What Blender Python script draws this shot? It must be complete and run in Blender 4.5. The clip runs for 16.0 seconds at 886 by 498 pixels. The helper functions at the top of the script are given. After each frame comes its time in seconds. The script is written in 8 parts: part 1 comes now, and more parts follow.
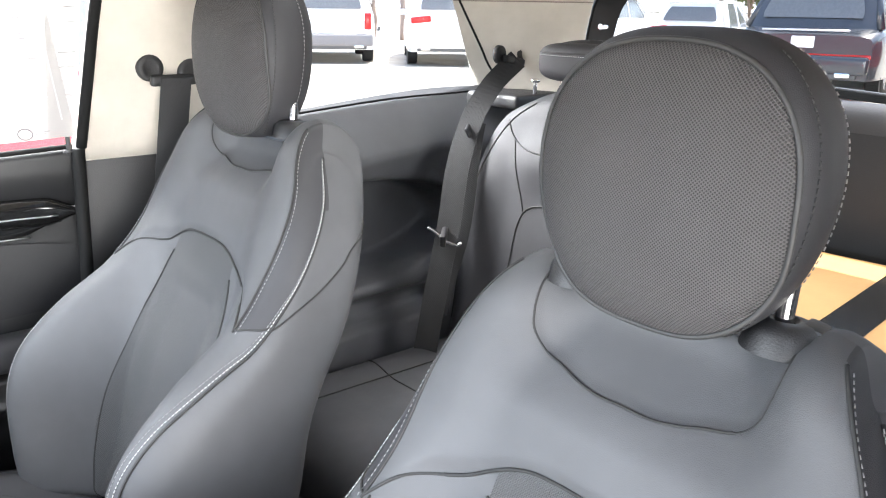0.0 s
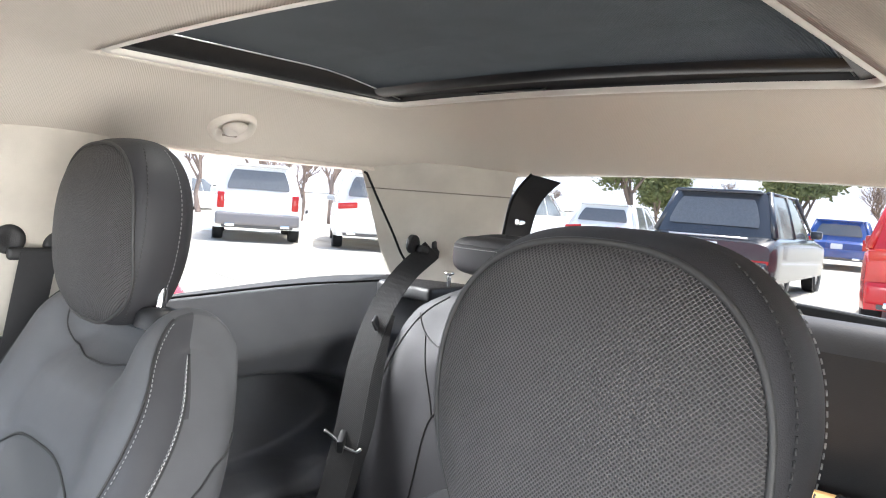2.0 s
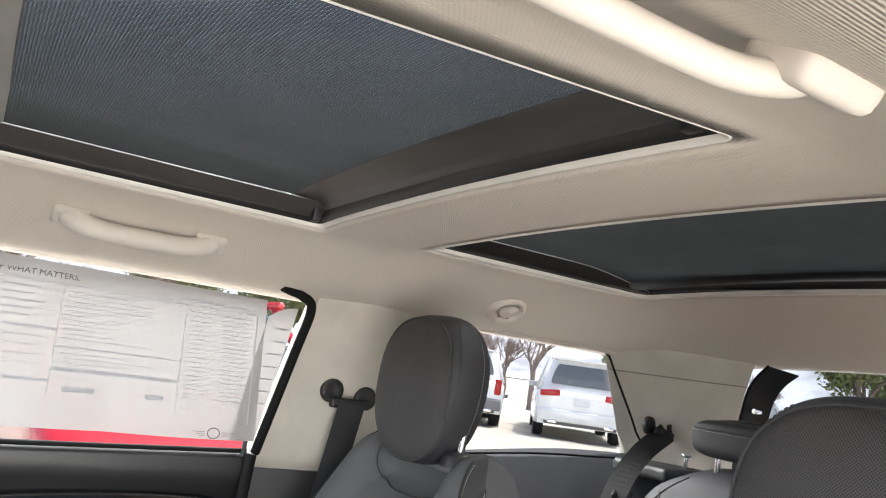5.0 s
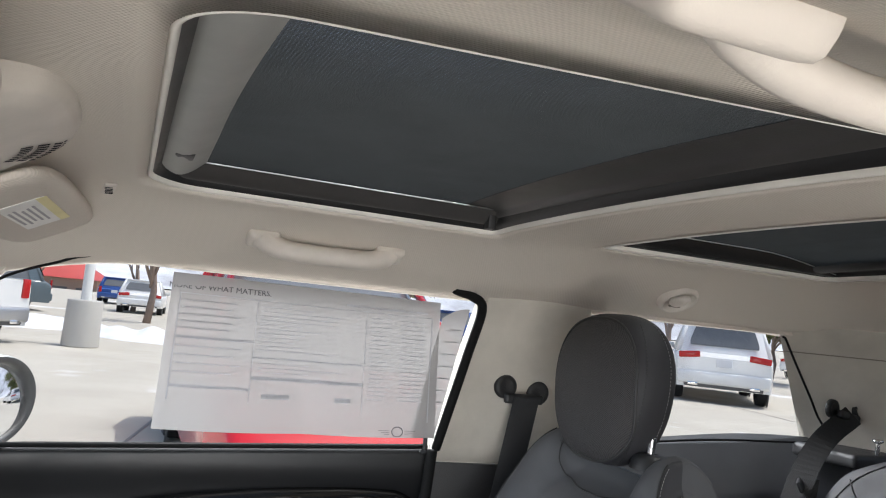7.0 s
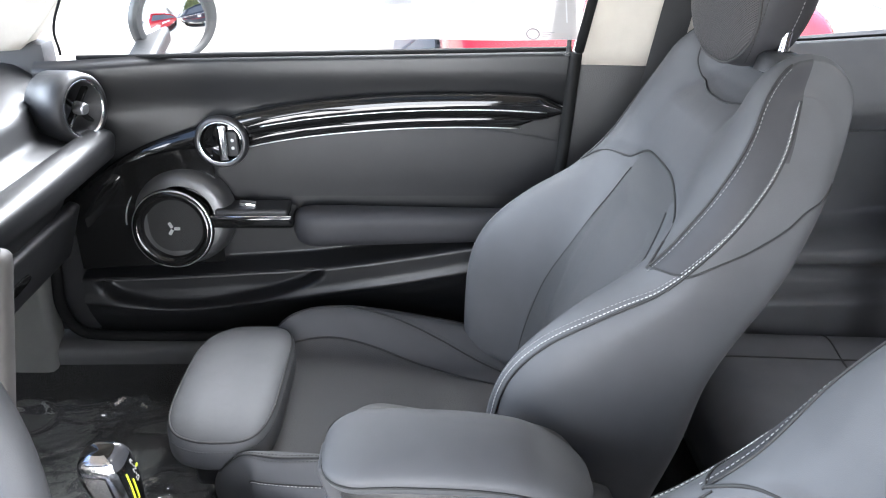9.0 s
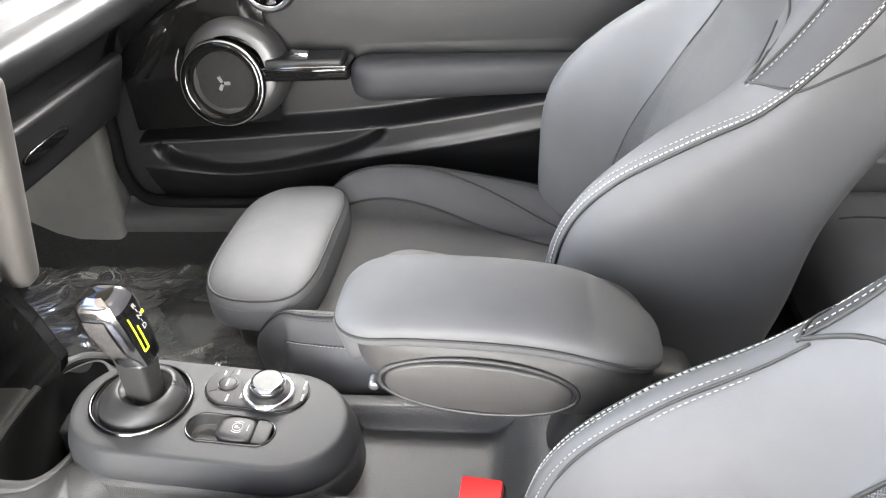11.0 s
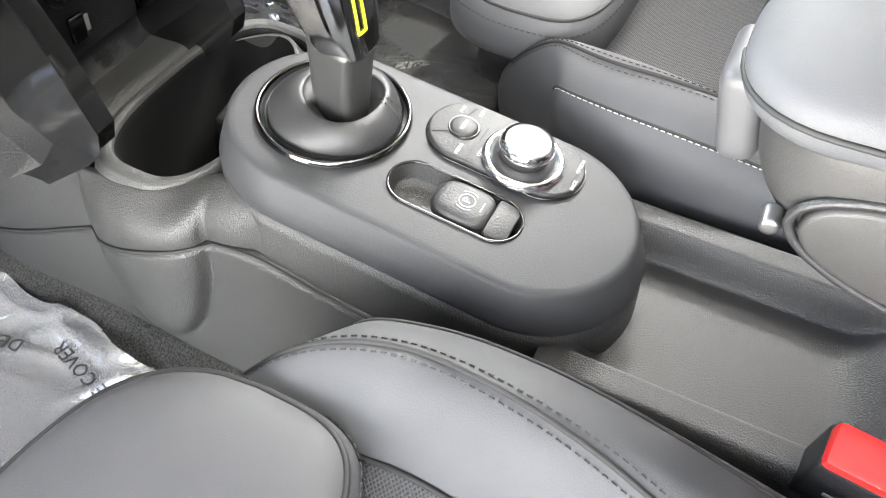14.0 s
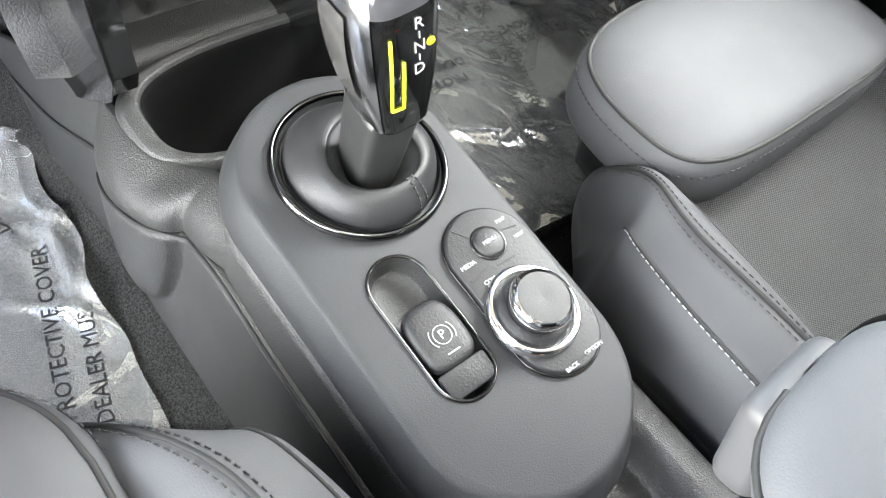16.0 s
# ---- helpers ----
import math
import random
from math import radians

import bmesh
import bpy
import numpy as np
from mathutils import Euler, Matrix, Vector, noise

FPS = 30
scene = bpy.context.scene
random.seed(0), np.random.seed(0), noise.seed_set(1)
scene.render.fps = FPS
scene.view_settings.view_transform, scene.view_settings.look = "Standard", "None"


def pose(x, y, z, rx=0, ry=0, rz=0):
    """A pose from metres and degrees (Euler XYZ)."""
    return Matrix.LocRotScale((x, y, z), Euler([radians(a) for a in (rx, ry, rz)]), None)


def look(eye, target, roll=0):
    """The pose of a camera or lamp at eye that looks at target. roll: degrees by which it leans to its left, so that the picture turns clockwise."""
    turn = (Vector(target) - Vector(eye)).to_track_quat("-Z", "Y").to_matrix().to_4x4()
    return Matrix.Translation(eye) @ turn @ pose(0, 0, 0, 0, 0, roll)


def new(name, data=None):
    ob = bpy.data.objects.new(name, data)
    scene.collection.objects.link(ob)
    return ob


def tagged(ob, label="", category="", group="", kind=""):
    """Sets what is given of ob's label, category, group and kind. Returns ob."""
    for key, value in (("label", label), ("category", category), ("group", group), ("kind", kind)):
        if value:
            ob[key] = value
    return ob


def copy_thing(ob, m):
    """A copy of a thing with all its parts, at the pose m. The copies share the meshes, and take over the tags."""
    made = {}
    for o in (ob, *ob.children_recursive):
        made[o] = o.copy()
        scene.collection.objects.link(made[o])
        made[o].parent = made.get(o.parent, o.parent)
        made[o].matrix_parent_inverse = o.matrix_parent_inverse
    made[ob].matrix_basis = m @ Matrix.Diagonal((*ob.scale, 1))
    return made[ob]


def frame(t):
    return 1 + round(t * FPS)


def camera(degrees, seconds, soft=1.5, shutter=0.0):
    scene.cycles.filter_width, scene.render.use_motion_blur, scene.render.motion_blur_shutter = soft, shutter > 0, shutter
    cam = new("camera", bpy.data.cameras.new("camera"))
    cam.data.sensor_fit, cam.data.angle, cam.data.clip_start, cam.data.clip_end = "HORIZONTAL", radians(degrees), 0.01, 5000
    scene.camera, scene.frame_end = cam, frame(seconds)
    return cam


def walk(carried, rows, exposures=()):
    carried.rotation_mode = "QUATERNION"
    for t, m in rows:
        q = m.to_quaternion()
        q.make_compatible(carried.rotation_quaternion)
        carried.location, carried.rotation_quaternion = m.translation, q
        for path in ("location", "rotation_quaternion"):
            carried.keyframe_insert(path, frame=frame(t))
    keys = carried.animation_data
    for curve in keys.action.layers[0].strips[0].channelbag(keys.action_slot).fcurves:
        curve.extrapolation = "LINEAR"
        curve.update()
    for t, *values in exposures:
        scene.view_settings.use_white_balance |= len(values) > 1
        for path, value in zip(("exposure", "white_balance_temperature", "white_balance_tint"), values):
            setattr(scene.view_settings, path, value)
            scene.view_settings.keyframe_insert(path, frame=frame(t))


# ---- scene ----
cam = camera(60.8, 16.0, 1.1)
PATH = [
    (0, (-0.635, 0.473, 1.199), (0.779, -0.804, 0.589), 0.9),
    (0.5, (-0.631, 0.475, 1.202), (0.736, -0.873, 0.641), 1.1),
    (1, (-0.628, 0.468, 1.2), (0.729, -0.924, 0.731), 2.0),
    (1.5, (-0.589, 0.426, 1.194), (0.78, -1.004, 0.911), 3.4),
    (2, (-0.557, 0.36, 1.197), (0.792, -1.112, 1.07), 4.2),
    (2.5, (-0.54, 0.333, 1.207), (0.795, -1.156, 1.216), 4.9),
    (3, (-0.537, 0.333, 1.208), (0.79, -1.159, 1.321), 5.0),
    (3.5, (-0.536, 0.331, 1.207), (0.843, -1.109, 1.374), 5.3),
    (4, (-0.548, 0.343, 1.203), (0.952, -0.962, 1.423), 6.0),
    (4.5, (-0.618, 0.476, 1.178), (0.983, -0.69, 1.448), 7.0),
    (5, (-0.652, 0.565, 1.167), (1.04, -0.455, 1.472), 8.0),
    (5.2, (-0.639, 0.598, 1.159), (1.077, -0.374, 1.495), 7.7),
    (7.3, (-0.622, 0.642, 1.218), (1.264, -0.021, 1.267), 6.0),
    (7.5, (-0.655, 0.588, 1.217), (1.257, 0.01, 1.112), 5.6),
    (8, (-0.712, 0.452, 1.231), (1.206, 0.065, 0.817), 3.9),
    (8.5, (-0.631, 0.414, 1.208), (1.235, 0.227, 0.513), 2.2),
    (8.7, (-0.627, 0.394, 1.219), (1.207, 0.251, 0.434), 1.7),
    (10.8, (-0.55, 0.27, 1.125), (1.135, 0.504, 0.074), -4.0),
    (11, (-0.534, 0.292, 1.087), (1.132, 0.534, 0.007), -4.4),
    (11.5, (-0.494, 0.331, 1.033), (1.121, 0.595, -0.114), -5.3),
    (12, (-0.485, 0.342, 1.029), (1.078, 0.62, -0.188), -5.5),
    (12.5, (-0.483, 0.341, 1.029), (1.03, 0.64, -0.245), -5.2),
    (13, (-0.487, 0.344, 1.022), (0.968, 0.673, -0.309), -3.2),
    (13.5, (-0.482, 0.393, 0.863), (0.895, 0.819, -0.524), 1.3),
    (14, (-0.322, 0.466, 0.88), (0.849, 0.998, -0.651), 2.3),
    (14.5, (-0.227, 0.468, 0.869), (0.954, 1.117, -0.608), 8.3),
    (15, (-0.205, 0.476, 0.868), (0.871, 1.109, -0.695), 16.2),
    (15.5, (-0.187, 0.488, 0.88), (0.79, 1.138, -0.739), 17.8),
    (16, (-0.189, 0.483, 0.885), (0.761, 1.171, -0.735), 18.0),
]
walk(cam, [(t, look(eye, target, roll)) for t, eye, target, roll in PATH], [(0, 3.36, 6250, 10), (1.5, 3.10, 6200, 10), (2.5, 2.75, 6200, 10), (4, 2.55, 6350, 10), (5, 2.08, 6350, 10), (7.5, 1.48, 6000, 10), (8.5, 2.48, 5850, 10), (11, 3.75, 6550, 10), (12.5, 3.90, 6600, 10), (13.5, 3.90, 6600, 10), (14, 4.06, 6500, 8), (14.5, 3.95, 6450, 6), (16, 4.0, 6300, 6)])

# ---- light ----
world = bpy.data.worlds.new("sky")
scene.world = world
world.use_nodes = True
wn, wl = world.node_tree.nodes, world.node_tree.links
sky = wn.new("ShaderNodeTexSky")
sky.sky_type, sky.sun_disc = "NISHITA", False
SUN_EL, SUN_AZ = radians(67), radians(195)
sky.sun_elevation, sky.sun_rotation = SUN_EL, SUN_AZ
sky.air_density, sky.dust_density, sky.ozone_density = 1.0, 4.0, 1.0
bg = wn["Background"]
bg.inputs["Strength"].default_value = 0.078
wl.new(sky.outputs[0], bg.inputs[0])
sun = new("sun", bpy.data.lights.new("sun", "SUN"))
sun.data.energy, sun.data.angle, sun.data.color = 1.05, radians(0.6), (1.0, 0.95, 0.88)
_d = Vector((math.sin(SUN_AZ) * math.cos(SUN_EL), math.cos(SUN_AZ) * math.cos(SUN_EL), math.sin(SUN_EL)))
sun.matrix_world = look(_d * 30, (0, 0, 0))
sun.location = _d * 30


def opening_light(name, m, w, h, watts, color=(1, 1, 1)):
    """An added area lamp in place of daylight through one of the car's openings."""
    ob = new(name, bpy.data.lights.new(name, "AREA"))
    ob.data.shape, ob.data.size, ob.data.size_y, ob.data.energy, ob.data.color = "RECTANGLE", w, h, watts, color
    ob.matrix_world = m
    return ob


opening_light("door_opening_light", look((-4.6, 0.75, 1.50), (0.0, 0.55, 0.90)), 5.0, 3.0, 88.0, (1.0, 0.97, 0.93))
# added low fill lamp, for light thrown up by the sunlit ground
opening_light("ground_bounce_fill", look((-1.90, 0.55, 0.25), (-0.05, 0.05, 1.30)), 2.4, 1.0, 12.0, (1.0, 0.96, 0.90))
opening_light("windscreen_light", look((0.30, 2.60, 1.62), (0.30, 0.20, 0.85)), 2.2, 0.7, 28.0, (0.90, 0.955, 1.0))
opening_light("passenger_window_light", look((1.55, 0.30, 1.90), (0.0, 0.35, 0.75)), 1.5, 1.0, 44.0, (1.0, 0.975, 0.95))
opening_light("quarter_window_light", look((-1.35, -0.50, 1.55), (0.40, -0.45, 0.75)), 1.0, 0.6, 4.8, (1.0, 0.97, 0.93))


# ---- materials ----
class Nodes:
    """A small builder for node materials."""

    def __init__(self, name, rough=0.5, metal=0.0, spec=0.5):
        self.mat = bpy.data.materials.new(name)
        self.mat.use_nodes = True
        self.t = self.mat.node_tree
        self.b = self.t.nodes["Principled BSDF"]
        self.b.inputs["Roughness"].default_value = rough
        self.b.inputs["Metallic"].default_value = metal
        self.b.inputs["Specular IOR Level"].default_value = spec
        self.co = self.t.nodes.new("ShaderNodeTexCoord").outputs["Object"]

    def node(self, kind, **values):
        n = self.t.nodes.new(kind)
        for k, v in values.items():
            n.inputs[k].default_value = v
        return n

    def link(self, a, b):
        self.t.links.new(a, b)

    def noise(self, scale, detail=4.0, rough=0.55, stretch=None):
        n = self.node("ShaderNodeTexNoise", Scale=scale, Detail=detail, Roughness=rough)
        co = self.co
        if stretch:
            m = self.node("ShaderNodeMapping", Scale=stretch)
            self.link(co, m.inputs["Vector"])
            co = m.outputs[0]
        self.link(co, n.inputs["Vector"])
        return n.outputs["Fac"]

    def ramp(self, fac, stops):
        r = self.t.nodes.new("ShaderNodeValToRGB")
        els = r.color_ramp.elements
        while len(els) < len(stops):
            els.new(0.5)
        for e, (p, c) in zip(els, stops):
            e.position, e.color = p, (*c, 1) if len(c) == 3 else c
        self.link(fac, r.inputs[0])
        return r.outputs[0]

    def math(self, op, a, b=0.0, c=0.0):
        n = self.t.nodes.new("ShaderNodeMath")
        n.operation = op
        for i, v in enumerate((a, b, c)):
            if isinstance(v, (int, float)):
                n.inputs[i].default_value = v
            else:
                self.link(v, n.inputs[i])
        return n.outputs[0]

    def color(self, source):
        if isinstance(source, tuple):
            self.b.inputs["Base Color"].default_value = (*source, 1)
        else:
            self.link(source, self.b.inputs["Base Color"])
        return self

    def rough(self, source, lo, hi):
        m = self.node("ShaderNodeMapRange")
        m.inputs[3].default_value, m.inputs[4].default_value = lo, hi
        self.link(source, m.inputs[0])
        self.link(m.outputs[0], self.b.inputs["Roughness"])
        return self

    def bump(self, height, strength, distance):
        n = self.node("ShaderNodeBump", Strength=strength, Distance=distance)
        self.link(height, n.inputs["Height"])
        last = self.b.inputs["Normal"]
        if last.is_linked:
            self.link(last.links[0].from_socket, n.inputs["Normal"])
        self.link(n.outputs[0], last)
        return self


def shade2(c, k):
    return tuple(v * k for v in c)


def leather(name, c, rough=(0.46, 0.60), grain=420):
    m = Nodes(name, 0.5, 0, 0.42)
    big = m.noise(9, 3)
    m.color(m.ramp(big, [(0.3, shade2(c, 0.88)), (0.7, shade2(c, 1.12))]))
    v = m.node("ShaderNodeTexVoronoi", Scale=grain * 1.6)
    v.feature = "DISTANCE_TO_EDGE"
    m.link(m.co, v.inputs["Vector"])
    m.bump(m.math("MINIMUM", v.outputs["Distance"], 0.25), 0.35, 0.0006)
    m.bump(m.noise(14, 3), 0.25, 0.006)
    m.rough(m.noise(40, 4), *rough)
    return m.mat


def holed(name, c, cell, hole, axes="XZ", dark=0.18):
    """A fabric with a staggered pattern of small dark holes."""
    m = Nodes(name, 0.6, 0, 0.35)
    s = m.node("ShaderNodeSeparateXYZ")
    m.link(m.co, s.inputs[0])
    a, b = (m.math("MULTIPLY", s.outputs[k], 1 / cell) for k in axes)
    p, q = m.math("ADD", a, b), m.math("SUBTRACT", a, b)
    wave = m.math("MULTIPLY", m.math("SINE", m.math("MULTIPLY", p, math.pi)), m.math("SINE", m.math("MULTIPLY", q, math.pi)))
    deep = m.math("SMOOTH_MIN", m.math("ABSOLUTE", wave), 0.75, 0.1)
    m.color(m.ramp(m.math("ABSOLUTE", wave), [(0.35, c), (hole, shade2(c, dark))]))
    m.bump(m.math("MULTIPLY", deep, -1.0), 0.8, 0.0012)
    m.bump(m.noise(20, 3), 0.2, 0.004)
    return m.mat


def plastic(name, c, rough=0.5, grain=700, bump=0.3, spec=0.5):
    m = Nodes(name, rough, 0, spec)
    m.color(m.ramp(m.noise(12, 4), [(0.3, shade2(c, 0.9)), (0.7, shade2(c, 1.1))]))
    m.bump(m.noise(grain, 2), bump, 0.0008)
    m.rough(m.noise(30, 5), max(rough - 0.06, 0.02), rough + 0.06)
    return m.mat


def simple(name, c, rough=0.5, metal=0.0, spec=0.5, vary=0.08):
    m = Nodes(name, rough, metal, spec)
    m.color(m.ramp(m.noise(25, 4), [(0.3, shade2(c, 1 - vary)), (0.7, shade2(c, 1 + vary))]))
    m.rough(m.noise(60, 4), max(rough - 0.03, 0.0), rough + 0.03)
    return m.mat


def fabric_knit(name, c, pitch, axis="X", rough=0.9, depth=0.0008, contrast=0.85):
    """A ribbed knit: fine ribs broken by short stitches."""
    m = Nodes(name, rough, 0, 0.2)
    s = m.node("ShaderNodeSeparateXYZ")
    m.link(m.co, s.inputs[0])
    k = 2 * math.pi / pitch
    other = "Y" if axis == "X" else "X"
    rib = m.math("SINE", m.math("MULTIPLY", s.outputs[axis], k))
    st = m.math("SINE", m.math("ADD", m.math("MULTIPLY", s.outputs[other], k * 0.8), m.math("MULTIPLY", s.outputs[axis], k * 0.5)))
    h = m.math("ADD", rib, m.math("MULTIPLY", st, 0.5))
    m.color(m.ramp(m.math("ADD", m.math("MULTIPLY", h, 0.25), 0.5), [(0.1, shade2(c, contrast)), (0.9, c)]))
    m.bump(h, 0.5, depth)
    m.bump(m.noise(3, 2), 0.15, 0.02)
    return m.mat


def clear(name, tint=(1, 1, 1), gloss=0.05, rough=0.02):
    """A thin pane: mostly let through, with a weak mirror gloss."""
    mat = bpy.data.materials.new(name)
    mat.use_nodes = True
    t = mat.node_tree
    t.nodes.remove(t.nodes["Principled BSDF"])
    tr, gl, mix, fr = (t.nodes.new("ShaderNode" + k) for k in ("BsdfTransparent", "BsdfGlossy", "MixShader", "Fresnel"))
    tr.inputs[0].default_value = (*tint, 1)
    gl.inputs["Roughness"].default_value = rough
    fr.inputs["IOR"].default_value = 1.45
    mu = t.nodes.new("ShaderNodeMath")
    mu.operation, mu.inputs[1].default_value = "MULTIPLY", gloss / 0.04
    t.links.new(fr.outputs[0], mu.inputs[0])
    t.links.new(mu.outputs[0], mix.inputs[0])
    t.links.new(tr.outputs[0], mix.inputs[1])
    t.links.new(gl.outputs[0], mix.inputs[2])
    t.links.new(mix.outputs[0], t.nodes["Material Output"].inputs[0])
    return mat


def carpet_mat(name, c):
    m = Nodes(name, 0.95, 0, 0.1)
    m.color(m.ramp(m.noise(600, 3), [(0.35, shade2(c, 0.5)), (0.65, shade2(c, 1.7))]))
    m.bump(m.noise(500, 4), 0.9, 0.004)
    return m.mat


LEATHER = leather("leatherette", (0.060, 0.061, 0.065), (0.58, 0.69))
LEATHER_DARK = leather("leatherette_dark", (0.024, 0.024, 0.027), (0.56, 0.66))
MESH = holed("spacer_mesh", (0.070, 0.067, 0.068), 0.0027, 0.75, "XZ", 0.22)
MESH_TOP = holed("spacer_mesh_flat", (0.075, 0.075, 0.077), 0.0025, 0.75, "XY", 0.35)
MESH_BACK = holed("spacer_mesh_back", (0.072, 0.073, 0.076), 0.0024, 0.8, "XZ", 0.5)
SEAM = simple("seam", (0.012, 0.012, 0.012), 0.7)
PIPING = leather("piping", (0.03, 0.03, 0.03))
THREAD = simple("thread_pale", (0.42, 0.42, 0.41), 0.7)
THREAD_GREY = simple("thread_grey", (0.22, 0.22, 0.22), 0.7)
THREAD_DARK = simple("thread_dark", (0.03, 0.03, 0.03), 0.7)
HEADLINER = fabric_knit("headliner_knit", (0.66, 0.60, 0.525), 0.0026, "X", 0.9, 0.0004, 0.87)
PILLAR = plastic("pillar_trim", (0.52, 0.485, 0.425), 0.7, 500, 0.25, 0.3)
BEIGE = plastic("beige_plastic", (0.60, 0.55, 0.49), 0.55, 600, 0.2, 0.4)
BLACK = plastic("black_plastic", (0.013, 0.013, 0.014), 0.5, 600, 0.5)
CONSOLE = plastic("console_plastic", (0.025, 0.025, 0.0248), 0.40, 850, 1.0, 0.6)
PANEL = plastic("soft_panel", (0.008, 0.0082, 0.009), 0.42, 1500, 0.15, 0.55)
# PANEL's black plastic, lightened to put the side window's sheen into the colour
QUARTER_LIT = plastic("quarter_plastic_lit", (0.075, 0.077, 0.082), 0.40, 1200, 0.3, 0.5)
DOORSKIN = leather("door_skin", (0.011, 0.011, 0.0122), (0.42, 0.55), 350)
DECK_PLATE = plastic("deck_plate", (0.025, 0.026, 0.028), 0.58, 1100, 0.25, 0.4)
GLOSS = simple("piano_black", (0.006, 0.006, 0.006), 0.06, 0, 0.6)
CHROME = simple("chrome", (0.85, 0.85, 0.86), 0.09, 1.0)
SATIN = simple("satin_metal", (0.62, 0.62, 0.62), 0.32, 1.0)
STEEL = simple("steel", (0.7, 0.7, 0.7), 0.18, 1.0)
RUBBER = plastic("rubber", (0.007, 0.007, 0.007), 0.75, 200, 0.2, 0.15)
CARPET = carpet_mat("carpet", (0.03, 0.03, 0.03))
SHADE = plastic("shade_fabric", (0.056, 0.062, 0.065), 0.8, 900, 0.4, 0.2)
SHADE_TRIM = plastic("shade_trim", (0.013, 0.0125, 0.0125), 0.42, 500, 0.3)
RED_PLASTIC = simple("red_button", (0.62, 0.02, 0.02), 0.3)
MIRROR = simple("mirror", (0.92, 0.93, 0.94), 0.01, 1.0, 0.5, 0.0)
GLASS = clear("window_glass", (0.80, 0.82, 0.81))
REAR_GLASS = clear("rear_glass", (0.66, 0.69, 0.69))
YELLOW = simple("yellow_print", (0.75, 0.85, 0.03), 0.4)
WHITE_PRINT = simple("white_print", (0.42, 0.42, 0.42), 0.5)


def belt_mat():
    m = Nodes("belt_webbing", 0.7, 0, 0.3)
    m.color((0.022, 0.022, 0.023))
    s = m.node("ShaderNodeSeparateXYZ")
    m.link(m.co, s.inputs[0])
    w = m.math("SINE", m.math("MULTIPLY", m.math("ADD", s.outputs["Y"], s.outputs["Z"]), 2600))
    m.bump(w, 0.4, 0.0005)
    m.bump(m.noise(20, 3), 0.3, 0.003)
    return m.mat


BELT = belt_mat()


# ---- mesh helpers ----
def obj(name, verts, faces, mat, parent=None, label="", smooth=True, mats=None):
    me = bpy.data.meshes.new(name)
    me.from_pydata([tuple(v) for v in verts], [], faces)
    for m in mats or [mat]:
        me.materials.append(m)
    if smooth:
        me.shade_smooth()
    me.update()
    ob = new(name, me)
    if parent is not None:
        ob.parent = parent
    return tagged(ob, label)


def part(name, bm, mat, parent=None, label="", smooth=True):
    me = bpy.data.meshes.new(name)
    bmesh.ops.recalc_face_normals(bm, faces=bm.faces)
    bm.to_mesh(me)
    bm.free()
    me.materials.append(mat)
    if smooth:
        me.shade_smooth()
        me.set_sharp_from_angle(angle=radians(40))
    ob = new(name, me)
    if parent is not None:
        ob.parent = parent
    return tagged(ob, label)


def thing(name, label, category, group="", kind="", at=None):
    ob = new(name)
    ob.empty_display_size = 0.05
    if at is not None:
        ob.matrix_basis = at
    return tagged(ob, label, category, group, kind)


def smooth01(x, a=0.0, b=1.0):
    x = min(1.0, max(0.0, (x - a) / (b - a)))
    return x * x * (3 - 2 * x)


def curve1(knots, x):
    """Monotone-ish smooth interpolation of (x, y) knots."""
    if x <= knots[0][0]:
        return knots[0][1]
    for (x0, y0), (x1, y1) in zip(knots, knots[1:]):
        if x <= x1:
            i = [k[0] for k in knots].index(x0)
            xa, ya = knots[i - 1] if i else (2 * x0 - x1, 2 * y0 - y1)
            xb, yb = knots[i + 2] if i + 2 < len(knots) else (2 * x1 - x0, 2 * y1 - y0)
            m0, m1 = (y1 - ya) / (x1 - xa), (yb - y0) / (xb - x0)
            h, t = x1 - x0, (x - x0) / (x1 - x0)
            return (2 * t**3 - 3 * t**2 + 1) * y0 + (t**3 - 2 * t**2 + t) * h * m0 + (3 * t**2 - 2 * t**3) * y1 + (t**3 - t**2) * h * m1
    return knots[-1][1]


def spline(ctrl, n=12, closed=False):
    """Catmull-Rom through control points of any dimension."""
    pts = [Vector(p) for p in ctrl]
    out, m = [], len(pts)
    for i in range(m if closed else m - 1):
        p1, p2 = pts[i], pts[(i + 1) % m]
        p0 = pts[i - 1] if (i or closed) else 2 * p1 - p2
        p3 = pts[(i + 2) % m] if (i + 2 < m or closed) else 2 * p2 - p1
        for k in range(n):
            t = k / n
            out.append(0.5 * (2 * p1 + (p2 - p0) * t + (2 * p0 - 5 * p1 + 4 * p2 - p3) * t * t + (3 * p1 - p0 - 3 * p2 + p3) * t**3))
    if not closed:
        out.append(pts[-1])
    return out


def frames(pts, closed=False):
    res, n = [], len(pts)
    up = None
    for i, p in enumerate(pts):
        a = pts[i - 1] if (i or closed) else p
        b = pts[(i + 1) % n] if (i + 1 < n or closed) else p
        t = (b - a).normalized() if (b - a).length > 1e-9 else Vector((0, 0, 1))
        if up is None:
            up = t.orthogonal()
        up = (up - t * up.dot(t))
        up = up.normalized() if up.length > 1e-6 else t.orthogonal().normalized()
        res.append((t, up, t.cross(up)))
    return res


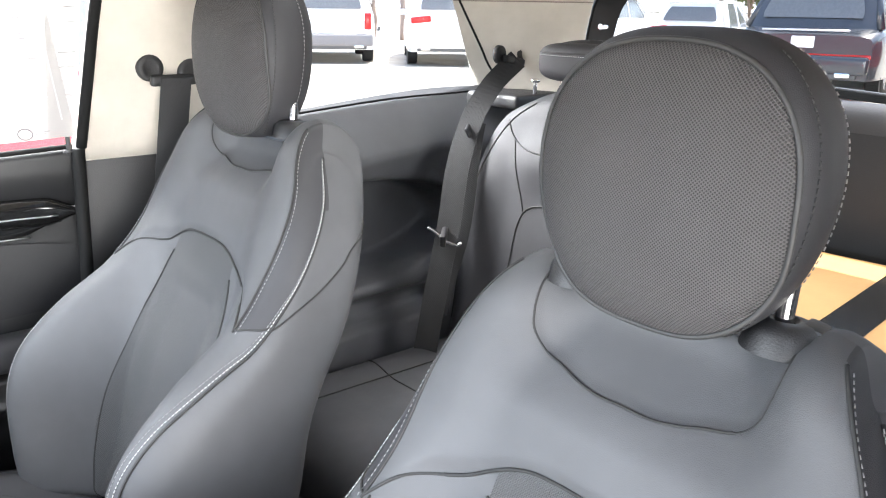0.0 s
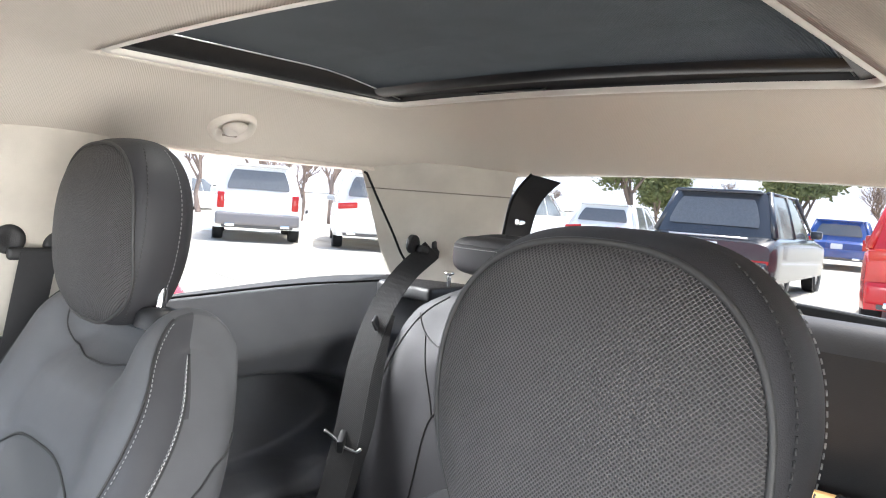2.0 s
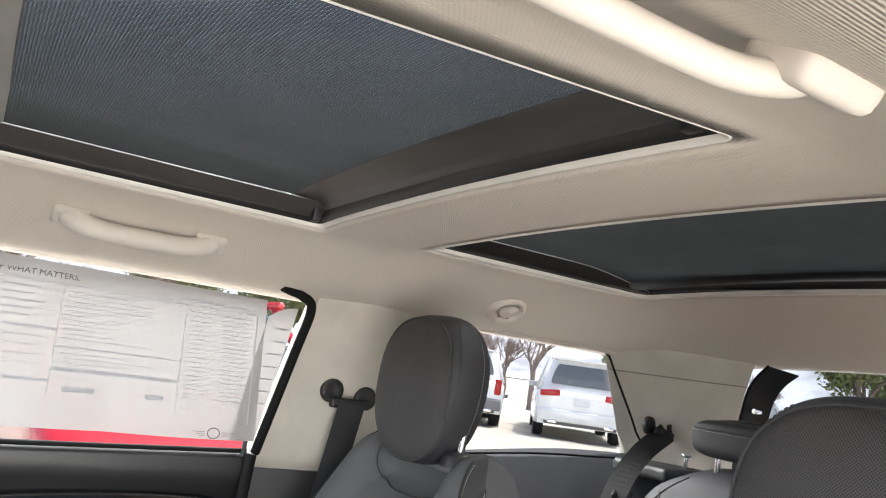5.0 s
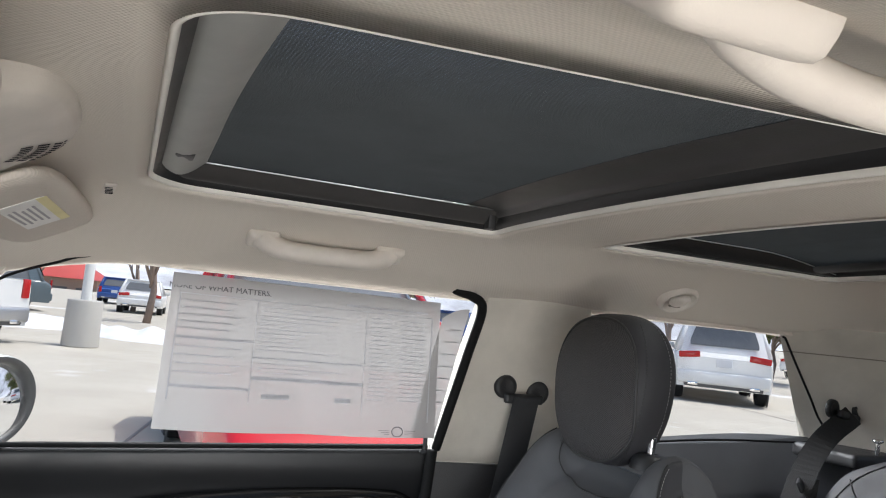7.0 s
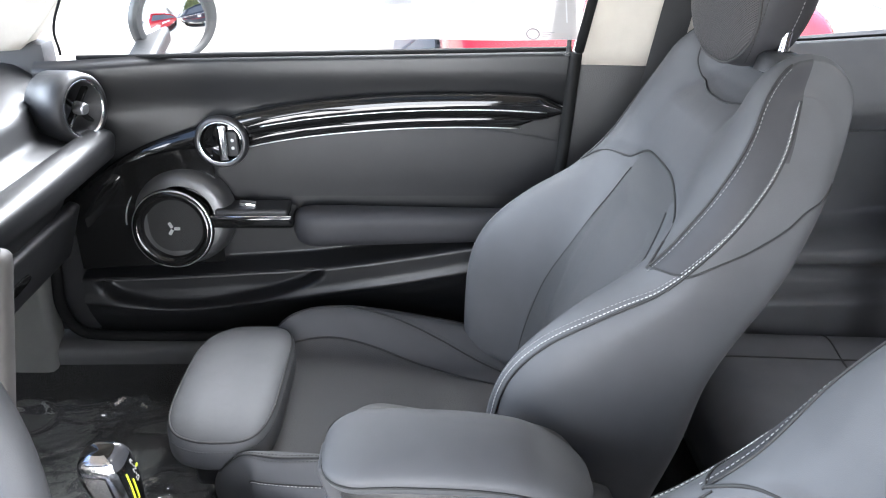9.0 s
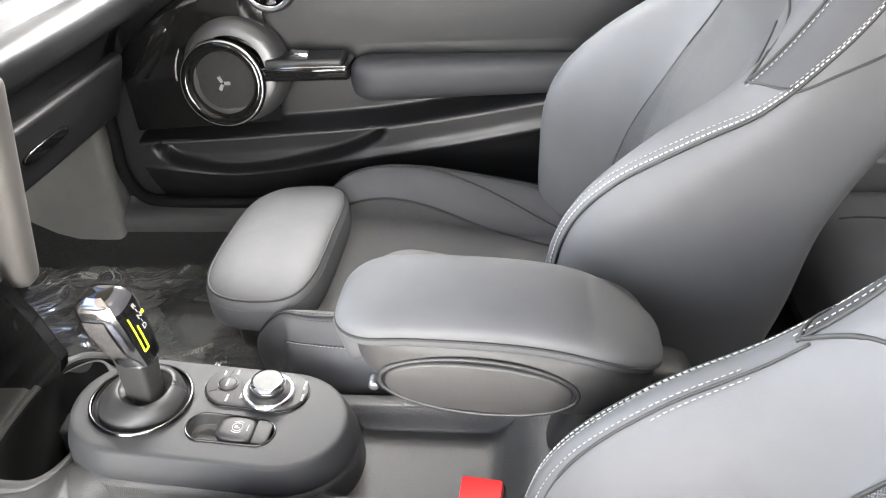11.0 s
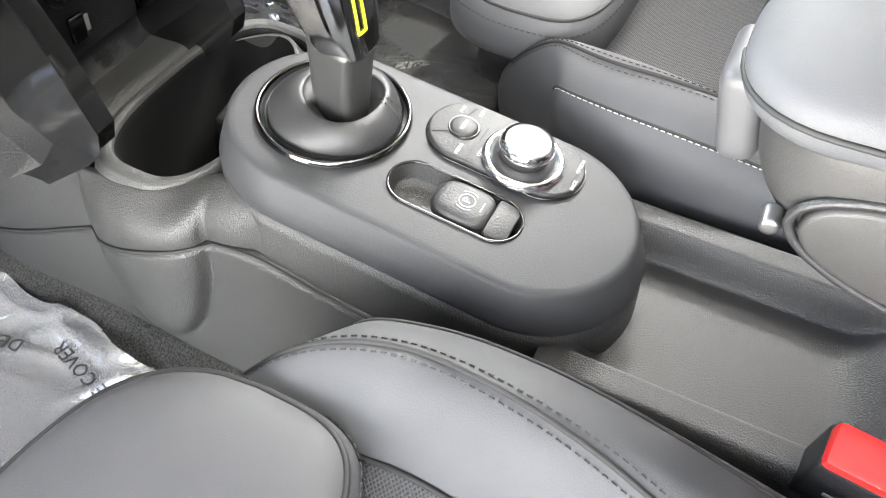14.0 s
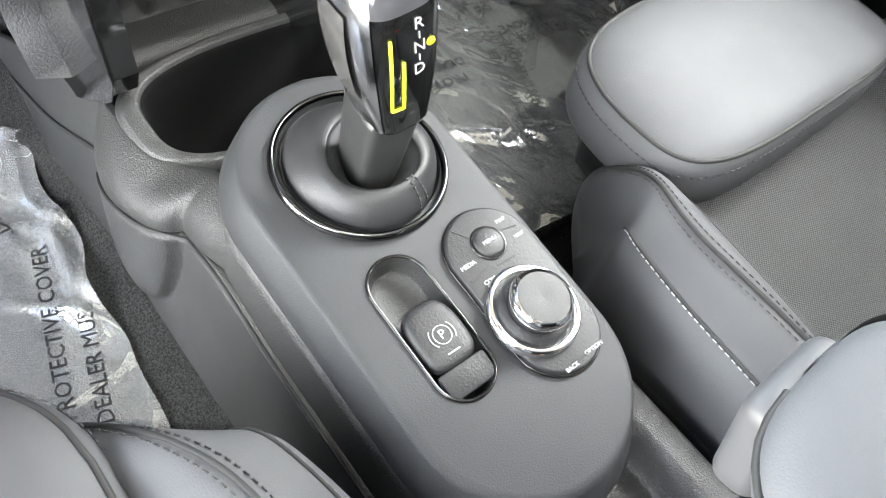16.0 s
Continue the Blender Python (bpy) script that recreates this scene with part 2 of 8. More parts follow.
def tube_data(pts, r, k=8, closed=False, flat=1.0):
    pts = [Vector(p) for p in pts]
    fr, verts, faces, n = frames(pts, closed), [], [], len(pts)
    for i, (p, (t, u, w)) in enumerate(zip(pts, fr)):
        rr = r(i / max(1, n - 1)) if callable(r) else r
        for j in range(k):
            a = 2 * math.pi * j / k
            verts.append(p + u * math.cos(a) * rr + w * math.sin(a) * rr * flat)
    for i in range(n if closed else n - 1):
        for j in range(k):
            a, b = i * k + j, i * k + (j + 1) % k
            c, d = ((i + 1) % n) * k + (j + 1) % k, ((i + 1) % n) * k + j
            faces.append((a, b, c, d))
    if not closed:
        faces += [tuple(range(k))[::-1], tuple((n - 1) * k + j for j in range(k))]
    return verts, faces


def tube(name, pts, r, mat, parent=None, label="", k=8, closed=False):
    v, f = tube_data(pts, r, k, closed)
    return obj(name, v, f, mat, parent, label)


def dashes(name, pts, mat, parent, length=0.0045, gap=0.0035, r=0.0007, label=""):
    """Separate thread stitches along a line, as one seam."""
    length, gap, r = length * 0.75, gap * 0.75, r * 0.88
    pts = [Vector(p) for p in pts]
    dist = [0.0]
    for a, b in zip(pts, pts[1:]):
        dist.append(dist[-1] + (b - a).length)

    def at(s):
        for i in range(len(pts) - 1):
            if s <= dist[i + 1]:
                return pts[i].lerp(pts[i + 1], (s - dist[i]) / max(1e-9, dist[i + 1] - dist[i]))
        return pts[-1]

    verts, faces, s = [], [], 0.0
    while s + length < dist[-1]:
        v, f = tube_data([at(s), at(s + length / 2), at(s + length)], r, 5)
        o = len(verts)
        verts += v
        faces += [tuple(o + i for i in q) for q in f]
        s += length + gap
    return obj(name, verts, faces, mat, parent, label)


def grid_data(fn, nu, nv, wrap=False):
    cols = nu if wrap else nu + 1
    verts = [fn(i / nu, j / nv) for j in range(nv + 1) for i in range(cols)]
    faces = [(j * cols + i, j * cols + (i + 1) % cols, (j + 1) * cols + (i + 1) % cols, (j + 1) * cols + i) for j in range(nv) for i in range(nu)]
    return verts, faces


def surface(name, fn, nu, nv, mat, parent=None, label="", wrap=False, caps=False):
    v, f = grid_data(fn, nu, nv, wrap)
    if caps and wrap:
        f += [tuple(range(nu))[::-1], tuple(nv * nu + i for i in range(nu))]
    return obj(name, v, f, mat, parent, label)


def split_surface(fn, nu, nv, region, wrap=False):
    """The faces of a grid by region(u, v) of each face's middle: key -> (verts, faces)."""
    verts, faces = grid_data(fn, nu, nv, wrap)
    out = {}
    for n, f in enumerate(faces):
        i, j = n % nu, n // nu
        key = region((i + 0.5) / nu, (j + 0.5) / nv)
        vs, fs, seen = out.setdefault(key, ([], [], {}))
        idx = []
        for a in f:
            if a not in seen:
                seen[a] = len(vs)
                vs.append(verts[a])
            idx.append(seen[a])
        fs.append(tuple(idx))
    return {k: (v, f) for k, (v, f, _) in out.items()}


def lift(fn, u, v, d):
    """A point d above a surface, along its normal."""
    e = 2e-3
    p = Vector(fn(u, v))
    a = Vector(fn(u + e, v)) - Vector(fn(u - e, v))
    b = Vector(fn(u, min(v + e, 1))) - Vector(fn(u, max(v - e, 0)))
    n = a.cross(b)
    return p + (n.normalized() * d if n.length > 1e-12 else Vector())


def box_bm(size, bevel=0.0, seg=2, m=None):
    bm = bmesh.new()
    bmesh.ops.create_cube(bm, size=1)
    bmesh.ops.scale(bm, vec=size, verts=bm.verts)
    if bevel:
        bmesh.ops.bevel(bm, geom=bm.edges, offset=bevel, segments=seg, affect="EDGES", profile=0.6)
    if m is not None:
        bmesh.ops.transform(bm, matrix=m, verts=bm.verts)
    return bm


def cyl_bm(r1, r2, depth, seg=32, bevel=0.0, m=None):
    bm = bmesh.new()
    bmesh.ops.create_cone(bm, cap_ends=True, segments=seg, radius1=r1, radius2=r2, depth=depth)
    if bevel:
        rim = [e for e in bm.edges if len(e.link_faces) == 2 and any(len(f.verts) > 4 for f in e.link_faces)]
        bmesh.ops.bevel(bm, geom=rim, offset=bevel, segments=3, affect="EDGES", profile=0.6)
    if m is not None:
        bmesh.ops.transform(bm, matrix=m, verts=bm.verts)
    return bm


def outline_prism(outline, z0, z1, bevel=0.0, m=None, seg=3):
    """A closed 2D outline drawn up from z0 to z1, its top edge rounded."""
    n = len(outline)
    verts, faces, rings = [], [], []
    cx, cy = sum(p[0] for p in outline) / n, sum(p[1] for p in outline) / n

    def ring(inset, z):
        res = []
        for i, p in enumerate(outline):
            a, b = Vector(outline[i - 1][:2]), Vector(outline[(i + 1) % n][:2])
            t = (b - a).normalized()
            q = Vector(p[:2]) + Vector((-t.y, t.x)) * inset
            res.append(len(verts))
            verts.append((q.x, q.y, z))
        return res

    rings.append(ring(0, z0))
    if bevel:
        for k in range(seg + 1):
            a = math.pi / 2 * k / seg
            rings.append(ring(bevel * (1 - math.cos(a)), z1 - bevel + bevel * math.sin(a)))
    else:
        rings.append(ring(0, z1))
    for r0, r1 in zip(rings, rings[1:]):
        for i in range(n):
            faces.append((r0[i], r0[(i + 1) % n], r1[(i + 1) % n], r1[i]))
    faces += [tuple(rings[-1]), tuple(rings[0])[::-1]]
    if m is not None:
        verts = [m @ Vector(v) for v in verts]
    return verts, faces


def stadium(cx, cy, w, l, n=16, power=2.0):
    """A ccw outline, rounded at both ends: half-width w, half-length l along y."""
    pts = []
    for i in range(4 * n):
        a = 2 * math.pi * i / (4 * n)
        c, s = math.cos(a), math.sin(a)
        pts.append((cx + w * c, cy + (l - w) * (1 if s > 0 else -1) + w * s))
    return pts


def superell(a, b, n=48, e=0.6, cx=0.0, cy=0.0):
    out = []
    for i in range(n):
        t = 2 * math.pi * i / n
        c, s = math.cos(t), math.sin(t)
        out.append((cx + a * math.copysign(abs(c) ** e, c), cy + b * math.copysign(abs(s) ** e, s)))
    return out


def lathe(name, profile, mat, parent=None, label="", m=None, seg=40):
    """Profile of (radius, height) turned round z, then set by m."""
    m = m or Matrix()
    n = len(profile)
    verts = [m @ Vector((r * math.cos(2 * math.pi * i / seg), r * math.sin(2 * math.pi * i / seg), z)) for r, z in profile for i in range(seg)]
    faces = [(j * seg + i, j * seg + (i + 1) % seg, (j + 1) * seg + (i + 1) % seg, (j + 1) * seg + i) for j in range(n - 1) for i in range(seg)]
    return obj(name, verts, faces, mat, parent, label)


def words(text, size, m, mat, parent, name="lettering", depth=0.0002):
    """Raised print in the built-in font, as a mesh."""
    cu = bpy.data.curves.new(name, "FONT")
    cu.body, cu.size, cu.extrude, cu.align_x, cu.align_y = text, size, depth, "CENTER", "CENTER"
    cu.resolution_u = 2
    tmp = bpy.data.objects.new(name, cu)
    scene.collection.objects.link(tmp)
    me = bpy.data.meshes.new_from_object(tmp.evaluated_get(bpy.context.evaluated_depsgraph_get()))
    bpy.data.objects.remove(tmp)
    me.transform(m)
    me.materials.clear()
    me.materials.append(mat)
    ob = new(name, me)
    ob.parent = parent
    return ob


# ---- the car's shell ----
def roof_z(x, y):
    """Height of the headliner."""
    z = 1.338 + 0.012 * (1 - (x / 0.45) ** 2 if abs(x) < 0.45 else 0)
    a, b = 0.092 * smooth01(abs(x), 0.34, 0.63) ** 1.2, 0.080 * smooth01(-y, 0.42, 0.90) ** 1.3
    z -= (a**3 + b**3) ** (1 / 3)
    z -= 0.075 * smooth01(y, 0.62, 1.05)
    return z


FRONT_HOLE = (-0.335, 0.380, 0.152, 0.640, 0.060, 0.016, 0.065)      # x0, x1, y0, y1, front and rear corner radius, slant of the driver side
REAR_HOLE = (-0.372, 0.360, -0.492, -0.014, 0.016, 0.040, 0.0)


def hole_outline(hole, n=10, grow=0.0):
    x0, x1, y0, y1, rf, rr, slant = hole
    x0, x1, y0, y1, rf, rr = x0 - grow, x1 + grow, y0 - grow, y1 + grow, max(rf + grow, 0.002), max(rr + grow, 0.002)
    pts = []
    for cx, cy, r, a0 in ((x1 - rf, y1 - rf, rf, 0), (x0 + rf, y1 - rf, rf, 90), (x0 + rr, y0 + rr, rr, 180), (x1 - rr, y0 + rr, rr, 270)):
        pts += [(cx + r * math.cos(radians(a0 + 90 * k / n)), cy + r * math.sin(radians(a0 + 90 * k / n))) for k in range(n + 1)]
    out = []
    for i, p in enumerate(pts):
        q = pts[(i + 1) % len(pts)]
        m = 16 if abs(p[0] - q[0]) + abs(p[1] - q[1]) > 0.1 else 1
        out += [(p[0] + (q[0] - p[0]) * k / m, p[1] + (q[1] - p[1]) * k / m) for k in range(m)]
    return [(x + slant * (x1 - x) / (x1 - x0) * (y - y0) / (y1 - y0), y) for x, y in out]


def build_headliner():
    """A sheet with two rounded openings: strips between the openings' outlines and a frame of rectangles."""
    verts, faces = [], []

    def patch(x0, x1, y0, y1, nx, ny):
        o = len(verts)
        for j in range(ny + 1):
            for i in range(nx + 1):
                x, y = x0 + (x1 - x0) * i / nx, y0 + (y1 - y0) * j / ny
                verts.append((x, y, roof_z(x, y)))
        for j in range(ny):
            for i in range(nx):
                a = o + j * (nx + 1) + i
                faces.append((a, a + 1, a + nx + 2, a + nx + 1))

    X0, X1, m = -0.64, 0.64, 0.03
    bands = []
    for hole in (REAR_HOLE, FRONT_HOLE):
        x0, x1, y0, y1 = hole[:4]
        bands.append((y0 - m, y1 + m))
        patch(X0, x0 - m, y0 - m, y1 + m, 14, 12)
        patch(x1 + m, X1, y0 - m, y1 + m, 14, 12)
        inner = hole_outline(hole)
        n = len(inner)
        o = len(verts)
        cx, cy, hx, hy = (x0 + x1) / 2, (y0 + y1) / 2, (x1 - x0) / 2 + m, (y1 - y0) / 2 + m
        rings = []
        for k in range(3):
            ring = []
            for x, y in inner:
                dx, dy = x - cx, y - cy
                f = min(hx / max(abs(dx), 1e-6), hy / max(abs(dy), 1e-6)) * (1.015 if k == 2 else 1.0)
                ex, ey = cx + dx * f, cy + dy * f
                px, py = x + (ex - x) * k / 2, y + (ey - y) * k / 2
                ring.append(len(verts))
                verts.append((px, py, roof_z(px, py) + (0.0007 if k == 2 else 0)))
            rings.append(ring)
        # a turned-up lip round the opening
        lips = []
        for up, grow in ((0.003, 0.003), (0.007, 0.004)):
            ring = []
            for (x, y) in hole_outline(hole, grow=grow):
                ring.append(len(verts))
                verts.append((x, y, roof_z(x, y) + up))
            lips.append(ring)
        allr = lips[::-1] + rings
        for a, b in zip(allr, allr[1:]):
            for i in range(n):
                faces.append((a[i], a[(i + 1) % n], b[(i + 1) % n], b[i]))
    patch(X0, X1, -0.95, bands[0][0] + 0.006, 40, 14)
    patch(X0, X1, bands[0][1] - 0.006, bands[1][0] + 0.006, 40, 8)
    patch(X0, X1, bands[1][1] - 0.006, 1.05, 40, 12)
    ob = obj("ceiling", verts, faces, HEADLINER)
    return tagged(ob, "beige knitted headliner with two sunroof openings", "headliner", kind="structure")


ceiling = build_headliner()

# outer roof skin, which shuts out the light above the headliner
def outer_roof():
    def f(u, v):
        x, y = -0.70 + 1.40 * u, -1.0 + 2.1 * v
        return (x, y, roof_z(x * 0.88, y) + 0.075)
    v, fa = grid_data(f, 56, 84)
    # openings for the two glass panels
    holes = [(h[0] - 0.02, h[1] + 0.02, h[2] - 0.02, h[3] + 0.02) for h in (FRONT_HOLE, REAR_HOLE)]
    def shut(face):
        c = sum((Vector(v[i]) for i in face), Vector()) / len(face)
        return not any(a < c.x < b and p < c.y < q for a, b, p, q in holes)
    fa = [face for face in fa if shut(face)]
    # black is put in to darken the underside seen through the shade's gaps
    return tagged(obj("roof_skin", v, fa, simple("black_paint", (0.015, 0.015, 0.016), 0.3)), "black painted steel roof over the cabin", "car roof", kind="structure")


roof_skin = outer_roof()


def ring_strip(hole, profile):
    """A band round an opening: profile gives (grow, height over the headliner) from outside to inside."""
    n = len(hole_outline(hole))
    vs, fs = [], []
    for grow, up in profile:
        vs += [(x, y, roof_z(x, y) + up) for x, y in hole_outline(hole, grow=grow)]
    for k in range(len(profile) - 1):
        fs += [(k * n + i, k * n + (i + 1) % n, (k + 1) * n + (i + 1) % n, (k + 1) * n + i) for i in range(n)]
    return vs, fs


def sunroof(name, hole, handle_front):
    x0, x1, y0, y1 = hole[:4]
    t = thing(name, "glass sunroof behind a closed black woven shade", "sunroof")
    zc, bw = 1.372, 0.006 if handle_front else 0.0125

    def z(x, y):
        return zc + 0.012 * (1 - (x / 0.4) ** 2) - 0.03 * smooth01(-y, 0.3, 0.6)

    obj("bezel", *ring_strip(hole, [(0.0005, 0.0045), (-0.0008, 0.0010), (-0.0020, 0.0), (-bw + 0.003, 0.0), (-bw + 0.001, 0.0012), (-bw, 0.0060)]), BEZEL, t, "slim pale beige bezel round the opening")
    obj("frame_trim", *ring_strip(hole, [(-bw + 0.0003, 0.0055), (-0.0140, 0.012), (-0.0150, 0.046)]), SHADE_TRIM, t, "black trim round the opening")
    pitch = 0.0028
    vs, fs = [], []
    # ribs along the car, each a thread with depth, and finer threads across
    for i in range(int((x1 - x0 + 0.02) / pitch)):
        x = x0 - 0.01 + pitch * i
        o = len(vs)
        for j in range(9):
            y = y0 + (y1 - y0) * j / 8
            for dx, dz in ((0, 0.00042), (0.0002, 0), (0.0013, 0), (0.0015, 0.00042)):
                vs.append((x + dx, y, z(x, y) + dz))
        for j in range(8):
            for k in range(3):
                a = o + 4 * j + k
                fs.append((a, a + 1, a + 5, a + 4))
    for i in range(int((y1 - y0) / pitch)):
        y = y0 + pitch * i
        o = len(vs)
        for j in range(17):
            x = x0 - 0.01 + (x1 - x0 + 0.02) * j / 16
            vs += [(x, y, z(x, y) + 0.0011), (x, y + 0.0001, z(x, y) + 0.0003), (x, y + 0.0011, z(x, y) + 0.0003), (x, y + 0.0012, z(x, y) + 0.0011)]
        fs += [(o + 4 * j + k, o + 4 * j + k + 1, o + 4 * j + k + 5, o + 4 * j + k + 4) for j in range(16) for k in range(3)]
    tagged(obj("shade", vs, fs, SHADE, t, "black woven roller shade", smooth=False), kind="stuff")
    for s, xe in ((1, x1 - 0.014), (-1, x0 + 0.014)):
        surface("guide_rail", lambda u, v: (xe - s * 0.024 * u, y0 + 0.012 + (y1 - y0 - 0.024) * v, max(z(xe, y0 + (y1 - y0) * v) - 0.022 + 0.020 * u ** 1.6, roof_z(xe, y0 + (y1 - y0) * v) + 0.008)), 8, 12, RAIL if handle_front else SHADE_TRIM, t, "dark grey guide rail")
        tube("rail_edge", [(xe - s * 0.025, y0 + 0.02 + (y1 - y0 - 0.04) * k / 12, z(xe, y0 + (y1 - y0) * k / 12) - 0.002) for k in range(13)], 0.0009, SATIN, t, "thin bright edge strip", 6)
    # the moulded bar at the shade's moving end
    ye, s = (y1, -1) if handle_front else (y0, 1)
    if handle_front:
        surface("shade_bar", lambda u, v: (x0 + 0.020 + (x1 - x0 - 0.040) * u, ye + s * (0.014 + 0.052 * v), z(x0 + (x1 - x0) * u, ye) - 0.002 - 0.010 * math.sin(math.pi * v) - 0.012 * (1 - v) + 0.004 * math.cos(math.pi * (u - 0.5))), 24, 8, BEIGE_GREY, t, "moulded grey pull bar of the shade")
    else:
        prof = [(0.074, -0.0020), (0.070, -0.0050), (0.066, -0.0075), (0.058, -0.0095), (0.047, -0.0105), (0.043, -0.0080), (0.041, -0.0030)]
        surface("shade_bar", lambda u, v: (lambda q: (x0 + 0.016 + (x1 - x0 - 0.032) * u, y0 + q[0], z(x0 + (x1 - x0) * u, y0 + 0.05) + q[1]))(prof[round(v * 6)]), 24, 6, SHADE_GLOSS, t, "slim glossy black pull bar of the shade")
        surface("rear_wall", lambda u, v: (x0 + 0.014 + (x1 - x0 - 0.028) * u, y0 + 0.0145 + 0.027 * v ** 1.4, roof_z(0.0, y0) + 0.008 + (z(x0 + (x1 - x0) * u, y0 + 0.04) - roof_z(0.0, y0) - 0.010) * v ** 0.7), 24, 10, SHADE_GLOSS, t, "curved black wall behind the shade")
    if handle_front:
        part("pull_recess", box_bm((0.035, 0.022, 0.010), 0.004, 2, pose(0.268, ye - 0.036, z(0.25, ye) - 0.013)), BLACK, t, "black finger pull")
        slope = [(0.0, 0.012), (0.004, 0.0135), (0.006, 0.0175), (0.012, 0.0205), (0.030, 0.027), (0.050, 0.0315), (0.053, 0.0345)]
        surface("cross_trim", lambda u, v: (lambda q: (x0 + 0.014 + (x1 - x0 - 0.028) * u, y0 + 0.0145 + q[0], min(roof_z(0.0, y0) + q[1] + 0.004 * math.cos(math.pi * (u - 0.5)), z(x0 + (x1 - x0) * u, y0) - 0.0005)))(slope[round(v * 6)]), 24, 6, RAIL, t, "sloping satin dark grey cross trim")
        for s, xe in ((1, x1 - 0.014), (-1, x0 + 0.014)):
            part("rail_stop", box_bm((0.016, 0.012, 0.030), 0.002, 2, pose(xe - s * 0.010, y0 + 0.024, z(xe, y0) - 0.014)), SHADE_TRIM, t, "dark rail end block")
    else:
        surface("front_wall", lambda u, v: (x0 + 0.014 + (x1 - x0 - 0.028) * u, y1 - 0.0145 - 0.010 * v, roof_z(0.0, y1) + 0.010 + 0.022 * v), 24, 4, SHADE_TRIM, t, "dark front wall of the opening")
        v, f = outline_prism(superell(0.058, 0.0050, 40, 0.6), 0, 0.003, 0.001, pose(0.075, ye + 0.0535, z(0.07, ye) - 0.0120, 174, 0, 0))
        obj("pull_recess", v, f, GLOSS, t, "slim glossy pull slot")
    obj("sun_glass", *grid_data(lambda u, v: (x1 + 0.10 - (x1 - x0 + 0.20) * u, y0 - 0.07 + (y1 - y0 + 0.14) * v, zc + 0.035), 2, 2), clear("tinted_glass", (0.86, 0.90, 0.88)), t, "dark tinted glass panel")
    return t


BEZEL = plastic("bezel_beige", (0.70, 0.67, 0.61), 0.40, 500, 0.1, 0.5)
RAIL = plastic("rail_satin", (0.050, 0.047, 0.045), 0.36, 500, 0.2)
SHADE_GLOSS = plastic("shade_gloss", (0.010, 0.010, 0.011), 0.42, 500, 0.15)
BEIGE_GREY = plastic("grey_trim", (0.30, 0.30, 0.28), 0.5, 500, 0.2)
sunroof("front_sunroof", FRONT_HOLE, True)
sunroof("rear_sunroof", REAR_HOLE, False)


# ---- side walls ----
def side_x(z, y=0.0):
    """Half-width of the cabin's inner side at a height: upright below the sill, leaning in above it."""
    x = 0.695 - 0.02 * smooth01(0.75 - z, 0, 0.5)
    if z > 0.955:
        x = 0.675 - 0.31 * (z - 0.955)
    x -= 0.10 * smooth01(-y, 0.60, 1.05)
    return x


def wall_strip(name, outline_fn, nu, nv, mat, label, s=1, thick=0.03, category="pillar trim", parent=None, bulge=0.0):
    """A curved panel on the cabin's side; outline_fn(u, v) gives (y, z); with thickness outward."""
    def inner(u, v):
        y, z = outline_fn(u, v)
        b = bulge * math.sin(math.pi * min(1, max(0, u)))
        return (s * (side_x(z, y) - b), y, z)

    v1, f1 = grid_data(inner, nu, nv)
    n = len(v1)
    v2 = [(x + s * thick, y, z) for x, y, z in v1]
    f2 = [tuple(n + i for i in q[::-1]) for q in f1]
    edge = []
    row = nu + 1
    loop = [i for i in range(row)] + [(j + 1) * row - 1 for j in range(1, nv + 1)] + [nv * row + i for i in range(nu - 1, -1, -1)] + [j * row for j in range(nv - 1, 0, -1)]
    for a, b in zip(loop, loop[1:] + loop[:1]):
        edge.append((b, a, n + a, n + b))
    ob = obj(name, v1 + v2, f1 + f2 + edge, mat, parent, "" if parent else label)
    ob.data.set_sharp_from_angle(angle=radians(45))
    if not parent:
        tagged(ob, label, category, kind="structure")
    else:
        tagged(ob, label)
    return ob


SILL0, SILL1 = 0.957, 0.976          # window sill height at the door's front and rear end


def sill_z(y):
    return SILL0 + (SILL1 - SILL0) * (0.93 - y) / 0.84 if y > 0.09 else 0.976 + 0.05 * smooth01(-y, -0.09, 0.80)


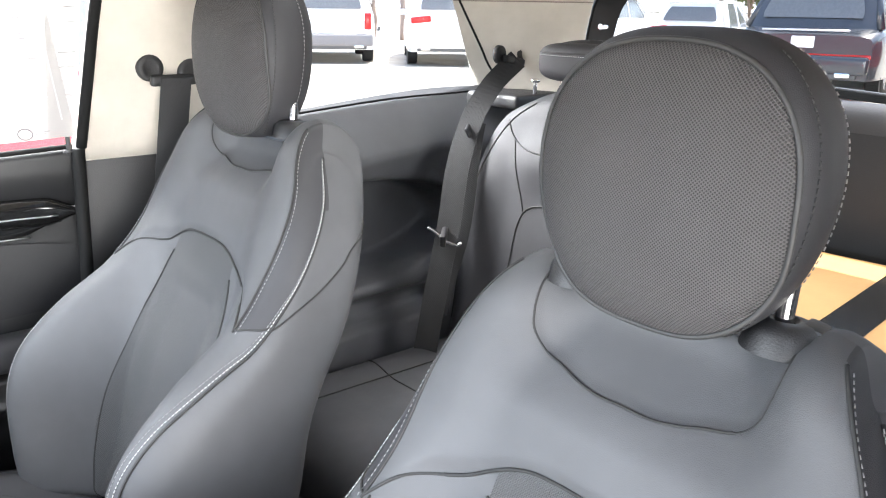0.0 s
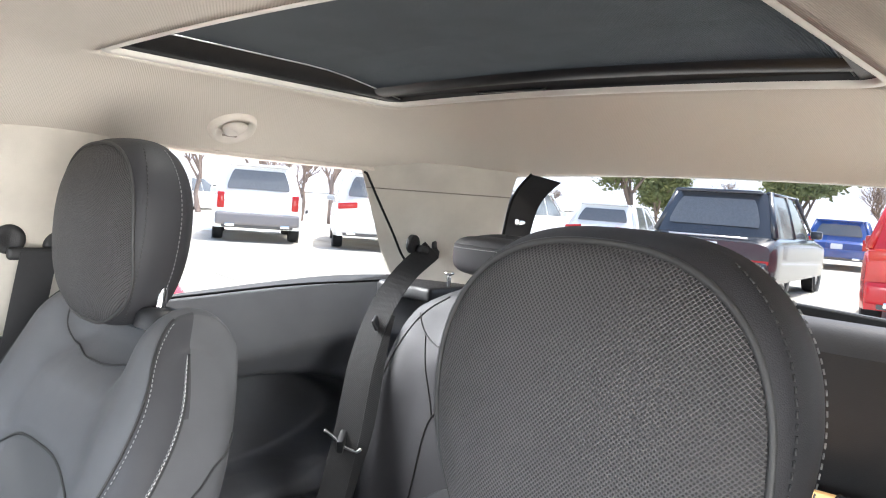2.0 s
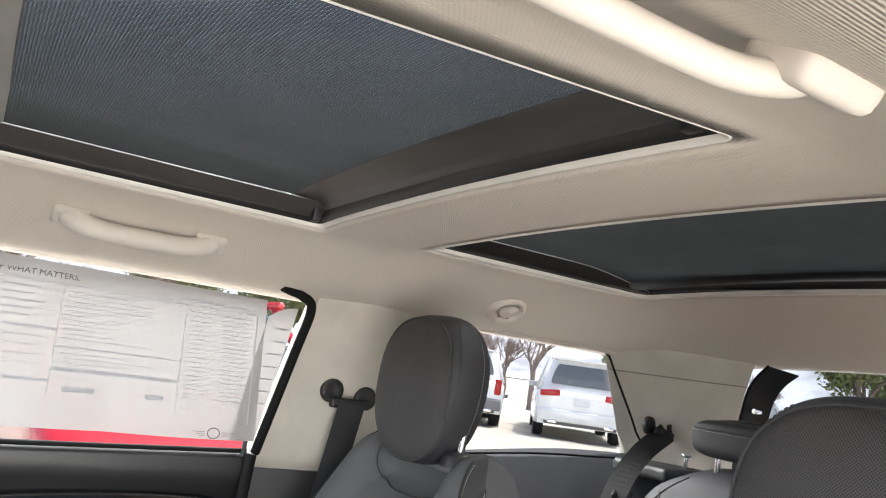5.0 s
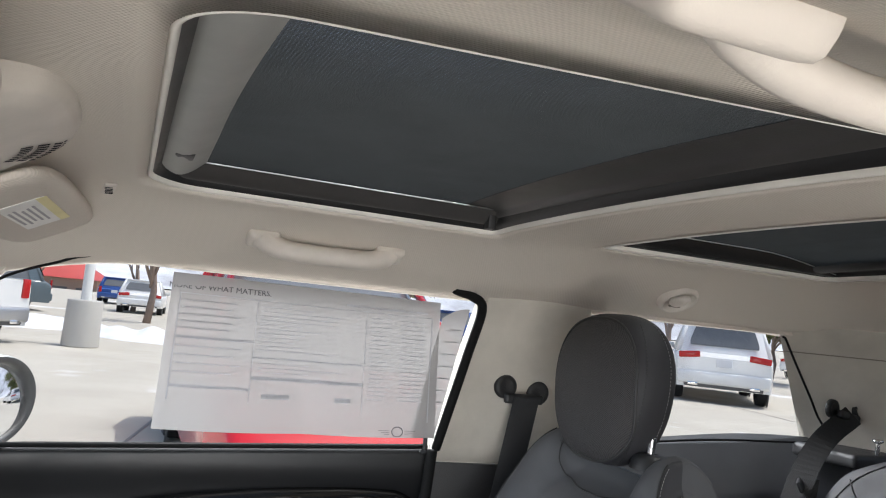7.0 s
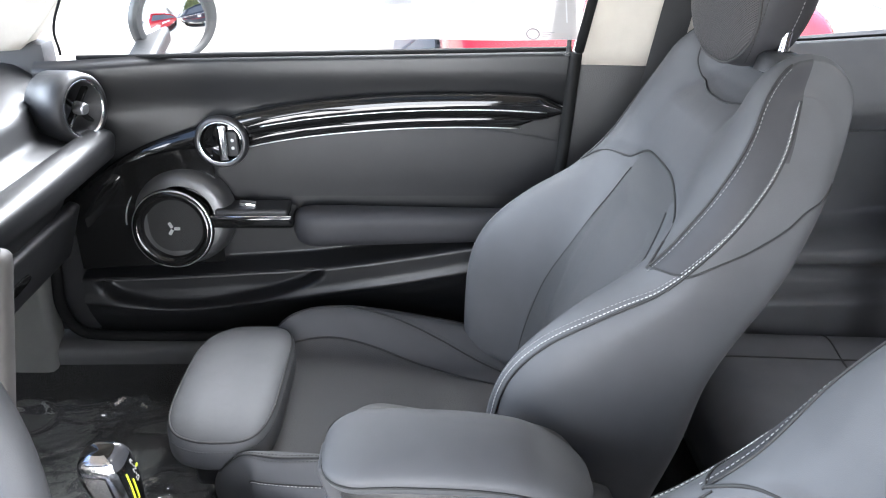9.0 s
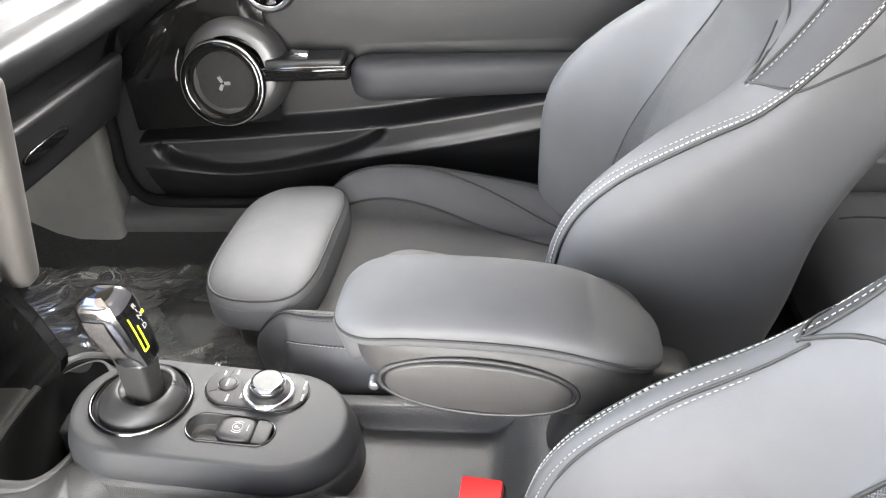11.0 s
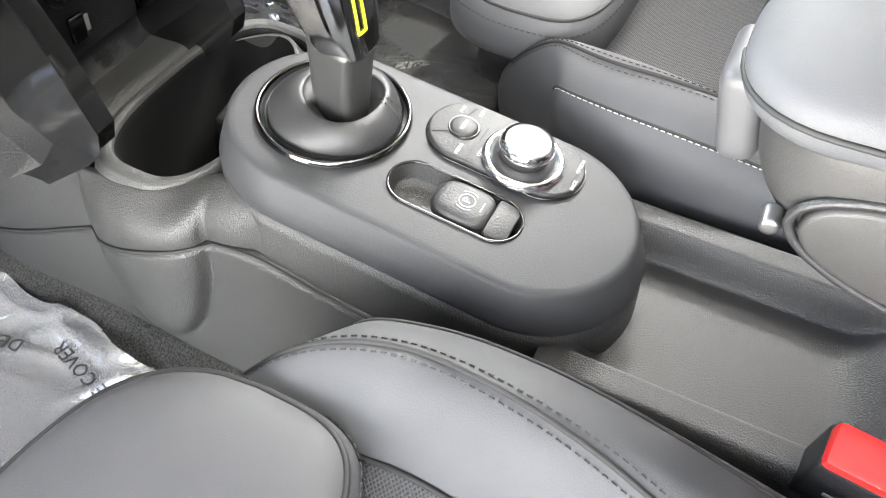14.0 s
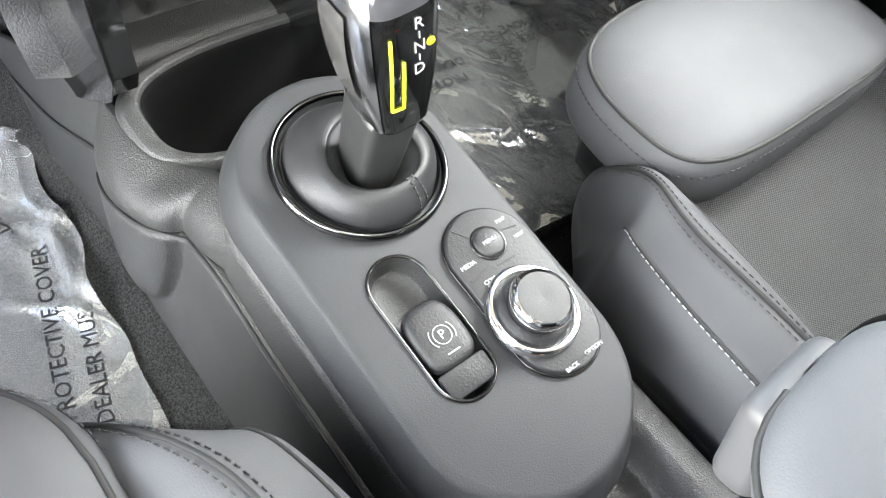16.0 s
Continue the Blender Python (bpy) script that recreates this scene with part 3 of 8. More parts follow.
SEAM_BEIGE = simple("beige_joint", (0.25, 0.22, 0.19), 0.8)
for s, tag in ((1, "right"), (-1, "left")):
    # B pillar: its edges lean like the door's rear edge
    wall_strip("b_pillar_trim", lambda u, v: (lambda z: ((0.100 - 0.045 * (z - 0.93) / 0.33) * (1 - u) + u * (-0.285 + 0.13 * (z - 0.93) / 0.33), z))(0.93 + 0.335 * v), 16, 20, PILLAR, "cream moulded centre pillar trim", s, 0.05, bulge=0.012)
    def c_pillar(u, v):
        z = 0.985 + 0.285 * v
        k = (z - 1.0) / 0.26
        x0, y0 = 0.672 - 0.085 * k, -0.808 + 0.180 * k
        x1, y1 = 0.430 - 0.060 * k ** 2, -0.893 + 0.035 * k
        x = x0 + (x1 - x0) * u
        y = y0 + (y1 - y0) * u ** 0.8 - 0.018 * math.sin(math.pi * u)
        return Vector((s * x, y, z))
    cp = surface("c_pillar_trim", c_pillar, 24, 20, PILLAR)
    tagged(cp, "cream moulded rear pillar trim", "pillar trim", kind="structure")
    tube("trim_joint", [c_pillar(i / 24, 0.80) + Vector((-s * 0.0005, 0.0008, 0)) for i in range(25)], 0.0012, SEAM_BEIGE, cp, "", 5)
    # A pillar and front quarter
    wall_strip("a_pillar_trim", lambda u, v: (1.055 - 0.30 * v ** 0.8 + 0.30 * u, 0.955 + 0.335 * v), 12, 20, PILLAR, "cream moulded windscreen pillar trim", s, 0.04, bulge=0.01)
    # roof rail above the door and quarter windows
    wall_strip("roof_rail", lambda u, v: (1.0 - 1.75 * u, 1.247 + 0.012 * math.sin(math.pi * min(1, u * 1.3)) + 0.05 * v), 60, 4, HEADLINER, "knit-covered roof rail above the side windows", s, 0.06, "roof rail")

# dark window seal on the door frame
def seal_line(s):
    pts = [(s * (side_x(z, y) - 0.012), y, z) for y, z in spline([(0.130, 1.262), (0.115, 1.258), (0.092, 1.252), (0.070, 1.232), (0.078, 1.15), (0.098, 0.975)], 10)]
    return pts


for s in (1, -1):
    ob = tube("glass_edge", [(s * (side_x(z, y) - 0.004), y, z) for y, z in spline([(0.965, 0.962), (0.950, 1.03), (0.835, 1.185), (0.735, 1.238), (0.70, 1.250)], 10)], 0.0022, RUBBER, None, "", 6)
    tagged(ob, "thin black edge of the side glass under the headliner", "window seal", kind="structure")
    ob = tube("door_seal", seal_line(s), 0.0085, RUBBER, None, "", 8)
    tagged(ob, "black rubber seal round the door opening", "door seal", kind="structure")
    ob = tube("door_seal", spline([(s * 0.668, 1.052, 0.70), (s * 0.668, 1.055, 0.565), (s * 0.666, 1.060, 0.483), (s * 0.664, 1.036, 0.432), (s * 0.662, 0.986, 0.419), (s * 0.660, 0.848, 0.416), (s * 0.660, 0.4, 0.414), (s * 0.662, 0.14, 0.414)], 6), 0.011, RUBBER, None, "", 8)
    tagged(ob, "black rubber seal along the door's foot", "door seal", kind="structure")
    ob = tube("door_seal", [(s * (0.672 + 0.01 * (0.95 - z)), 0.100 + 0.05 * (0.95 - z), z) for z in (0.97, 0.9, 0.8, 0.7, 0.6, 0.5, 0.4, 0.33)], 0.011, RUBBER, None, "", 8)
    tagged(ob, "black rubber seal down the door's rear edge", "door seal", kind="structure")


def facing(v, f, inside):
    """Turn a sheet's faces towards the cabin."""
    a, b, c = (Vector(v[i]) for i in f[0][:3])
    if (b - a).cross(c - a).dot(Vector(inside) - a) < 0:
        f = [tuple(face)[::-1] for face in f]
    return v, f


def pane(name, fn, label, mat=GLASS, nu=6, nv=4):
    t = thing(name, label, "car window", kind="structure")
    v, f = grid_data(fn, nu, nv)
    v, f = facing(v, f, (0, 0.2, 1.1))
    g = obj("pane", v, f, mat, t)
    g.visible_shadow = False
    return t


pane("window_1", lambda u, v: (0.692 - 0.31 * 0.30 * v, 0.95 - 0.90 * u, 0.95 + 0.32 * v), "clear side window of the passenger door")
pane("window_2", lambda u, v: (side_x(0.97 + 0.30 * v, -0.25 - 0.5 * u) + 0.02, -0.14 - 0.70 * u, 0.97 + 0.30 * v), "clear fixed side window behind the door")
pane("window_4", lambda u, v: (-side_x(0.97 + 0.30 * v, -0.25 - 0.5 * u) - 0.02, -0.14 - 0.70 * u, 0.97 + 0.30 * v), "clear fixed side window behind the driver")
pane("window_3", lambda u, v: (-0.56 + 1.12 * u, -1.06 + 0.16 * v, 1.015 + 0.26 * v), "rear window of the tailgate", REAR_GLASS)

# quarter window frame line
for s in (1, -1):
    q = [(s * (side_x(z, y) - 0.004), y, z) for y, z in spline([(-0.27, 0.995), (-0.5, 1.010), (-0.785, 1.024), (-0.762, 1.09), (-0.655, 1.225), (-0.635, 1.243)], 8)]
    ob = tube("quarter_seal", q, 0.0025, RUBBER, None, "", 6)
    tagged(ob, "thin black seal round the fixed side window", "window seal", kind="structure")


# quarter panels beside the rear seat
def quarter(s):
    def f(u, v):
        y = 0.095 - 0.98 * u
        top = sill_z(y)
        z = 0.30 + (top - 0.30) * v
        x = side_x(min(z, 0.95), y)
        x -= (0.095 * min(1.0, (top - z) / 0.115) - 0.03 * smooth01(top - z, 0.105, 0.20)) * smooth01(0.02 - y, 0.0, 0.15)
        # hollow for the arm, and the ledge below it
        r = ((y + 0.42) / 0.32) ** 2 + ((z - 0.735) / 0.112) ** 2
        x += 0.120 * (1 - smooth01(r, 0.74, 1.05))
        x -= 0.012 * smooth01(0.636 - z, 0, 0.022)
        x += 0.030 * smooth01(0.600 - z, 0, 0.03)
        x -= 0.050 * smooth01(0.545 - z, 0, 0.02)
        return (s * x, y, z)
    v, fa = grid_data(f, 80, 90)
    ob = obj("quarter_panel", v, fa, QUARTER_LIT)
    return tagged(ob, "black moulded side panel beside the rear seat", "side trim", kind="structure")


quarter(1), quarter(-1)

# lower part of the B pillar, black
for s in (1, -1):
    wall_strip("pillar_foot", lambda u, v: (0.098 - 0.30 * u, 0.30 + 0.645 * v), 12, 14, BLACK, "black lower trim of the centre pillar", s, 0.03, bulge=0.02)

# floor, sills, bulkhead, tailgate
def tub():
    def floor_z(x, y):
        z = 0.285 + 0.10 * math.exp(-(x / 0.13) ** 2)
        z += 0.16 * smooth01(y, 1.15, 1.5)
        z += 0.10 * smooth01(abs(x), 0.56, 0.66)
        z += 0.07 * smooth01(-y, 0.0, 0.2)
        return z
    v, f = grid_data(lambda u, w: (-0.72 + 1.44 * u, -1.0 + 2.6 * w, floor_z(-0.72 + 1.44 * u, -1.0 + 2.6 * w)), 60, 60)
    tagged(obj("floor", v, f, CARPET), "dark grey car carpet over the floor pan", "floor", kind="structure")
    for s in (1, -1):
        part_ob = part("door_sill", box_bm((0.13, 1.35, 0.15), 0.035, 4, pose(s * 0.70, 0.70, 0.338)), plastic("sill_trim", (0.05, 0.05, 0.05), 0.45, 900, 0.4))
        tagged(part_ob, "black plastic door sill trim", "door sill", kind="structure")
        part_ob = part("kick_panel", box_bm((0.06, 0.36, 0.30), 0.022, 4, pose(s * 0.662, 1.250, 0.46, 0, s * 4, 0)), plastic("grey_kick", (0.13, 0.13, 0.12), 0.5, 400, 0.3))
        tagged(part_ob, "grey plastic kick panel in the footwell", "side trim", kind="structure")
    ob = part("bulkhead", box_bm((1.5, 0.04, 1.0), 0.0, 1, pose(0, 1.6, 0.60, -12, 0, 0)), CARPET)
    tagged(ob, "carpeted bulkhead at the front of the footwells", "wall", kind="structure")
    for s in (1, -1):
        ob = part("dash_end", box_bm((0.05, 0.12, 0.56), 0.012, 2, pose(s * 0.700, 1.055, 0.70)), BLACK)
        tagged(ob, "black trim closing the dashboard's end", "side trim", kind="structure")
    ob = part("cowl", box_bm((1.5, 0.55, 0.03), 0.0, 1, pose(0, 1.45, 0.93, 6, 0, 0)), BLACK)
    tagged(ob, "black cowl under the windscreen", "cowl", kind="structure")


tub()


# ---- front seats ----
BACK_Z0, BACK_Z1 = 0.455, 1.055
SPINE = -0.035


def back_fn(a, v):
    """Surface of the backrest in the seat's frame; a runs round it (0.25 is the front's middle), v from foot to top."""
    ang = 2 * math.pi * a
    c, s = math.cos(ang), math.sin(ang)
    u = math.copysign(abs(c) ** 0.55, c)
    au = abs(u)
    w = curve1([(0, 0.218), (0.3, 0.243), (0.58, 0.240), (0.75, 0.224), (0.9, 0.194), (1.0, 0.162)], v)
    ztop = BACK_Z1 - 0.012 + 0.014 * math.exp(-((au - 0.72) / 0.22) ** 2) - 0.028 * smooth01(au, 0.86, 1.0) + 0.010 * (1 - smooth01(au, 0.30, 0.58)) - (0.036 - 0.9 * TOP_DROP[0]) * (1 - smooth01(au, 0.40, 0.78)) - TOP_DROP[0]
    z = BACK_Z0 + (ztop - BACK_Z0) * v
    y0 = SPINE + (1.06 - z) * 0.40 + 0.012 * math.exp(-((z - 0.70) / 0.09) ** 2)
    b = curve1([(0, 0.098), (0.15, 0.140), (0.3, 0.165), (0.42, 0.158), (0.52, 0.118), (0.60, 0.062), (0.7, 0.030), (0.85, 0.018), (1.0, 0.012)], v)
    front = y0 + b * smooth01(au, 0.42, 0.86) - 0.012 * (1 - smooth01(au, 0.2, 0.42)) * smooth01(v, 0.2, 0.45) * (1 - smooth01(v, 0.6, 0.68))
    # step under the upper panel's arch, and the hollow at the neck
    arch = 0.766 - 0.245 * au ** 2.4
    front += 0.007 * smooth01(v, arch - 0.01, arch + 0.03) * (1 - smooth01(au, 0.62, 0.82)) * (1 - smooth01(v, 0.78, 0.90))
    front -= 0.036 * smooth01(v, 0.86 - NECK_DROP[0], 0.97) * (1 - smooth01(au, 0.34, 0.72))
    front -= 0.0045 * smooth01(v, neck_v(au) - 0.004, neck_v(au) + 0.010) * (1 - smooth01(au, 0.64, 0.68))
    thick = curve1([(0, 0.160), (0.2, 0.140), (0.4, 0.124), (0.75, 0.122), (0.9, 0.110), (1.0, 0.092)], v)
    mid = y0 - thick * 0.45 + b * 0.28 * smooth01(au, 0.4, 0.9)
    back = y0 - thick
    tau = math.sqrt(max(0.0, 1 - max(0.0, (v - 0.93) / 0.07) ** 2)) * math.sqrt(max(0.0, 1 - max(0.0, (0.06 - v) / 0.06) ** 2))
    e = abs(s) ** (0.42 if s > 0 else 0.22) * tau
    y = mid + (front - mid) * e if s > 0 else mid + (back - mid) * e
    return Vector((w * u, y, z))


def front_a(u):
    c = math.copysign(abs(u) ** (1 / 0.55), u)
    return math.acos(max(-1, min(1, c))) / (2 * math.pi)


def back_point(u, v, d=0.0008):
    a = front_a(u)
    p = back_fn(a, v)
    q = lift(back_fn, a, v, d)
    c = Vector((0, back_fn(0.25, v).y - 0.05, p.z))
    return q if (q - c).length >= (p - c).length else p - (q - p)


def back_line(ctrl, d=0.0006, n=14):
    return [back_point(p.x, p.y, d) for p in spline([(u, v, 0) for u, v in ctrl], n)]


EDGE_D = [(0, 0.80), (0.27, 0.807), (0.36, 0.817), (0.41, 0.817), (0.48, 0.80), (0.53, 0.765), (0.58, 0.735), (0.614, 0.69), (0.654, 0.648), (0.70, 0.585), (0.75, 0.46), (0.80, 0.32), (0.85, 0.19), (0.90, 0.11), (1.0, 0.07)]


def turn_of(d):
    """Turn round the backrest for a depth d: 1 at the front face, 0 at the side's middle, -1 at the back."""
    return math.asin(d ** (1 / 0.42)) / (2 * math.pi) if d > 0 else -math.asin((-d) ** (1 / 0.22)) / (2 * math.pi)


def depth_of(side):
    s = math.sin(2 * math.pi * max(-0.25, min(0.25, side)))
    return s ** 0.42 if s > 0 else -((-s) ** 0.22)


def edge_line(sgn, shift=0.0, n=90, d=0.0008):
    """The stitched outer edge of the backrest."""
    out = []
    for i in range(n + 1):
        v = 0.04 + 0.95 * i / n
        e = turn_of(max(-0.95, curve1(EDGE_D, v) + shift))
        a = e if sgn > 0 else 0.5 - e
        p = back_fn(a % 1.0, v)
        out.append(p + Vector((sgn * d, d * 0.5, d * 0.8 * smooth01(v, 0.85, 0.97))))
    return out


def centre_w(v):
    """Half-width (in u) of the middle panel."""
    return curve1([(0, 0.48), (0.12, 0.52), (0.26, 0.53), (0.37, 0.50), (0.49, 0.475), (0.61, 0.45), (0.70, 0.38)], v)


def arch_v(au):
    return curve1([(0, 0.768), (0.2, 0.766), (0.34, 0.752), (0.46, 0.722), (0.56, 0.695), (0.66, 0.672), (0.74, 0.652), (0.80, 0.628), (0.83, 0.618), (0.92, 0.640), (0.98, 0.665)], au)


def strip_u(v):
    return curve1([(0.60, 0.82), (0.70, 0.83), (0.78, 0.87), (0.86, 0.905), (0.92, 0.91), (0.96, 0.89), (1.0, 0.84)], v)


NECK_DROP, TOP_DROP = [0.0], [0.0]


def neck_v(au):
    d = NECK_DROP[0]
    return curve1([(0, 0.908 - d), (0.2, 0.910 - d), (0.4, 0.925 - 0.9 * d), (0.52, 0.938 - 0.75 * d), (0.60, 0.962 - 0.4 * d), (0.66, 0.992)], au)


def side_v(d):
    """The joint between the upper and the lower side panel, by depth."""
    return curve1([(-0.95, 0.815), (-0.75, 0.81), (-0.54, 0.794), (-0.38, 0.765), (0.0, 0.722), (0.42, 0.686), (0.64, 0.655)], d)


def back_region(a, v):
    ang = 2 * math.pi * a
    c, s = math.cos(ang), math.sin(ang)
    au = abs(c) ** 0.55
    side = (a if a < 0.5 else a - 1) if c > 0 else 0.5 - a
    d = depth_of(side)
    if d < curve1(EDGE_D, v):
        if d < -0.92:
            return "back_shell"
        if v > side_v(d):
            return "upper_side_right" if c > 0 else "upper_side_left"
        return "lower_side_right" if c > 0 else "lower_side_left"
    if v > arch_v(au):
        if au > strip_u(v):
            return "side_strip_right" if c > 0 else "side_strip_left"
        if v > neck_v(au) and au < 0.66:
            return "neck_panel"
        return "shoulder_panel"
    if au < centre_w(v):
        return "centre_panel"
    return "bolster_right" if c > 0 else "bolster_left"


# seat cushion
CUSH_Y0, CUSH_Y1 = 0.19, 0.655


def cushion_fn(a, v):
    ang = 2 * math.pi * a
    c, s = math.cos(ang), math.sin(ang)
    u = math.copysign(abs(c) ** 0.5, c)
    au = abs(u)
    y = CUSH_Y0 + (CUSH_Y1 - CUSH_Y0) * v
    # rounded ends in plan
    y -= 0.06 * smooth01(au, 0.7, 1.0) * smooth01(v, 0.8, 1.0) * 0.8
    w = curve1([(0, 0.215), (0.3, 0.236), (0.7, 0.240), (1.0, 0.205)], v)
    top = curve1([(0, 0.462), (0.3, 0.470), (0.7, 0.492), (1.0, 0.490)], v)
    bol = curve1([(0, 0.034), (0.3, 0.056), (0.65, 0.070), (0.9, 0.058), (1.0, 0.03)], v)
    top += bol * smooth01(au, 0.50, 0.84)
    low = 0.385
    mid = 0.455
    tau = math.sqrt(max(0.0, 1 - max(0.0, (v - 0.86) / 0.14) ** 2))
    tau2 = math.sqrt(max(0.0, 1 - max(0.0, (0.06 - v) / 0.06) ** 2))
    e = abs(s) ** 0.40 * tau * tau2
    z = mid + (top - mid) * e if s > 0 else mid + (low - mid) * e
    return Vector((w * u, y, z))


def cush_a(u):
    c = math.copysign(abs(u) ** 2, u)
    return math.acos(max(-1, min(1, c))) / (2 * math.pi)


def cush_line(ctrl, d=0.0006, n=14):
    out = []
    for p in spline([(u, v, 0) for u, v in ctrl], n):
        a = cush_a(p.x)
        q = lift(cushion_fn, a, p.y, d)
        b = cushion_fn(a, p.y)
        out.append(q if q.z >= b.z else 2 * b - q)
    return out


def cush_mid(v):
    return curve1([(0, 0.30), (0.23, 0.42), (0.36, 0.51), (0.55, 0.60), (0.75, 0.635), (1.0, 0.60)], v)


def cush_crest(v):
    return curve1([(0, 0.45), (0.15, 0.58), (0.33, 0.70), (0.5, 0.77), (0.67, 0.81), (0.8, 0.825), (0.93, 0.77), (1.0, 0.70)], v)


def cush_side(v):
    return curve1([(0.1, 0.88), (0.3, 0.925), (0.68, 0.950), (0.9, 0.950), (1.0, 0.945)], v)


def cush_region(a, v):
    ang = 2 * math.pi * a
    c, s = math.cos(ang), math.sin(ang)
    au = abs(c) ** 0.5
    if s < -0.02:
        return "underside"
    if au < cush_mid(v):
        return "cushion_centre"
    if au > cush_side(v):
        return "side_right" if c > 0 else "side_left"
    if au > cush_crest(v):
        return "crest_right" if c > 0 else "crest_left"
    return "bolster_right" if c > 0 else "bolster_left"


# headrest
HR = Vector((0.0, -0.045, 1.121))


def head_fn(a, v):
    th, ph = 2 * math.pi * a, math.pi * (v - 0.5)
    c, s = math.cos(th), math.sin(th)
    cp, sp = math.cos(ph), math.sin(ph)
    r = abs(cp) ** 0.66
    x = 0.113 * math.copysign(abs(c) ** 0.78, c) * r
    z = 0.111 * math.copysign(abs(sp) ** 0.80, sp)
    taper = 1 - 0.10 * smooth01(-z, -0.02, 0.10) - 0.03 * smooth01(z, 0.04, 0.1)
    y = 0.062 * math.copysign(abs(s) ** 0.76, s) * abs(cp) ** 0.78
    if s > 0:
        y *= 0.92
    y -= 0.06 * z
    return HR + Vector((x * taper, y, z))


def head_region(a, v):
    th = 2 * math.pi * a
    p = head_fn(a, v) - HR
    if math.sin(th) > 0 and (abs(p.x) / 0.103) ** 2.5 + (abs(p.z + 0.002) / 0.104) ** 2.5 < 1:
        return "front_mesh"
    return "cover"


def head_edge(scale=1.0, d=0.001, n=90):
    """The line between the headrest's mesh front and its cover."""
    out = []
    for i in range(n):
        t = 2 * math.pi * i / n
        c, s = math.cos(t), math.sin(t)
        tx, tz = 0.103 * scale * math.copysign(abs(c) ** 0.8, c), -0.002 + 0.104 * scale * math.copysign(abs(s) ** 0.8, s)
        # find the surface point with this x and z
        v = 0.5 + math.asin(max(-1, min(1, math.copysign(abs(tz / 0.111) ** (1 / 0.80), tz)))) / math.pi
        sp = math.cos(math.pi * (v - 0.5))
        taper = 1 - 0.10 * smooth01(-tz, -0.02, 0.10) - 0.03 * smooth01(tz, 0.04, 0.1)
        q = tx / (0.113 * taper * max(1e-6, abs(sp) ** 0.66))
        q = max(-0.99, min(0.99, q))
        a = math.acos(math.copysign(abs(q) ** (1 / 0.78), q)) / (2 * math.pi)
        p = head_fn(a, v)
        nrm = Vector((p.x - HR.x, 0.05, p.z - HR.z)).normalized()
        out.append(p + nrm * d)
    return out


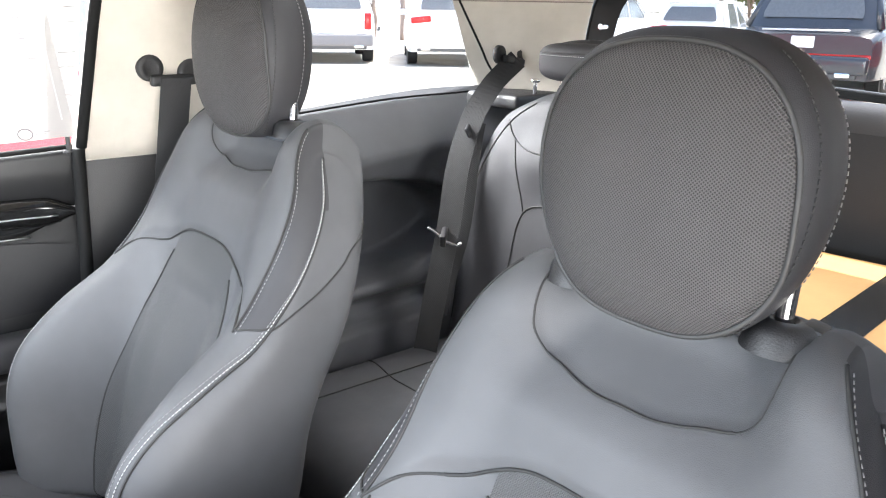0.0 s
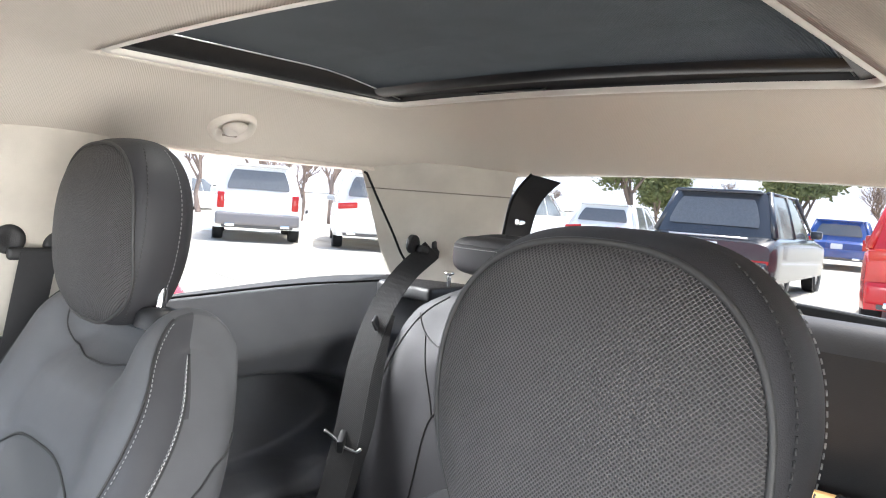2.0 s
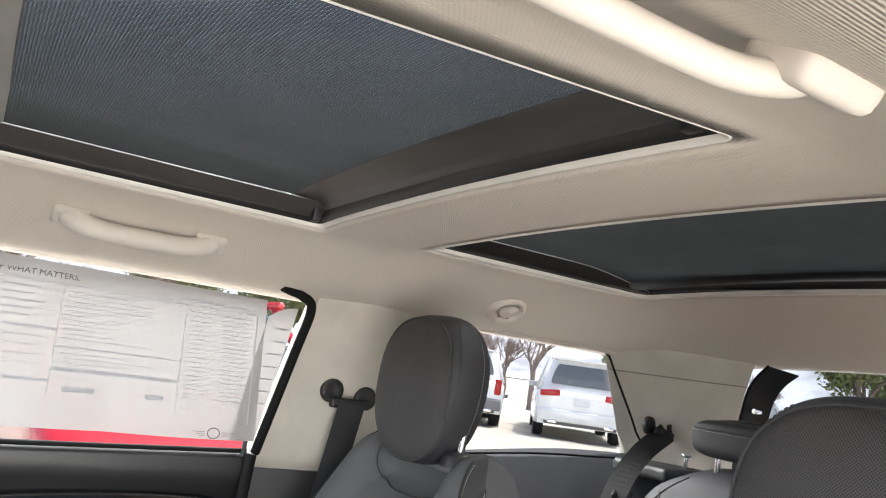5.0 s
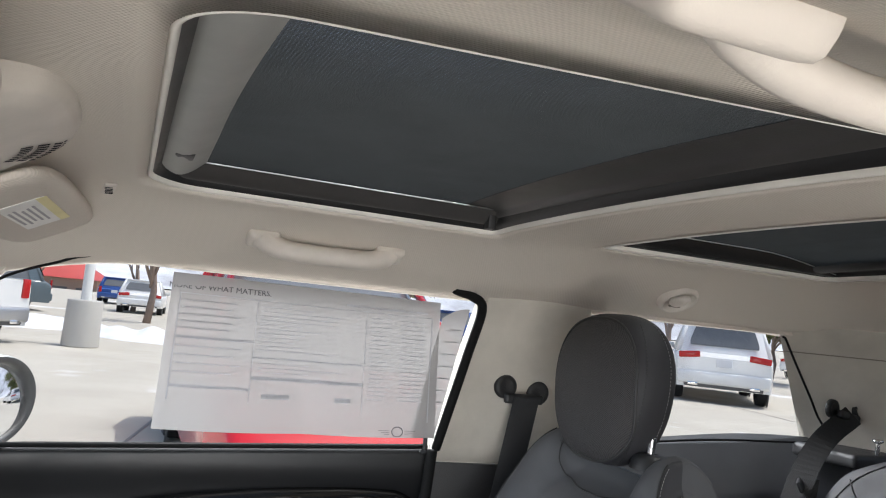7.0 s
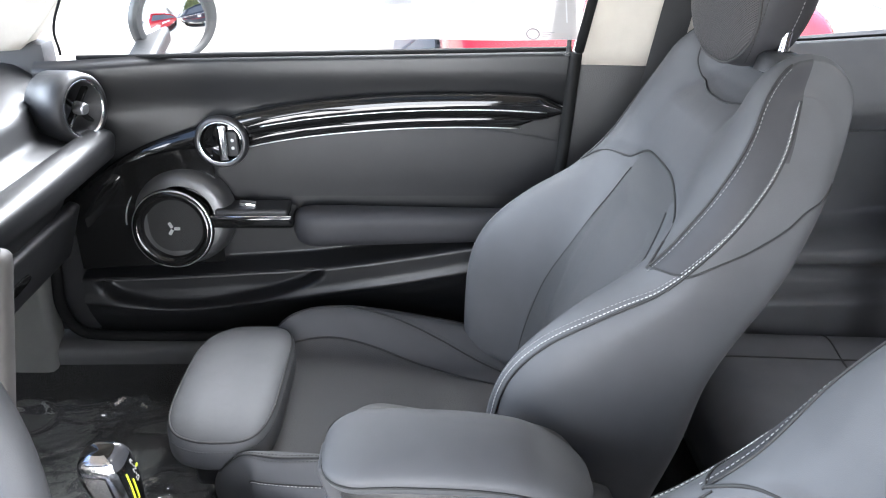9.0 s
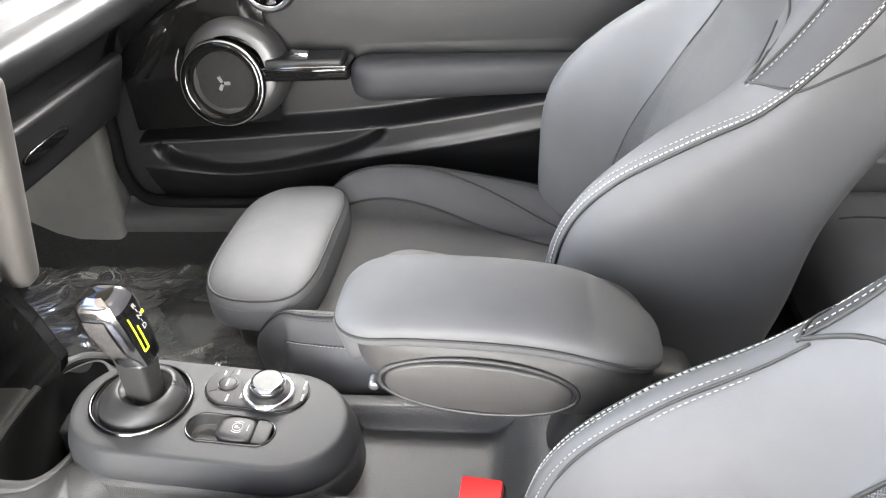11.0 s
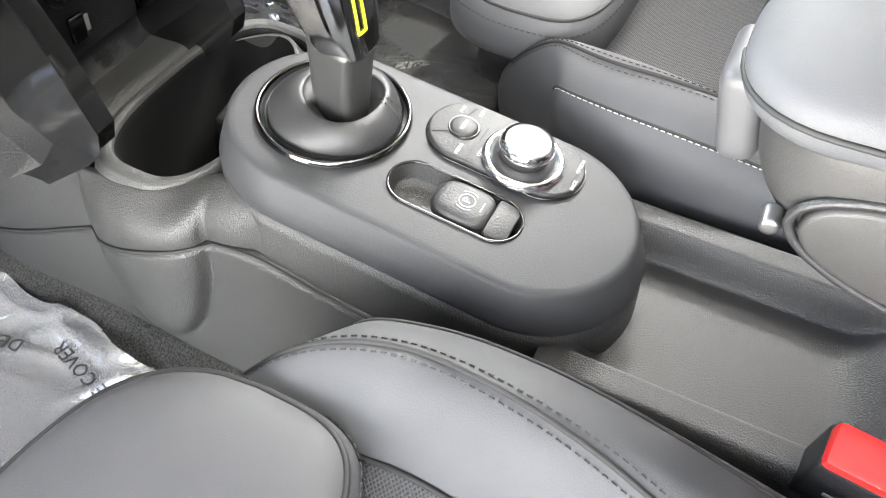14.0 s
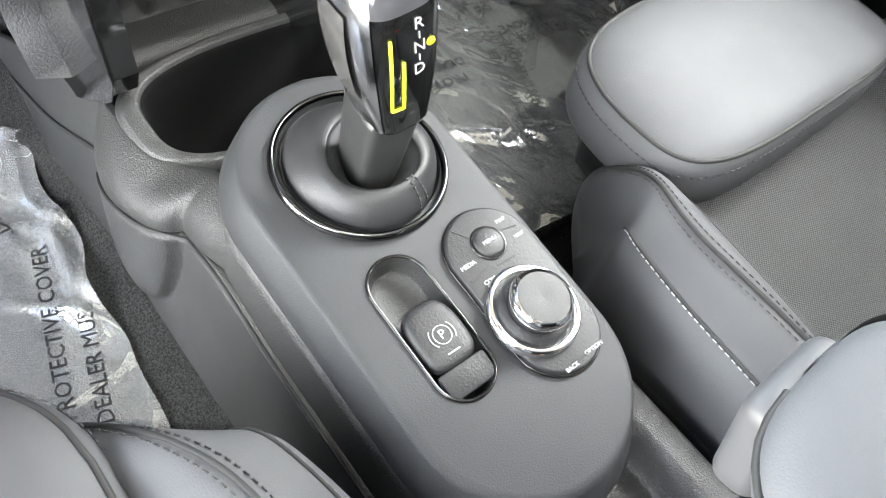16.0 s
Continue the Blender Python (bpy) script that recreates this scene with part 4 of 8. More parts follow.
def build_seat(at, label, neck_drop, head_lift, top_drop, double_seam):
    NECK_DROP[0], TOP_DROP[0] = neck_drop, top_drop
    seat = thing("front_seat", label, "car seat", "front seats", at=at)
    # backrest
    LAB = {"back_shell": "dark back of the seat", "centre_panel": "perforated centre panel"}
    pieces = split_surface(back_fn, 440, 250, back_region, True)
    backrest = obj("backrest", *pieces["shoulder_panel"], LEATHER, seat, "upper panel of smooth black leatherette")
    mats = {"centre_panel": MESH_BACK, "side_strip_right": LEATHER_DARK, "side_strip_left": LEATHER_DARK}
    for key, (v, f) in pieces.items():
        if key != "shoulder_panel":
            obj(key, v, f, mats.get(key, LEATHER), backrest, LAB.get(key, ""))
    for sgn in (1, -1):
        tube("seam", back_line([(sgn * centre_w(v), v) for v in (0.03, 0.15, 0.3, 0.45, 0.56, 0.66, 0.70)]), 0.0014, SEAM, backrest, "", 6)
        tube("piping", edge_line(sgn, -0.010), 0.0017, SEAM, backrest, "", 6)
        dashes("stitching", edge_line(sgn, 0.016, 90, 0.0012), THREAD, backrest, 0.0042, 0.0026, 0.00075, "pale grey thread")
        dashes("stitching", edge_line(sgn, 0.042), THREAD_GREY, backrest, 0.0040, 0.0028, 0.00055, "grey second row of stitches")
        strip = [(sgn * strip_u(v), v) for v in (0.615, 0.66, 0.7, 0.75, 0.8, 0.85, 0.9, 0.94, 0.97, 0.99)]
        if double_seam:
            inner = [(sgn * curve1([(0.05, 0.72), (0.2, 0.755), (0.4, 0.77), (0.62, 0.79)], v), v) for v in (0.05, 0.12, 0.2, 0.28, 0.36, 0.44, 0.52, 0.58, 0.622)]
            tube("seam", back_line(inner), 0.0012, SEAM, backrest, "", 6)
            for du in (-0.018, 0.018):
                dashes("stitching", back_line([(u + sgn * du, v) for u, v in inner[:-1]], 0.0010), THREAD_GREY, backrest, 0.004, 0.003, 0.00055, "grey double stitching")
        tube("seam", back_line(strip), 0.0016, SEAM, backrest, "", 6)
        dashes("stitching", back_line([(u + sgn * 0.025, v) for u, v in strip], 0.0010), THREAD_GREY, backrest, 0.004, 0.003, 0.0006)
        tube("seam", back_line([(sgn * u, arch_v(u)) for u in (0.82, 0.87, 0.92, 0.965)]), 0.0013, SEAM, backrest, "", 6)
        joint = []
        for i in range(41):
            d = 0.64 - 1.50 * i / 40
            e = turn_of(d)
            joint.append(back_fn((e if sgn > 0 else 0.5 - e) % 1.0, side_v(d)) + Vector((sgn * 0.0006, 0, 0)))
        tube("seam", joint, 0.0014, SEAM, backrest, "", 6)
    tube("seam", back_line([(u, arch_v(abs(u))) for u in (-0.82, -0.77, -0.72, -0.66, -0.6, -0.5, -0.4, -0.25, -0.12, 0, 0.12, 0.25, 0.4, 0.5, 0.6, 0.66, 0.72, 0.77, 0.82)]), 0.0018, SEAM, backrest, "", 6)
    tube("seam", back_line([(u, neck_v(abs(u))) for u in (-0.66, -0.63, -0.59, -0.54, -0.45, -0.3, -0.15, 0, 0.15, 0.3, 0.45, 0.54, 0.59, 0.63, 0.66)]), 0.0013, SEAM, backrest, "", 6)
    # cushion
    pieces = split_surface(cushion_fn, 360, 180, cush_region, True)
    cushion = obj("cushion", *pieces["cushion_centre"], MESH_TOP, seat, "perforated black cushion centre")
    for key, (v, f) in pieces.items():
        if key != "cushion_centre":
            obj(key, v, f, LEATHER, cushion)
    for sgn in (1, -1):
        vs = [0.03 + 0.945 * i / 14 for i in range(15)]
        tube("seam", cush_line([(sgn * cush_mid(v), v) for v in vs], 0.0006, 6), 0.0019, SEAM, cushion, "", 6)
        tube("piping", cush_line([(sgn * (cush_crest(v) + 0.006), v) for v in vs], 0.0006, 6), 0.0016, SEAM, cushion, "", 6)
        for du in (-0.016, 0.028):
            dashes("stitching", cush_line([(sgn * (cush_crest(v) + du), v) for v in vs], 0.0006, 8), THREAD_DARK, cushion, 0.004, 0.003, 0.00055, "dark double stitching")
        dashes("stitching", cush_line([(sgn * (cush_side(v) + 0.004), v) for v in vs[:-1]], 0.0006, 8), THREAD, cushion, 0.0042, 0.0026, 0.0006, "pale grey thread")
        tube("piping", cush_line([(sgn * cush_side(v), v) for v in vs[:-1]], 0.0004, 6), 0.0013, SEAM, cushion, "", 6)

    # thigh support: a pad of its own
    def pad(a, v):
        th, ph = 2 * math.pi * a, math.pi * (v - 0.5)
        c, s, cp, sp = math.cos(th), math.sin(th), math.cos(ph), math.sin(ph)
        r = abs(cp) ** 0.36
        x = 0.158 * math.copysign(abs(c) ** 0.5, c) * r
        y = 0.080 * math.copysign(abs(s) ** 0.5, s) * r
        z = 0.036 * math.copysign(abs(sp) ** 0.62, sp)
        x *= 1 - 0.10 * smooth01(y, 0.0, 0.08)
        z += 0.010 * (1 - (x / 0.16) ** 2) * (1 if sp > 0 else 0) - 0.10 * max(0, y - 0.03)
        return Vector((x, 0.650 + y, 0.512 + z))
    support = surface("thigh_support", pad, 96, 40, LEATHER, seat, "padded extending thigh support", True)
    edge = [pad(i / 96, 0.66) + Vector((0, 0, 0.0002)) for i in range(96)]
    tube("piping", edge, 0.0019, SEAM, support, "", 6, True)
    dashes("stitching", [pad(i / 160, 0.56) + Vector((0.0008 * math.copysign(1, math.cos(2 * math.pi * i / 160)), 0.0008 * math.copysign(1, math.sin(2 * math.pi * i / 160)), 0)) for i in range(161)], THREAD_DARK, support, 0.004, 0.003, 0.0006)
    part("support_tray", box_bm((0.25, 0.12, 0.05), 0.02, 3, pose(0, 0.63, 0.455)), BLACK, seat, "black plastic tray under the thigh support")
    # base and side cover
    part("seat_base", box_bm((0.40, 0.42, 0.10), 0.03, 3, pose(0, 0.40, 0.36)), BLACK, seat, "black plastic seat base")
    for sgn in (1, -1):
        part("side_cover", box_bm((0.035, 0.40, 0.075), 0.015, 3, pose(sgn * 0.222, 0.36, 0.405, -4, 0, 0)), BLACK, seat, "black plastic side cover")
        part("runner", box_bm((0.03, 0.50, 0.03), 0.006, 2, pose(sgn * 0.17, 0.42, 0.30)), STEEL, seat, "steel floor runner")
    # headrest
    HR.z = 1.121 + head_lift
    pieces = split_surface(head_fn, 160, 90, head_region, True)
    head = obj("headrest", *pieces["cover"], LEATHER_DARK, seat, "dark leatherette headrest cover")
    obj("front_mesh", *pieces["front_mesh"], MESH, head, "perforated mesh front")
    tube("piping", head_edge(), 0.0022, PIPING, head, "", 8, True)

    def rib(x0, side):
        pts = []
        for i in range(41):
            v = 0.16 + 0.68 * i / 40
            a = x0
            p = head_fn(a, v)
            pts.append(p + Vector((side * 0.0009, 0.0, 0)))
        return pts
    for side, a1, a2 in ((1, 0.045, 0.965), (-1, 0.455, 0.535)):
        dashes("stitching", rib(a1, side), THREAD_DARK, head, 0.0045, 0.003, 0.0007)
        dashes("stitching", rib(a2, side), THREAD_GREY, head, 0.004, 0.003, 0.0006)
    tops = [back_fn(i / 160, 0.90 + 0.10 * j / 30) for i in range(160) for j in range(31)]
    for sgn in (1, -1):
        zs = max(p.z for p in tops if abs(p.x - sgn * 0.090) < 0.012 and abs(p.y - HR.y + 0.012) < 0.012)
        post = part("headrest_post", cyl_bm(0.0065, 0.0065, 0.040, 20, 0, pose(sgn * 0.090, HR.y - 0.012, zs + 0.020, 4, 0, 0)), CHROME, seat, "chrome headrest post")
        sock = lathe("post_socket", [(0.0075, 0.006), (0.011, 0.009), (0.020, 0.007), (0.0255, 0.001), (0.028, -0.014)], BLACK, seat, "black plastic post socket", pose(sgn * 0.090, HR.y - 0.012, zs + 0.003, 4, 0, 0), 28)
        if sgn < 0:
            part("lock_button", box_bm((0.016, 0.02, 0.009), 0.003, 2, pose(-0.108, HR.y - 0.022, zs + 0.006, 0, -10, 0)), BLACK, sock)
    return seat


passenger_seat = build_seat(pose(0.345, 0, 0), "black leatherette front seat with grey stitching, passenger side", -0.020, 0.012, 0.0, False)
driver_seat = build_seat(pose(-0.341, 0.02, -0.047), "black leatherette front seat with perforated mesh headrest, driver side", 0.022, 0.004, 0.018, True)
for o in driver_seat.children:
    if o.name.split(".")[0] in ("cushion", "thigh_support", "support_tray"):
        o.location.z += 0.060
    if o.name.split(".")[0] == "thigh_support":
        o.location.y -= 0.048


# ---- passenger door ----
door = thing("door_1", "black passenger door panel with gloss trim and round handle", "car door", kind="structure")


def door_surf(u, v):
    y = 1.00 - 0.895 * u
    top = sill_z(y)
    z = 0.315 + (top - 0.315) * v
    x = 0.700
    x -= 0.018 * smooth01(z, 0.86, 0.94)                       # padded shoulder
    x += 0.016 * smooth01(z, top - 0.018, top) ** 2            # rolls over at the sill
    x -= 0.052 * smooth01(y, 0.74, 0.99) * smooth01(z, 0.70, 0.86)   # swells towards the dash
    # a ledge, the lens-shaped map pocket under its lip, and a crease that runs up to the rear
    lip = pocket_lip(y)
    x -= 0.055 * (1 - smooth01(z, lip - 0.003, lip + 0.016))
    foot = lip - 0.062 * math.sqrt(max(0.0, 1 - ((y - 0.76) / 0.215) ** 2)) * (1 + 0.25 * (y - 0.76) / 0.215)
    x += 0.034 * smooth01(lip - 0.003 - z, 0.0, 0.004) * smooth01(z, foot - 0.008, foot + 0.004) * (1 - smooth01(abs(y - 0.76), 0.20, 0.215))
    crease = curve1([(0.10, 0.600), (0.28, 0.566), (0.45, 0.535), (0.64, 0.509), (0.80, 0.498), (0.92, 0.497), (1.0, 0.505)], y)
    x -= 0.006 * math.exp(-((z - crease) / 0.010) ** 2)
    x += 0.040 * smooth01(crease - z, 0.0, 0.10)
    x += 0.02 * smooth01(0.42 - z, 0, 0.08)
    return Vector((x, y, z))


def pocket_lip(y):
    """Height of the lip over the map pocket, which climbs as a ledge towards the rear."""
    return curve1([(0.08, 0.650), (0.28, 0.612), (0.54, 0.573), (0.72, 0.560), (0.93, 0.550), (1.05, 0.552)], y)


surface("panel", door_surf, 150, 200, PANEL, door, "black moulded door panel")


# insert of softer skin between the trim bands
def insert(u, v):
    y = 0.80 - 0.69 * u
    zt = 0.838 - 0.05 * (abs(y - 0.42) / 0.38) ** 2
    zb = 0.700
    z = zb + (zt - zb) * v
    return Vector((0.694 - 0.002 * math.sin(math.pi * v), y, z))


surface("insert", insert, 40, 14, DOORSKIN, door, "textured black door insert")


# gloss band from the dash to the rear, an ellipse arc
def band_mid(y):
    return curve1([(0.08, 0.865), (0.25, 0.874), (0.45, 0.868), (0.65, 0.842), (0.80, 0.795), (0.90, 0.745), (0.975, 0.68)], y)


def band(u, v):
    y = 0.098 + 0.87 * u
    h = 0.024 * (1 - 0.75 * smooth01(0.16 - y, 0, 0.06) + 0.55 * smooth01(y, 0.74, 0.95))
    z = band_mid(y) + h * (v * 2 - 1)
    return Vector((0.688 - 0.014 * math.sqrt(max(0, 1 - (2 * v - 1) ** 2)) - 0.035 * smooth01(y, 0.8, 0.97), y, z))


surface("gloss_band", band, 90, 16, GLOSS, door, "curved piano-black trim band")
tube("bright_strip", [band(0.05 + 0.58 * i / 40, 0.40) - Vector((0.0015, 0, 0)) for i in range(41)], 0.0014, SATIN, door, "thin bright strip", 6)
surface("gloss_lower", lambda u, v: Vector((0.6875 - 0.002 * math.sin(math.pi * v), 0.135 + 0.60 * u, band_mid(0.135 + 0.60 * u) - 0.018 - 0.021 * v * smooth01(u, 0.0, 0.12))), 50, 6, GLOSS, door, "piano-black field under the band")
tube("bright_strip", [Vector((0.6845, y, band_mid(y) - 0.0395)) for y in [0.185 + 0.52 * i / 30 for i in range(31)]], 0.0013, SATIN, door, "thin bright strip", 6)
arc = [Vector((0.672 - 0.02 * smooth01(i / 40), 0.735 + 0.165 * math.sin(1.57 * i / 40), 0.66 + 0.125 * math.cos(1.57 * i / 40))) for i in range(41)]
tube("bright_strip", arc, 0.0016, SATIN, door, "thin bright arc round the loudspeaker", 6)
lower_gloss = surface("gloss_field", lambda u, v: Vector((0.672 - 0.03 * u, 0.735 + 0.255 * u, 0.575 + (0.095 + 0.13 * math.sqrt(max(0, 1 - (u * 0.98) ** 2))) * v)), 24, 16, GLOSS, door, "piano-black field round the loudspeaker")

TO_DOOR = pose(0, 0, 0, 0, -90, 0)          # turned parts whose axis points into the cabin


def on_door(x, y, z, tilt=0, turn=0):
    return pose(x, y, z, 0, -90 + tilt, turn)


DARK_RING = simple("dark_ring", (0.10, 0.10, 0.105), 0.34, 0.85)
HM = on_door(0.672, 0.715, 0.812)
handle = lathe("handle_ring", [(0.030, -0.012), (0.044, -0.010), (0.0475, 0.0), (0.0455, 0.010), (0.041, 0.013), (0.0375, 0.011)], DARK_RING, door, "dark satin ring round the door handle", HM, 48)
lathe("handle_bead", [(0.0380, 0.0105), (0.0368, 0.0125), (0.0355, 0.0110)], CHROME, door, "thin chrome bead", HM, 48)
lathe("handle_cup", [(0.0358, 0.010), (0.034, -0.006), (0.02, -0.012), (0.0, -0.012)], GLOSS, door, "glossy black handle cup", HM, 40)
v, f = outline_prism([(0.0335 * math.cos(radians(a)), 0.0335 * math.sin(radians(a))) for a in range(98, 264, 6)] + [(0.006, -0.033), (0.008, 0.0), (0.006, 0.033)], 0.0, 0.004, 0.001, HM @ pose(0, 0, -0.002) @ pose(0, 0, 0, 0, 0, 180))
obj("handle_recess", v, f, GLOSS, door, "dark finger recess")
part("handle_lever", box_bm((0.012, 0.015, 0.064), 0.005, 4, pose(0.660, 0.711, 0.812, 0, 0, 10)), CHROME, door, "chrome door lever")
part("lock_switch", box_bm((0.008, 0.019, 0.046), 0.004, 3, pose(0.664, 0.694, 0.810)), BLACK, door, "black lock switch")
for k in range(2):
    lathe("lock_mark", [(0.0, 0.0006), (0.0028, 0.0004), (0.003, 0.0)], WHITE_PRINT, door, "", on_door(0.6598, 0.694, 0.817 - 0.014 * k), 14)

SPK = on_door(0.640, 0.810, 0.660, 8, 0)
speaker = lathe("speaker_ring", [(0.0515, 0.004), (0.0560, 0.016), (0.0620, 0.0205), (0.0690, 0.018), (0.0735, 0.008), (0.0745, -0.012), (0.070, -0.035)], GLOSS, door, "round glossy loudspeaker housing", SPK, 56)
lathe("speaker_rim", [(0.0695, 0.0172), (0.0708, 0.0172), (0.0718, 0.0145)], SATIN, door, "thin chrome rim", SPK, 56)
lathe("speaker_trim", [(0.060, 0.008), (0.072, 0.008), (0.082, 0.002), (0.0895, -0.012), (0.0915, -0.035)], simple("dark_satin", (0.10, 0.10, 0.102), 0.40, 0.7), door, "dark satin crescent round the loudspeaker", on_door(0.644, 0.795, 0.677, 8, 0), 56)
grille_mat = holed("speaker_grille", (0.03, 0.03, 0.03), 0.0028, 0.6, "YZ")
lathe("speaker_grille", [(0.0520, 0.004), (0.04, 0.0075), (0.02, 0.0095), (0.0, 0.010)], grille_mat, door, "fine black loudspeaker grille", SPK)
for k in range(3):
    part("speaker_mark", box_bm((0.0015, 0.011, 0.006), 0.0007, 1, SPK @ pose(0, 0, 0.0106) @ pose(0, 0, 0, 0, 0, 30 + 120 * k) @ pose(0.0075, 0, 0) @ pose(0, 0, 0, 0, 90, 90)), SATIN, door)


# pull cup bar with the window switch, then the padded armrest
def arm_fn(a, v):
    th = 2 * math.pi * a
    c, s = math.cos(th), math.sin(th)
    y = 0.60 - 0.49 * v
    cap = math.sqrt(max(0.0, 1 - max(0.0, (0.10 - v) / 0.10) ** 2))
    h = (0.037 - 0.010 * v) * (0.35 + 0.65 * cap)
    z = 0.655 - 0.003 * v + h * math.copysign(abs(s) ** 0.75, s)
    d = (0.068 - 0.020 * v) * (0.45 + 0.55 * cap)
    x = 0.692 - d * (0.5 + 0.5 * math.copysign(abs(c) ** 0.6, -c))
    return Vector((x, y, z))


surface("armrest", arm_fn, 40, 50, LEATHER_DARK, door, "padded black door armrest", True, True)
part("pull_bar", box_bm((0.06, 0.155, 0.026), 0.008, 3, pose(0.662, 0.672, 0.672)), GLOSS, door, "glossy black door pull")
part("pull_top", box_bm((0.052, 0.13, 0.014), 0.006, 3, pose(0.656, 0.668, 0.690, 0, 0, 0)), BLACK, door, "black top of the pull")
part("pull_edge", box_bm((0.003, 0.15, 0.003), 0.001, 1, pose(0.6305, 0.672, 0.684)), CHROME, door, "thin chrome edge")
part("window_switch", box_bm((0.016, 0.030, 0.010), 0.003, 2, pose(0.652, 0.677, 0.700, 8, 0, 0)), CHROME, door, "chrome window switch")
tube("pocket_lip", [Vector((0.6455, y, pocket_lip(y) - 0.001)) for y in [0.955 - 0.41 * i / 30 for i in range(31)]], 0.0022, simple("lip_satin", (0.06, 0.06, 0.06), 0.3), door, "thin satin lip of the map pocket", 6)
part("lock_pin", cyl_bm(0.0045, 0.0040, 0.032, 16, 0.0015, pose(0.678, 0.111, 0.978)), BLACK, door, "black lock pin")
lathe("pin_collar", [(0.0045, 0.004), (0.008, 0.003), (0.009, 0.0)], BLACK, door, "", pose(0.678, 0.111, 0.9645), 16)
tube("glass_seal", [Vector((0.682, 0.945 - 0.84 * i / 30, sill_z(0.945 - 0.84 * i / 30) - 0.002)) for i in range(31)], 0.0045, RUBBER, door, "black rubber glass seal", 6)


# ---- dashboard ----
dash = thing("dashboard", "dark grey dashboard with round air vents", "dashboard", kind="structure")


def dash_fn(u, v):
    """Profile of the dash drawn across the car: u from left to right, v down its face."""
    x = -0.69 + 1.38 * u
    p = [(1.42, 0.955), (1.18, 0.965), (1.03, 0.945), (0.965, 0.905), (0.955, 0.862), (0.915, 0.842), (0.905, 0.805), (0.945, 0.745), (0.968, 0.690), (0.985, 0.645), (1.03, 0.620), (1.25, 0.58)]
    k = v * (len(p) - 1)
    i = min(len(p) - 2, int(k))
    t = k - i
    y, z = p[i][0] + (p[i + 1][0] - p[i][0]) * t, p[i][1] + (p[i + 1][1] - p[i][1]) * t
    y += 0.05 * smooth01(abs(x), 0.50, 0.66) * (1 if z < 0.9 else 0.4)
    return Vector((x, y, z))


surface("dash_body", dash_fn, 50, 60, PANEL, dash, "dark soft-touch dashboard")
vent = lathe("air_vent", [(0.034, -0.06), (0.056, -0.055), (0.059, -0.01), (0.056, 0.008), (0.049, 0.013), (0.043, 0.008), (0.040, -0.02), (0.0, -0.03)], BLACK, dash, "round black air vent", pose(0.588, 0.915, 0.893, 90, 0, -18))
VM = pose(0.588, 0.915, 0.893, 90, 0, -18)
lathe("vent_rim", [(0.0425, 0.009), (0.044, 0.0125), (0.0465, 0.0115)], CHROME, dash, "thin chrome vent rim", VM)
for k in range(2):
    part("vent_blade", box_bm((0.080, 0.005, 0.012), 0.001, 1, VM @ pose(0, 0, -0.006, 0, 0, 45 + 90 * k)), GLOSS, dash, "black vent blade")
part("vent_knob", cyl_bm(0.012, 0.009, 0.018, 20, 0.003, VM @ pose(0, 0, 0.004)), SATIN, dash, "satin vent knob")
part("glovebox_lid", box_bm((0.40, 0.022, 0.105), 0.009, 3, pose(0.37, 0.962, 0.690, 20, 0, 0)), BLACK, dash, "black glovebox lid")
v, f = outline_prism(superell(0.055, 0.010, 40, 0.7), 0, 0.004, 0.0015, pose(0.34, 0.951, 0.688, 20, 0, 0) @ pose(0, 0, 0, 90, 0, 0))
obj("glovebox_handle", v, f, GLOSS, dash, "glossy black glovebox handle")
part("dash_pad", box_bm((0.52, 0.05, 0.055), 0.02, 3, pose(0.37, 0.905, 0.825, 12, 0, 0)), PANEL, dash, "padded dark dash roll")

# centre stack
stack = thing("centre_stack", "black centre stack with toggle switches and a charging port", "centre console")


def stack_fn(u, v):
    x = -0.105 + 0.21 * u
    z = 0.485 + 0.415 * v
    y = 0.932 - 0.040 * v + 0.02 * (abs(x) / 0.105) ** 3 - 0.040 * (1 - smooth01(z, 0.488, 0.512))
    return Vector((x, y, z))


surface("stack_face", stack_fn, 16, 20, BLACK, stack, "matt black lower stack face")
for s in (-1, 1):
    strut = [Vector(p) for p in ((0.826, 0.545), (0.832, 0.528), (0.848, 0.512), (0.925, 0.452), (0.985, 0.430), (0.985, 0.66), (0.868, 0.66), (0.842, 0.600))]
    axes = Matrix(((0, 0, -s, s * 0.066), (1, 0, 0, 0), (0, 1, 0, 0), (0, 0, 0, 1))) @ Matrix.Scale(-1, 4, (0, 0, 1))
    obj("stack_strut", *outline_prism([(p.x, p.y) for p in strut][::s], 0, 0.018, 0.003, axes), GLOSS, stack, "piano-black side strut", smooth=False)
    part("knee_pad", box_bm((0.036, 0.11, 0.25), 0.016, 4, pose(s * 0.112, 0.882, 0.752, 12, 0, 0)), plastic("warm_grey_pad", (0.085, 0.080, 0.076), 0.6, 300, 0.15), stack, "soft grey side pad")
part("toggle_bar", box_bm((0.17, 0.03, 0.05), 0.01, 3, pose(0, 0.900, 0.655, 14, 0, 0)), GLOSS, stack, "glossy toggle panel")
for k in range(5):
    part("toggle", cyl_bm(0.005, 0.007, 0.04, 14, 0.002, pose(-0.068 + 0.034 * k, 0.876, 0.650, 60, 0, 0)), CHROME if k != 2 else RED_PLASTIC, stack, "red start toggle" if k == 2 else "chrome toggle switch")
    part("toggle_guard", cyl_bm(0.002, 0.002, 0.05, 10, 0, pose(-0.085 + 0.034 * k, 0.868, 0.652, 10, 0, 0)), CHROME, stack, "chrome guard hoop")
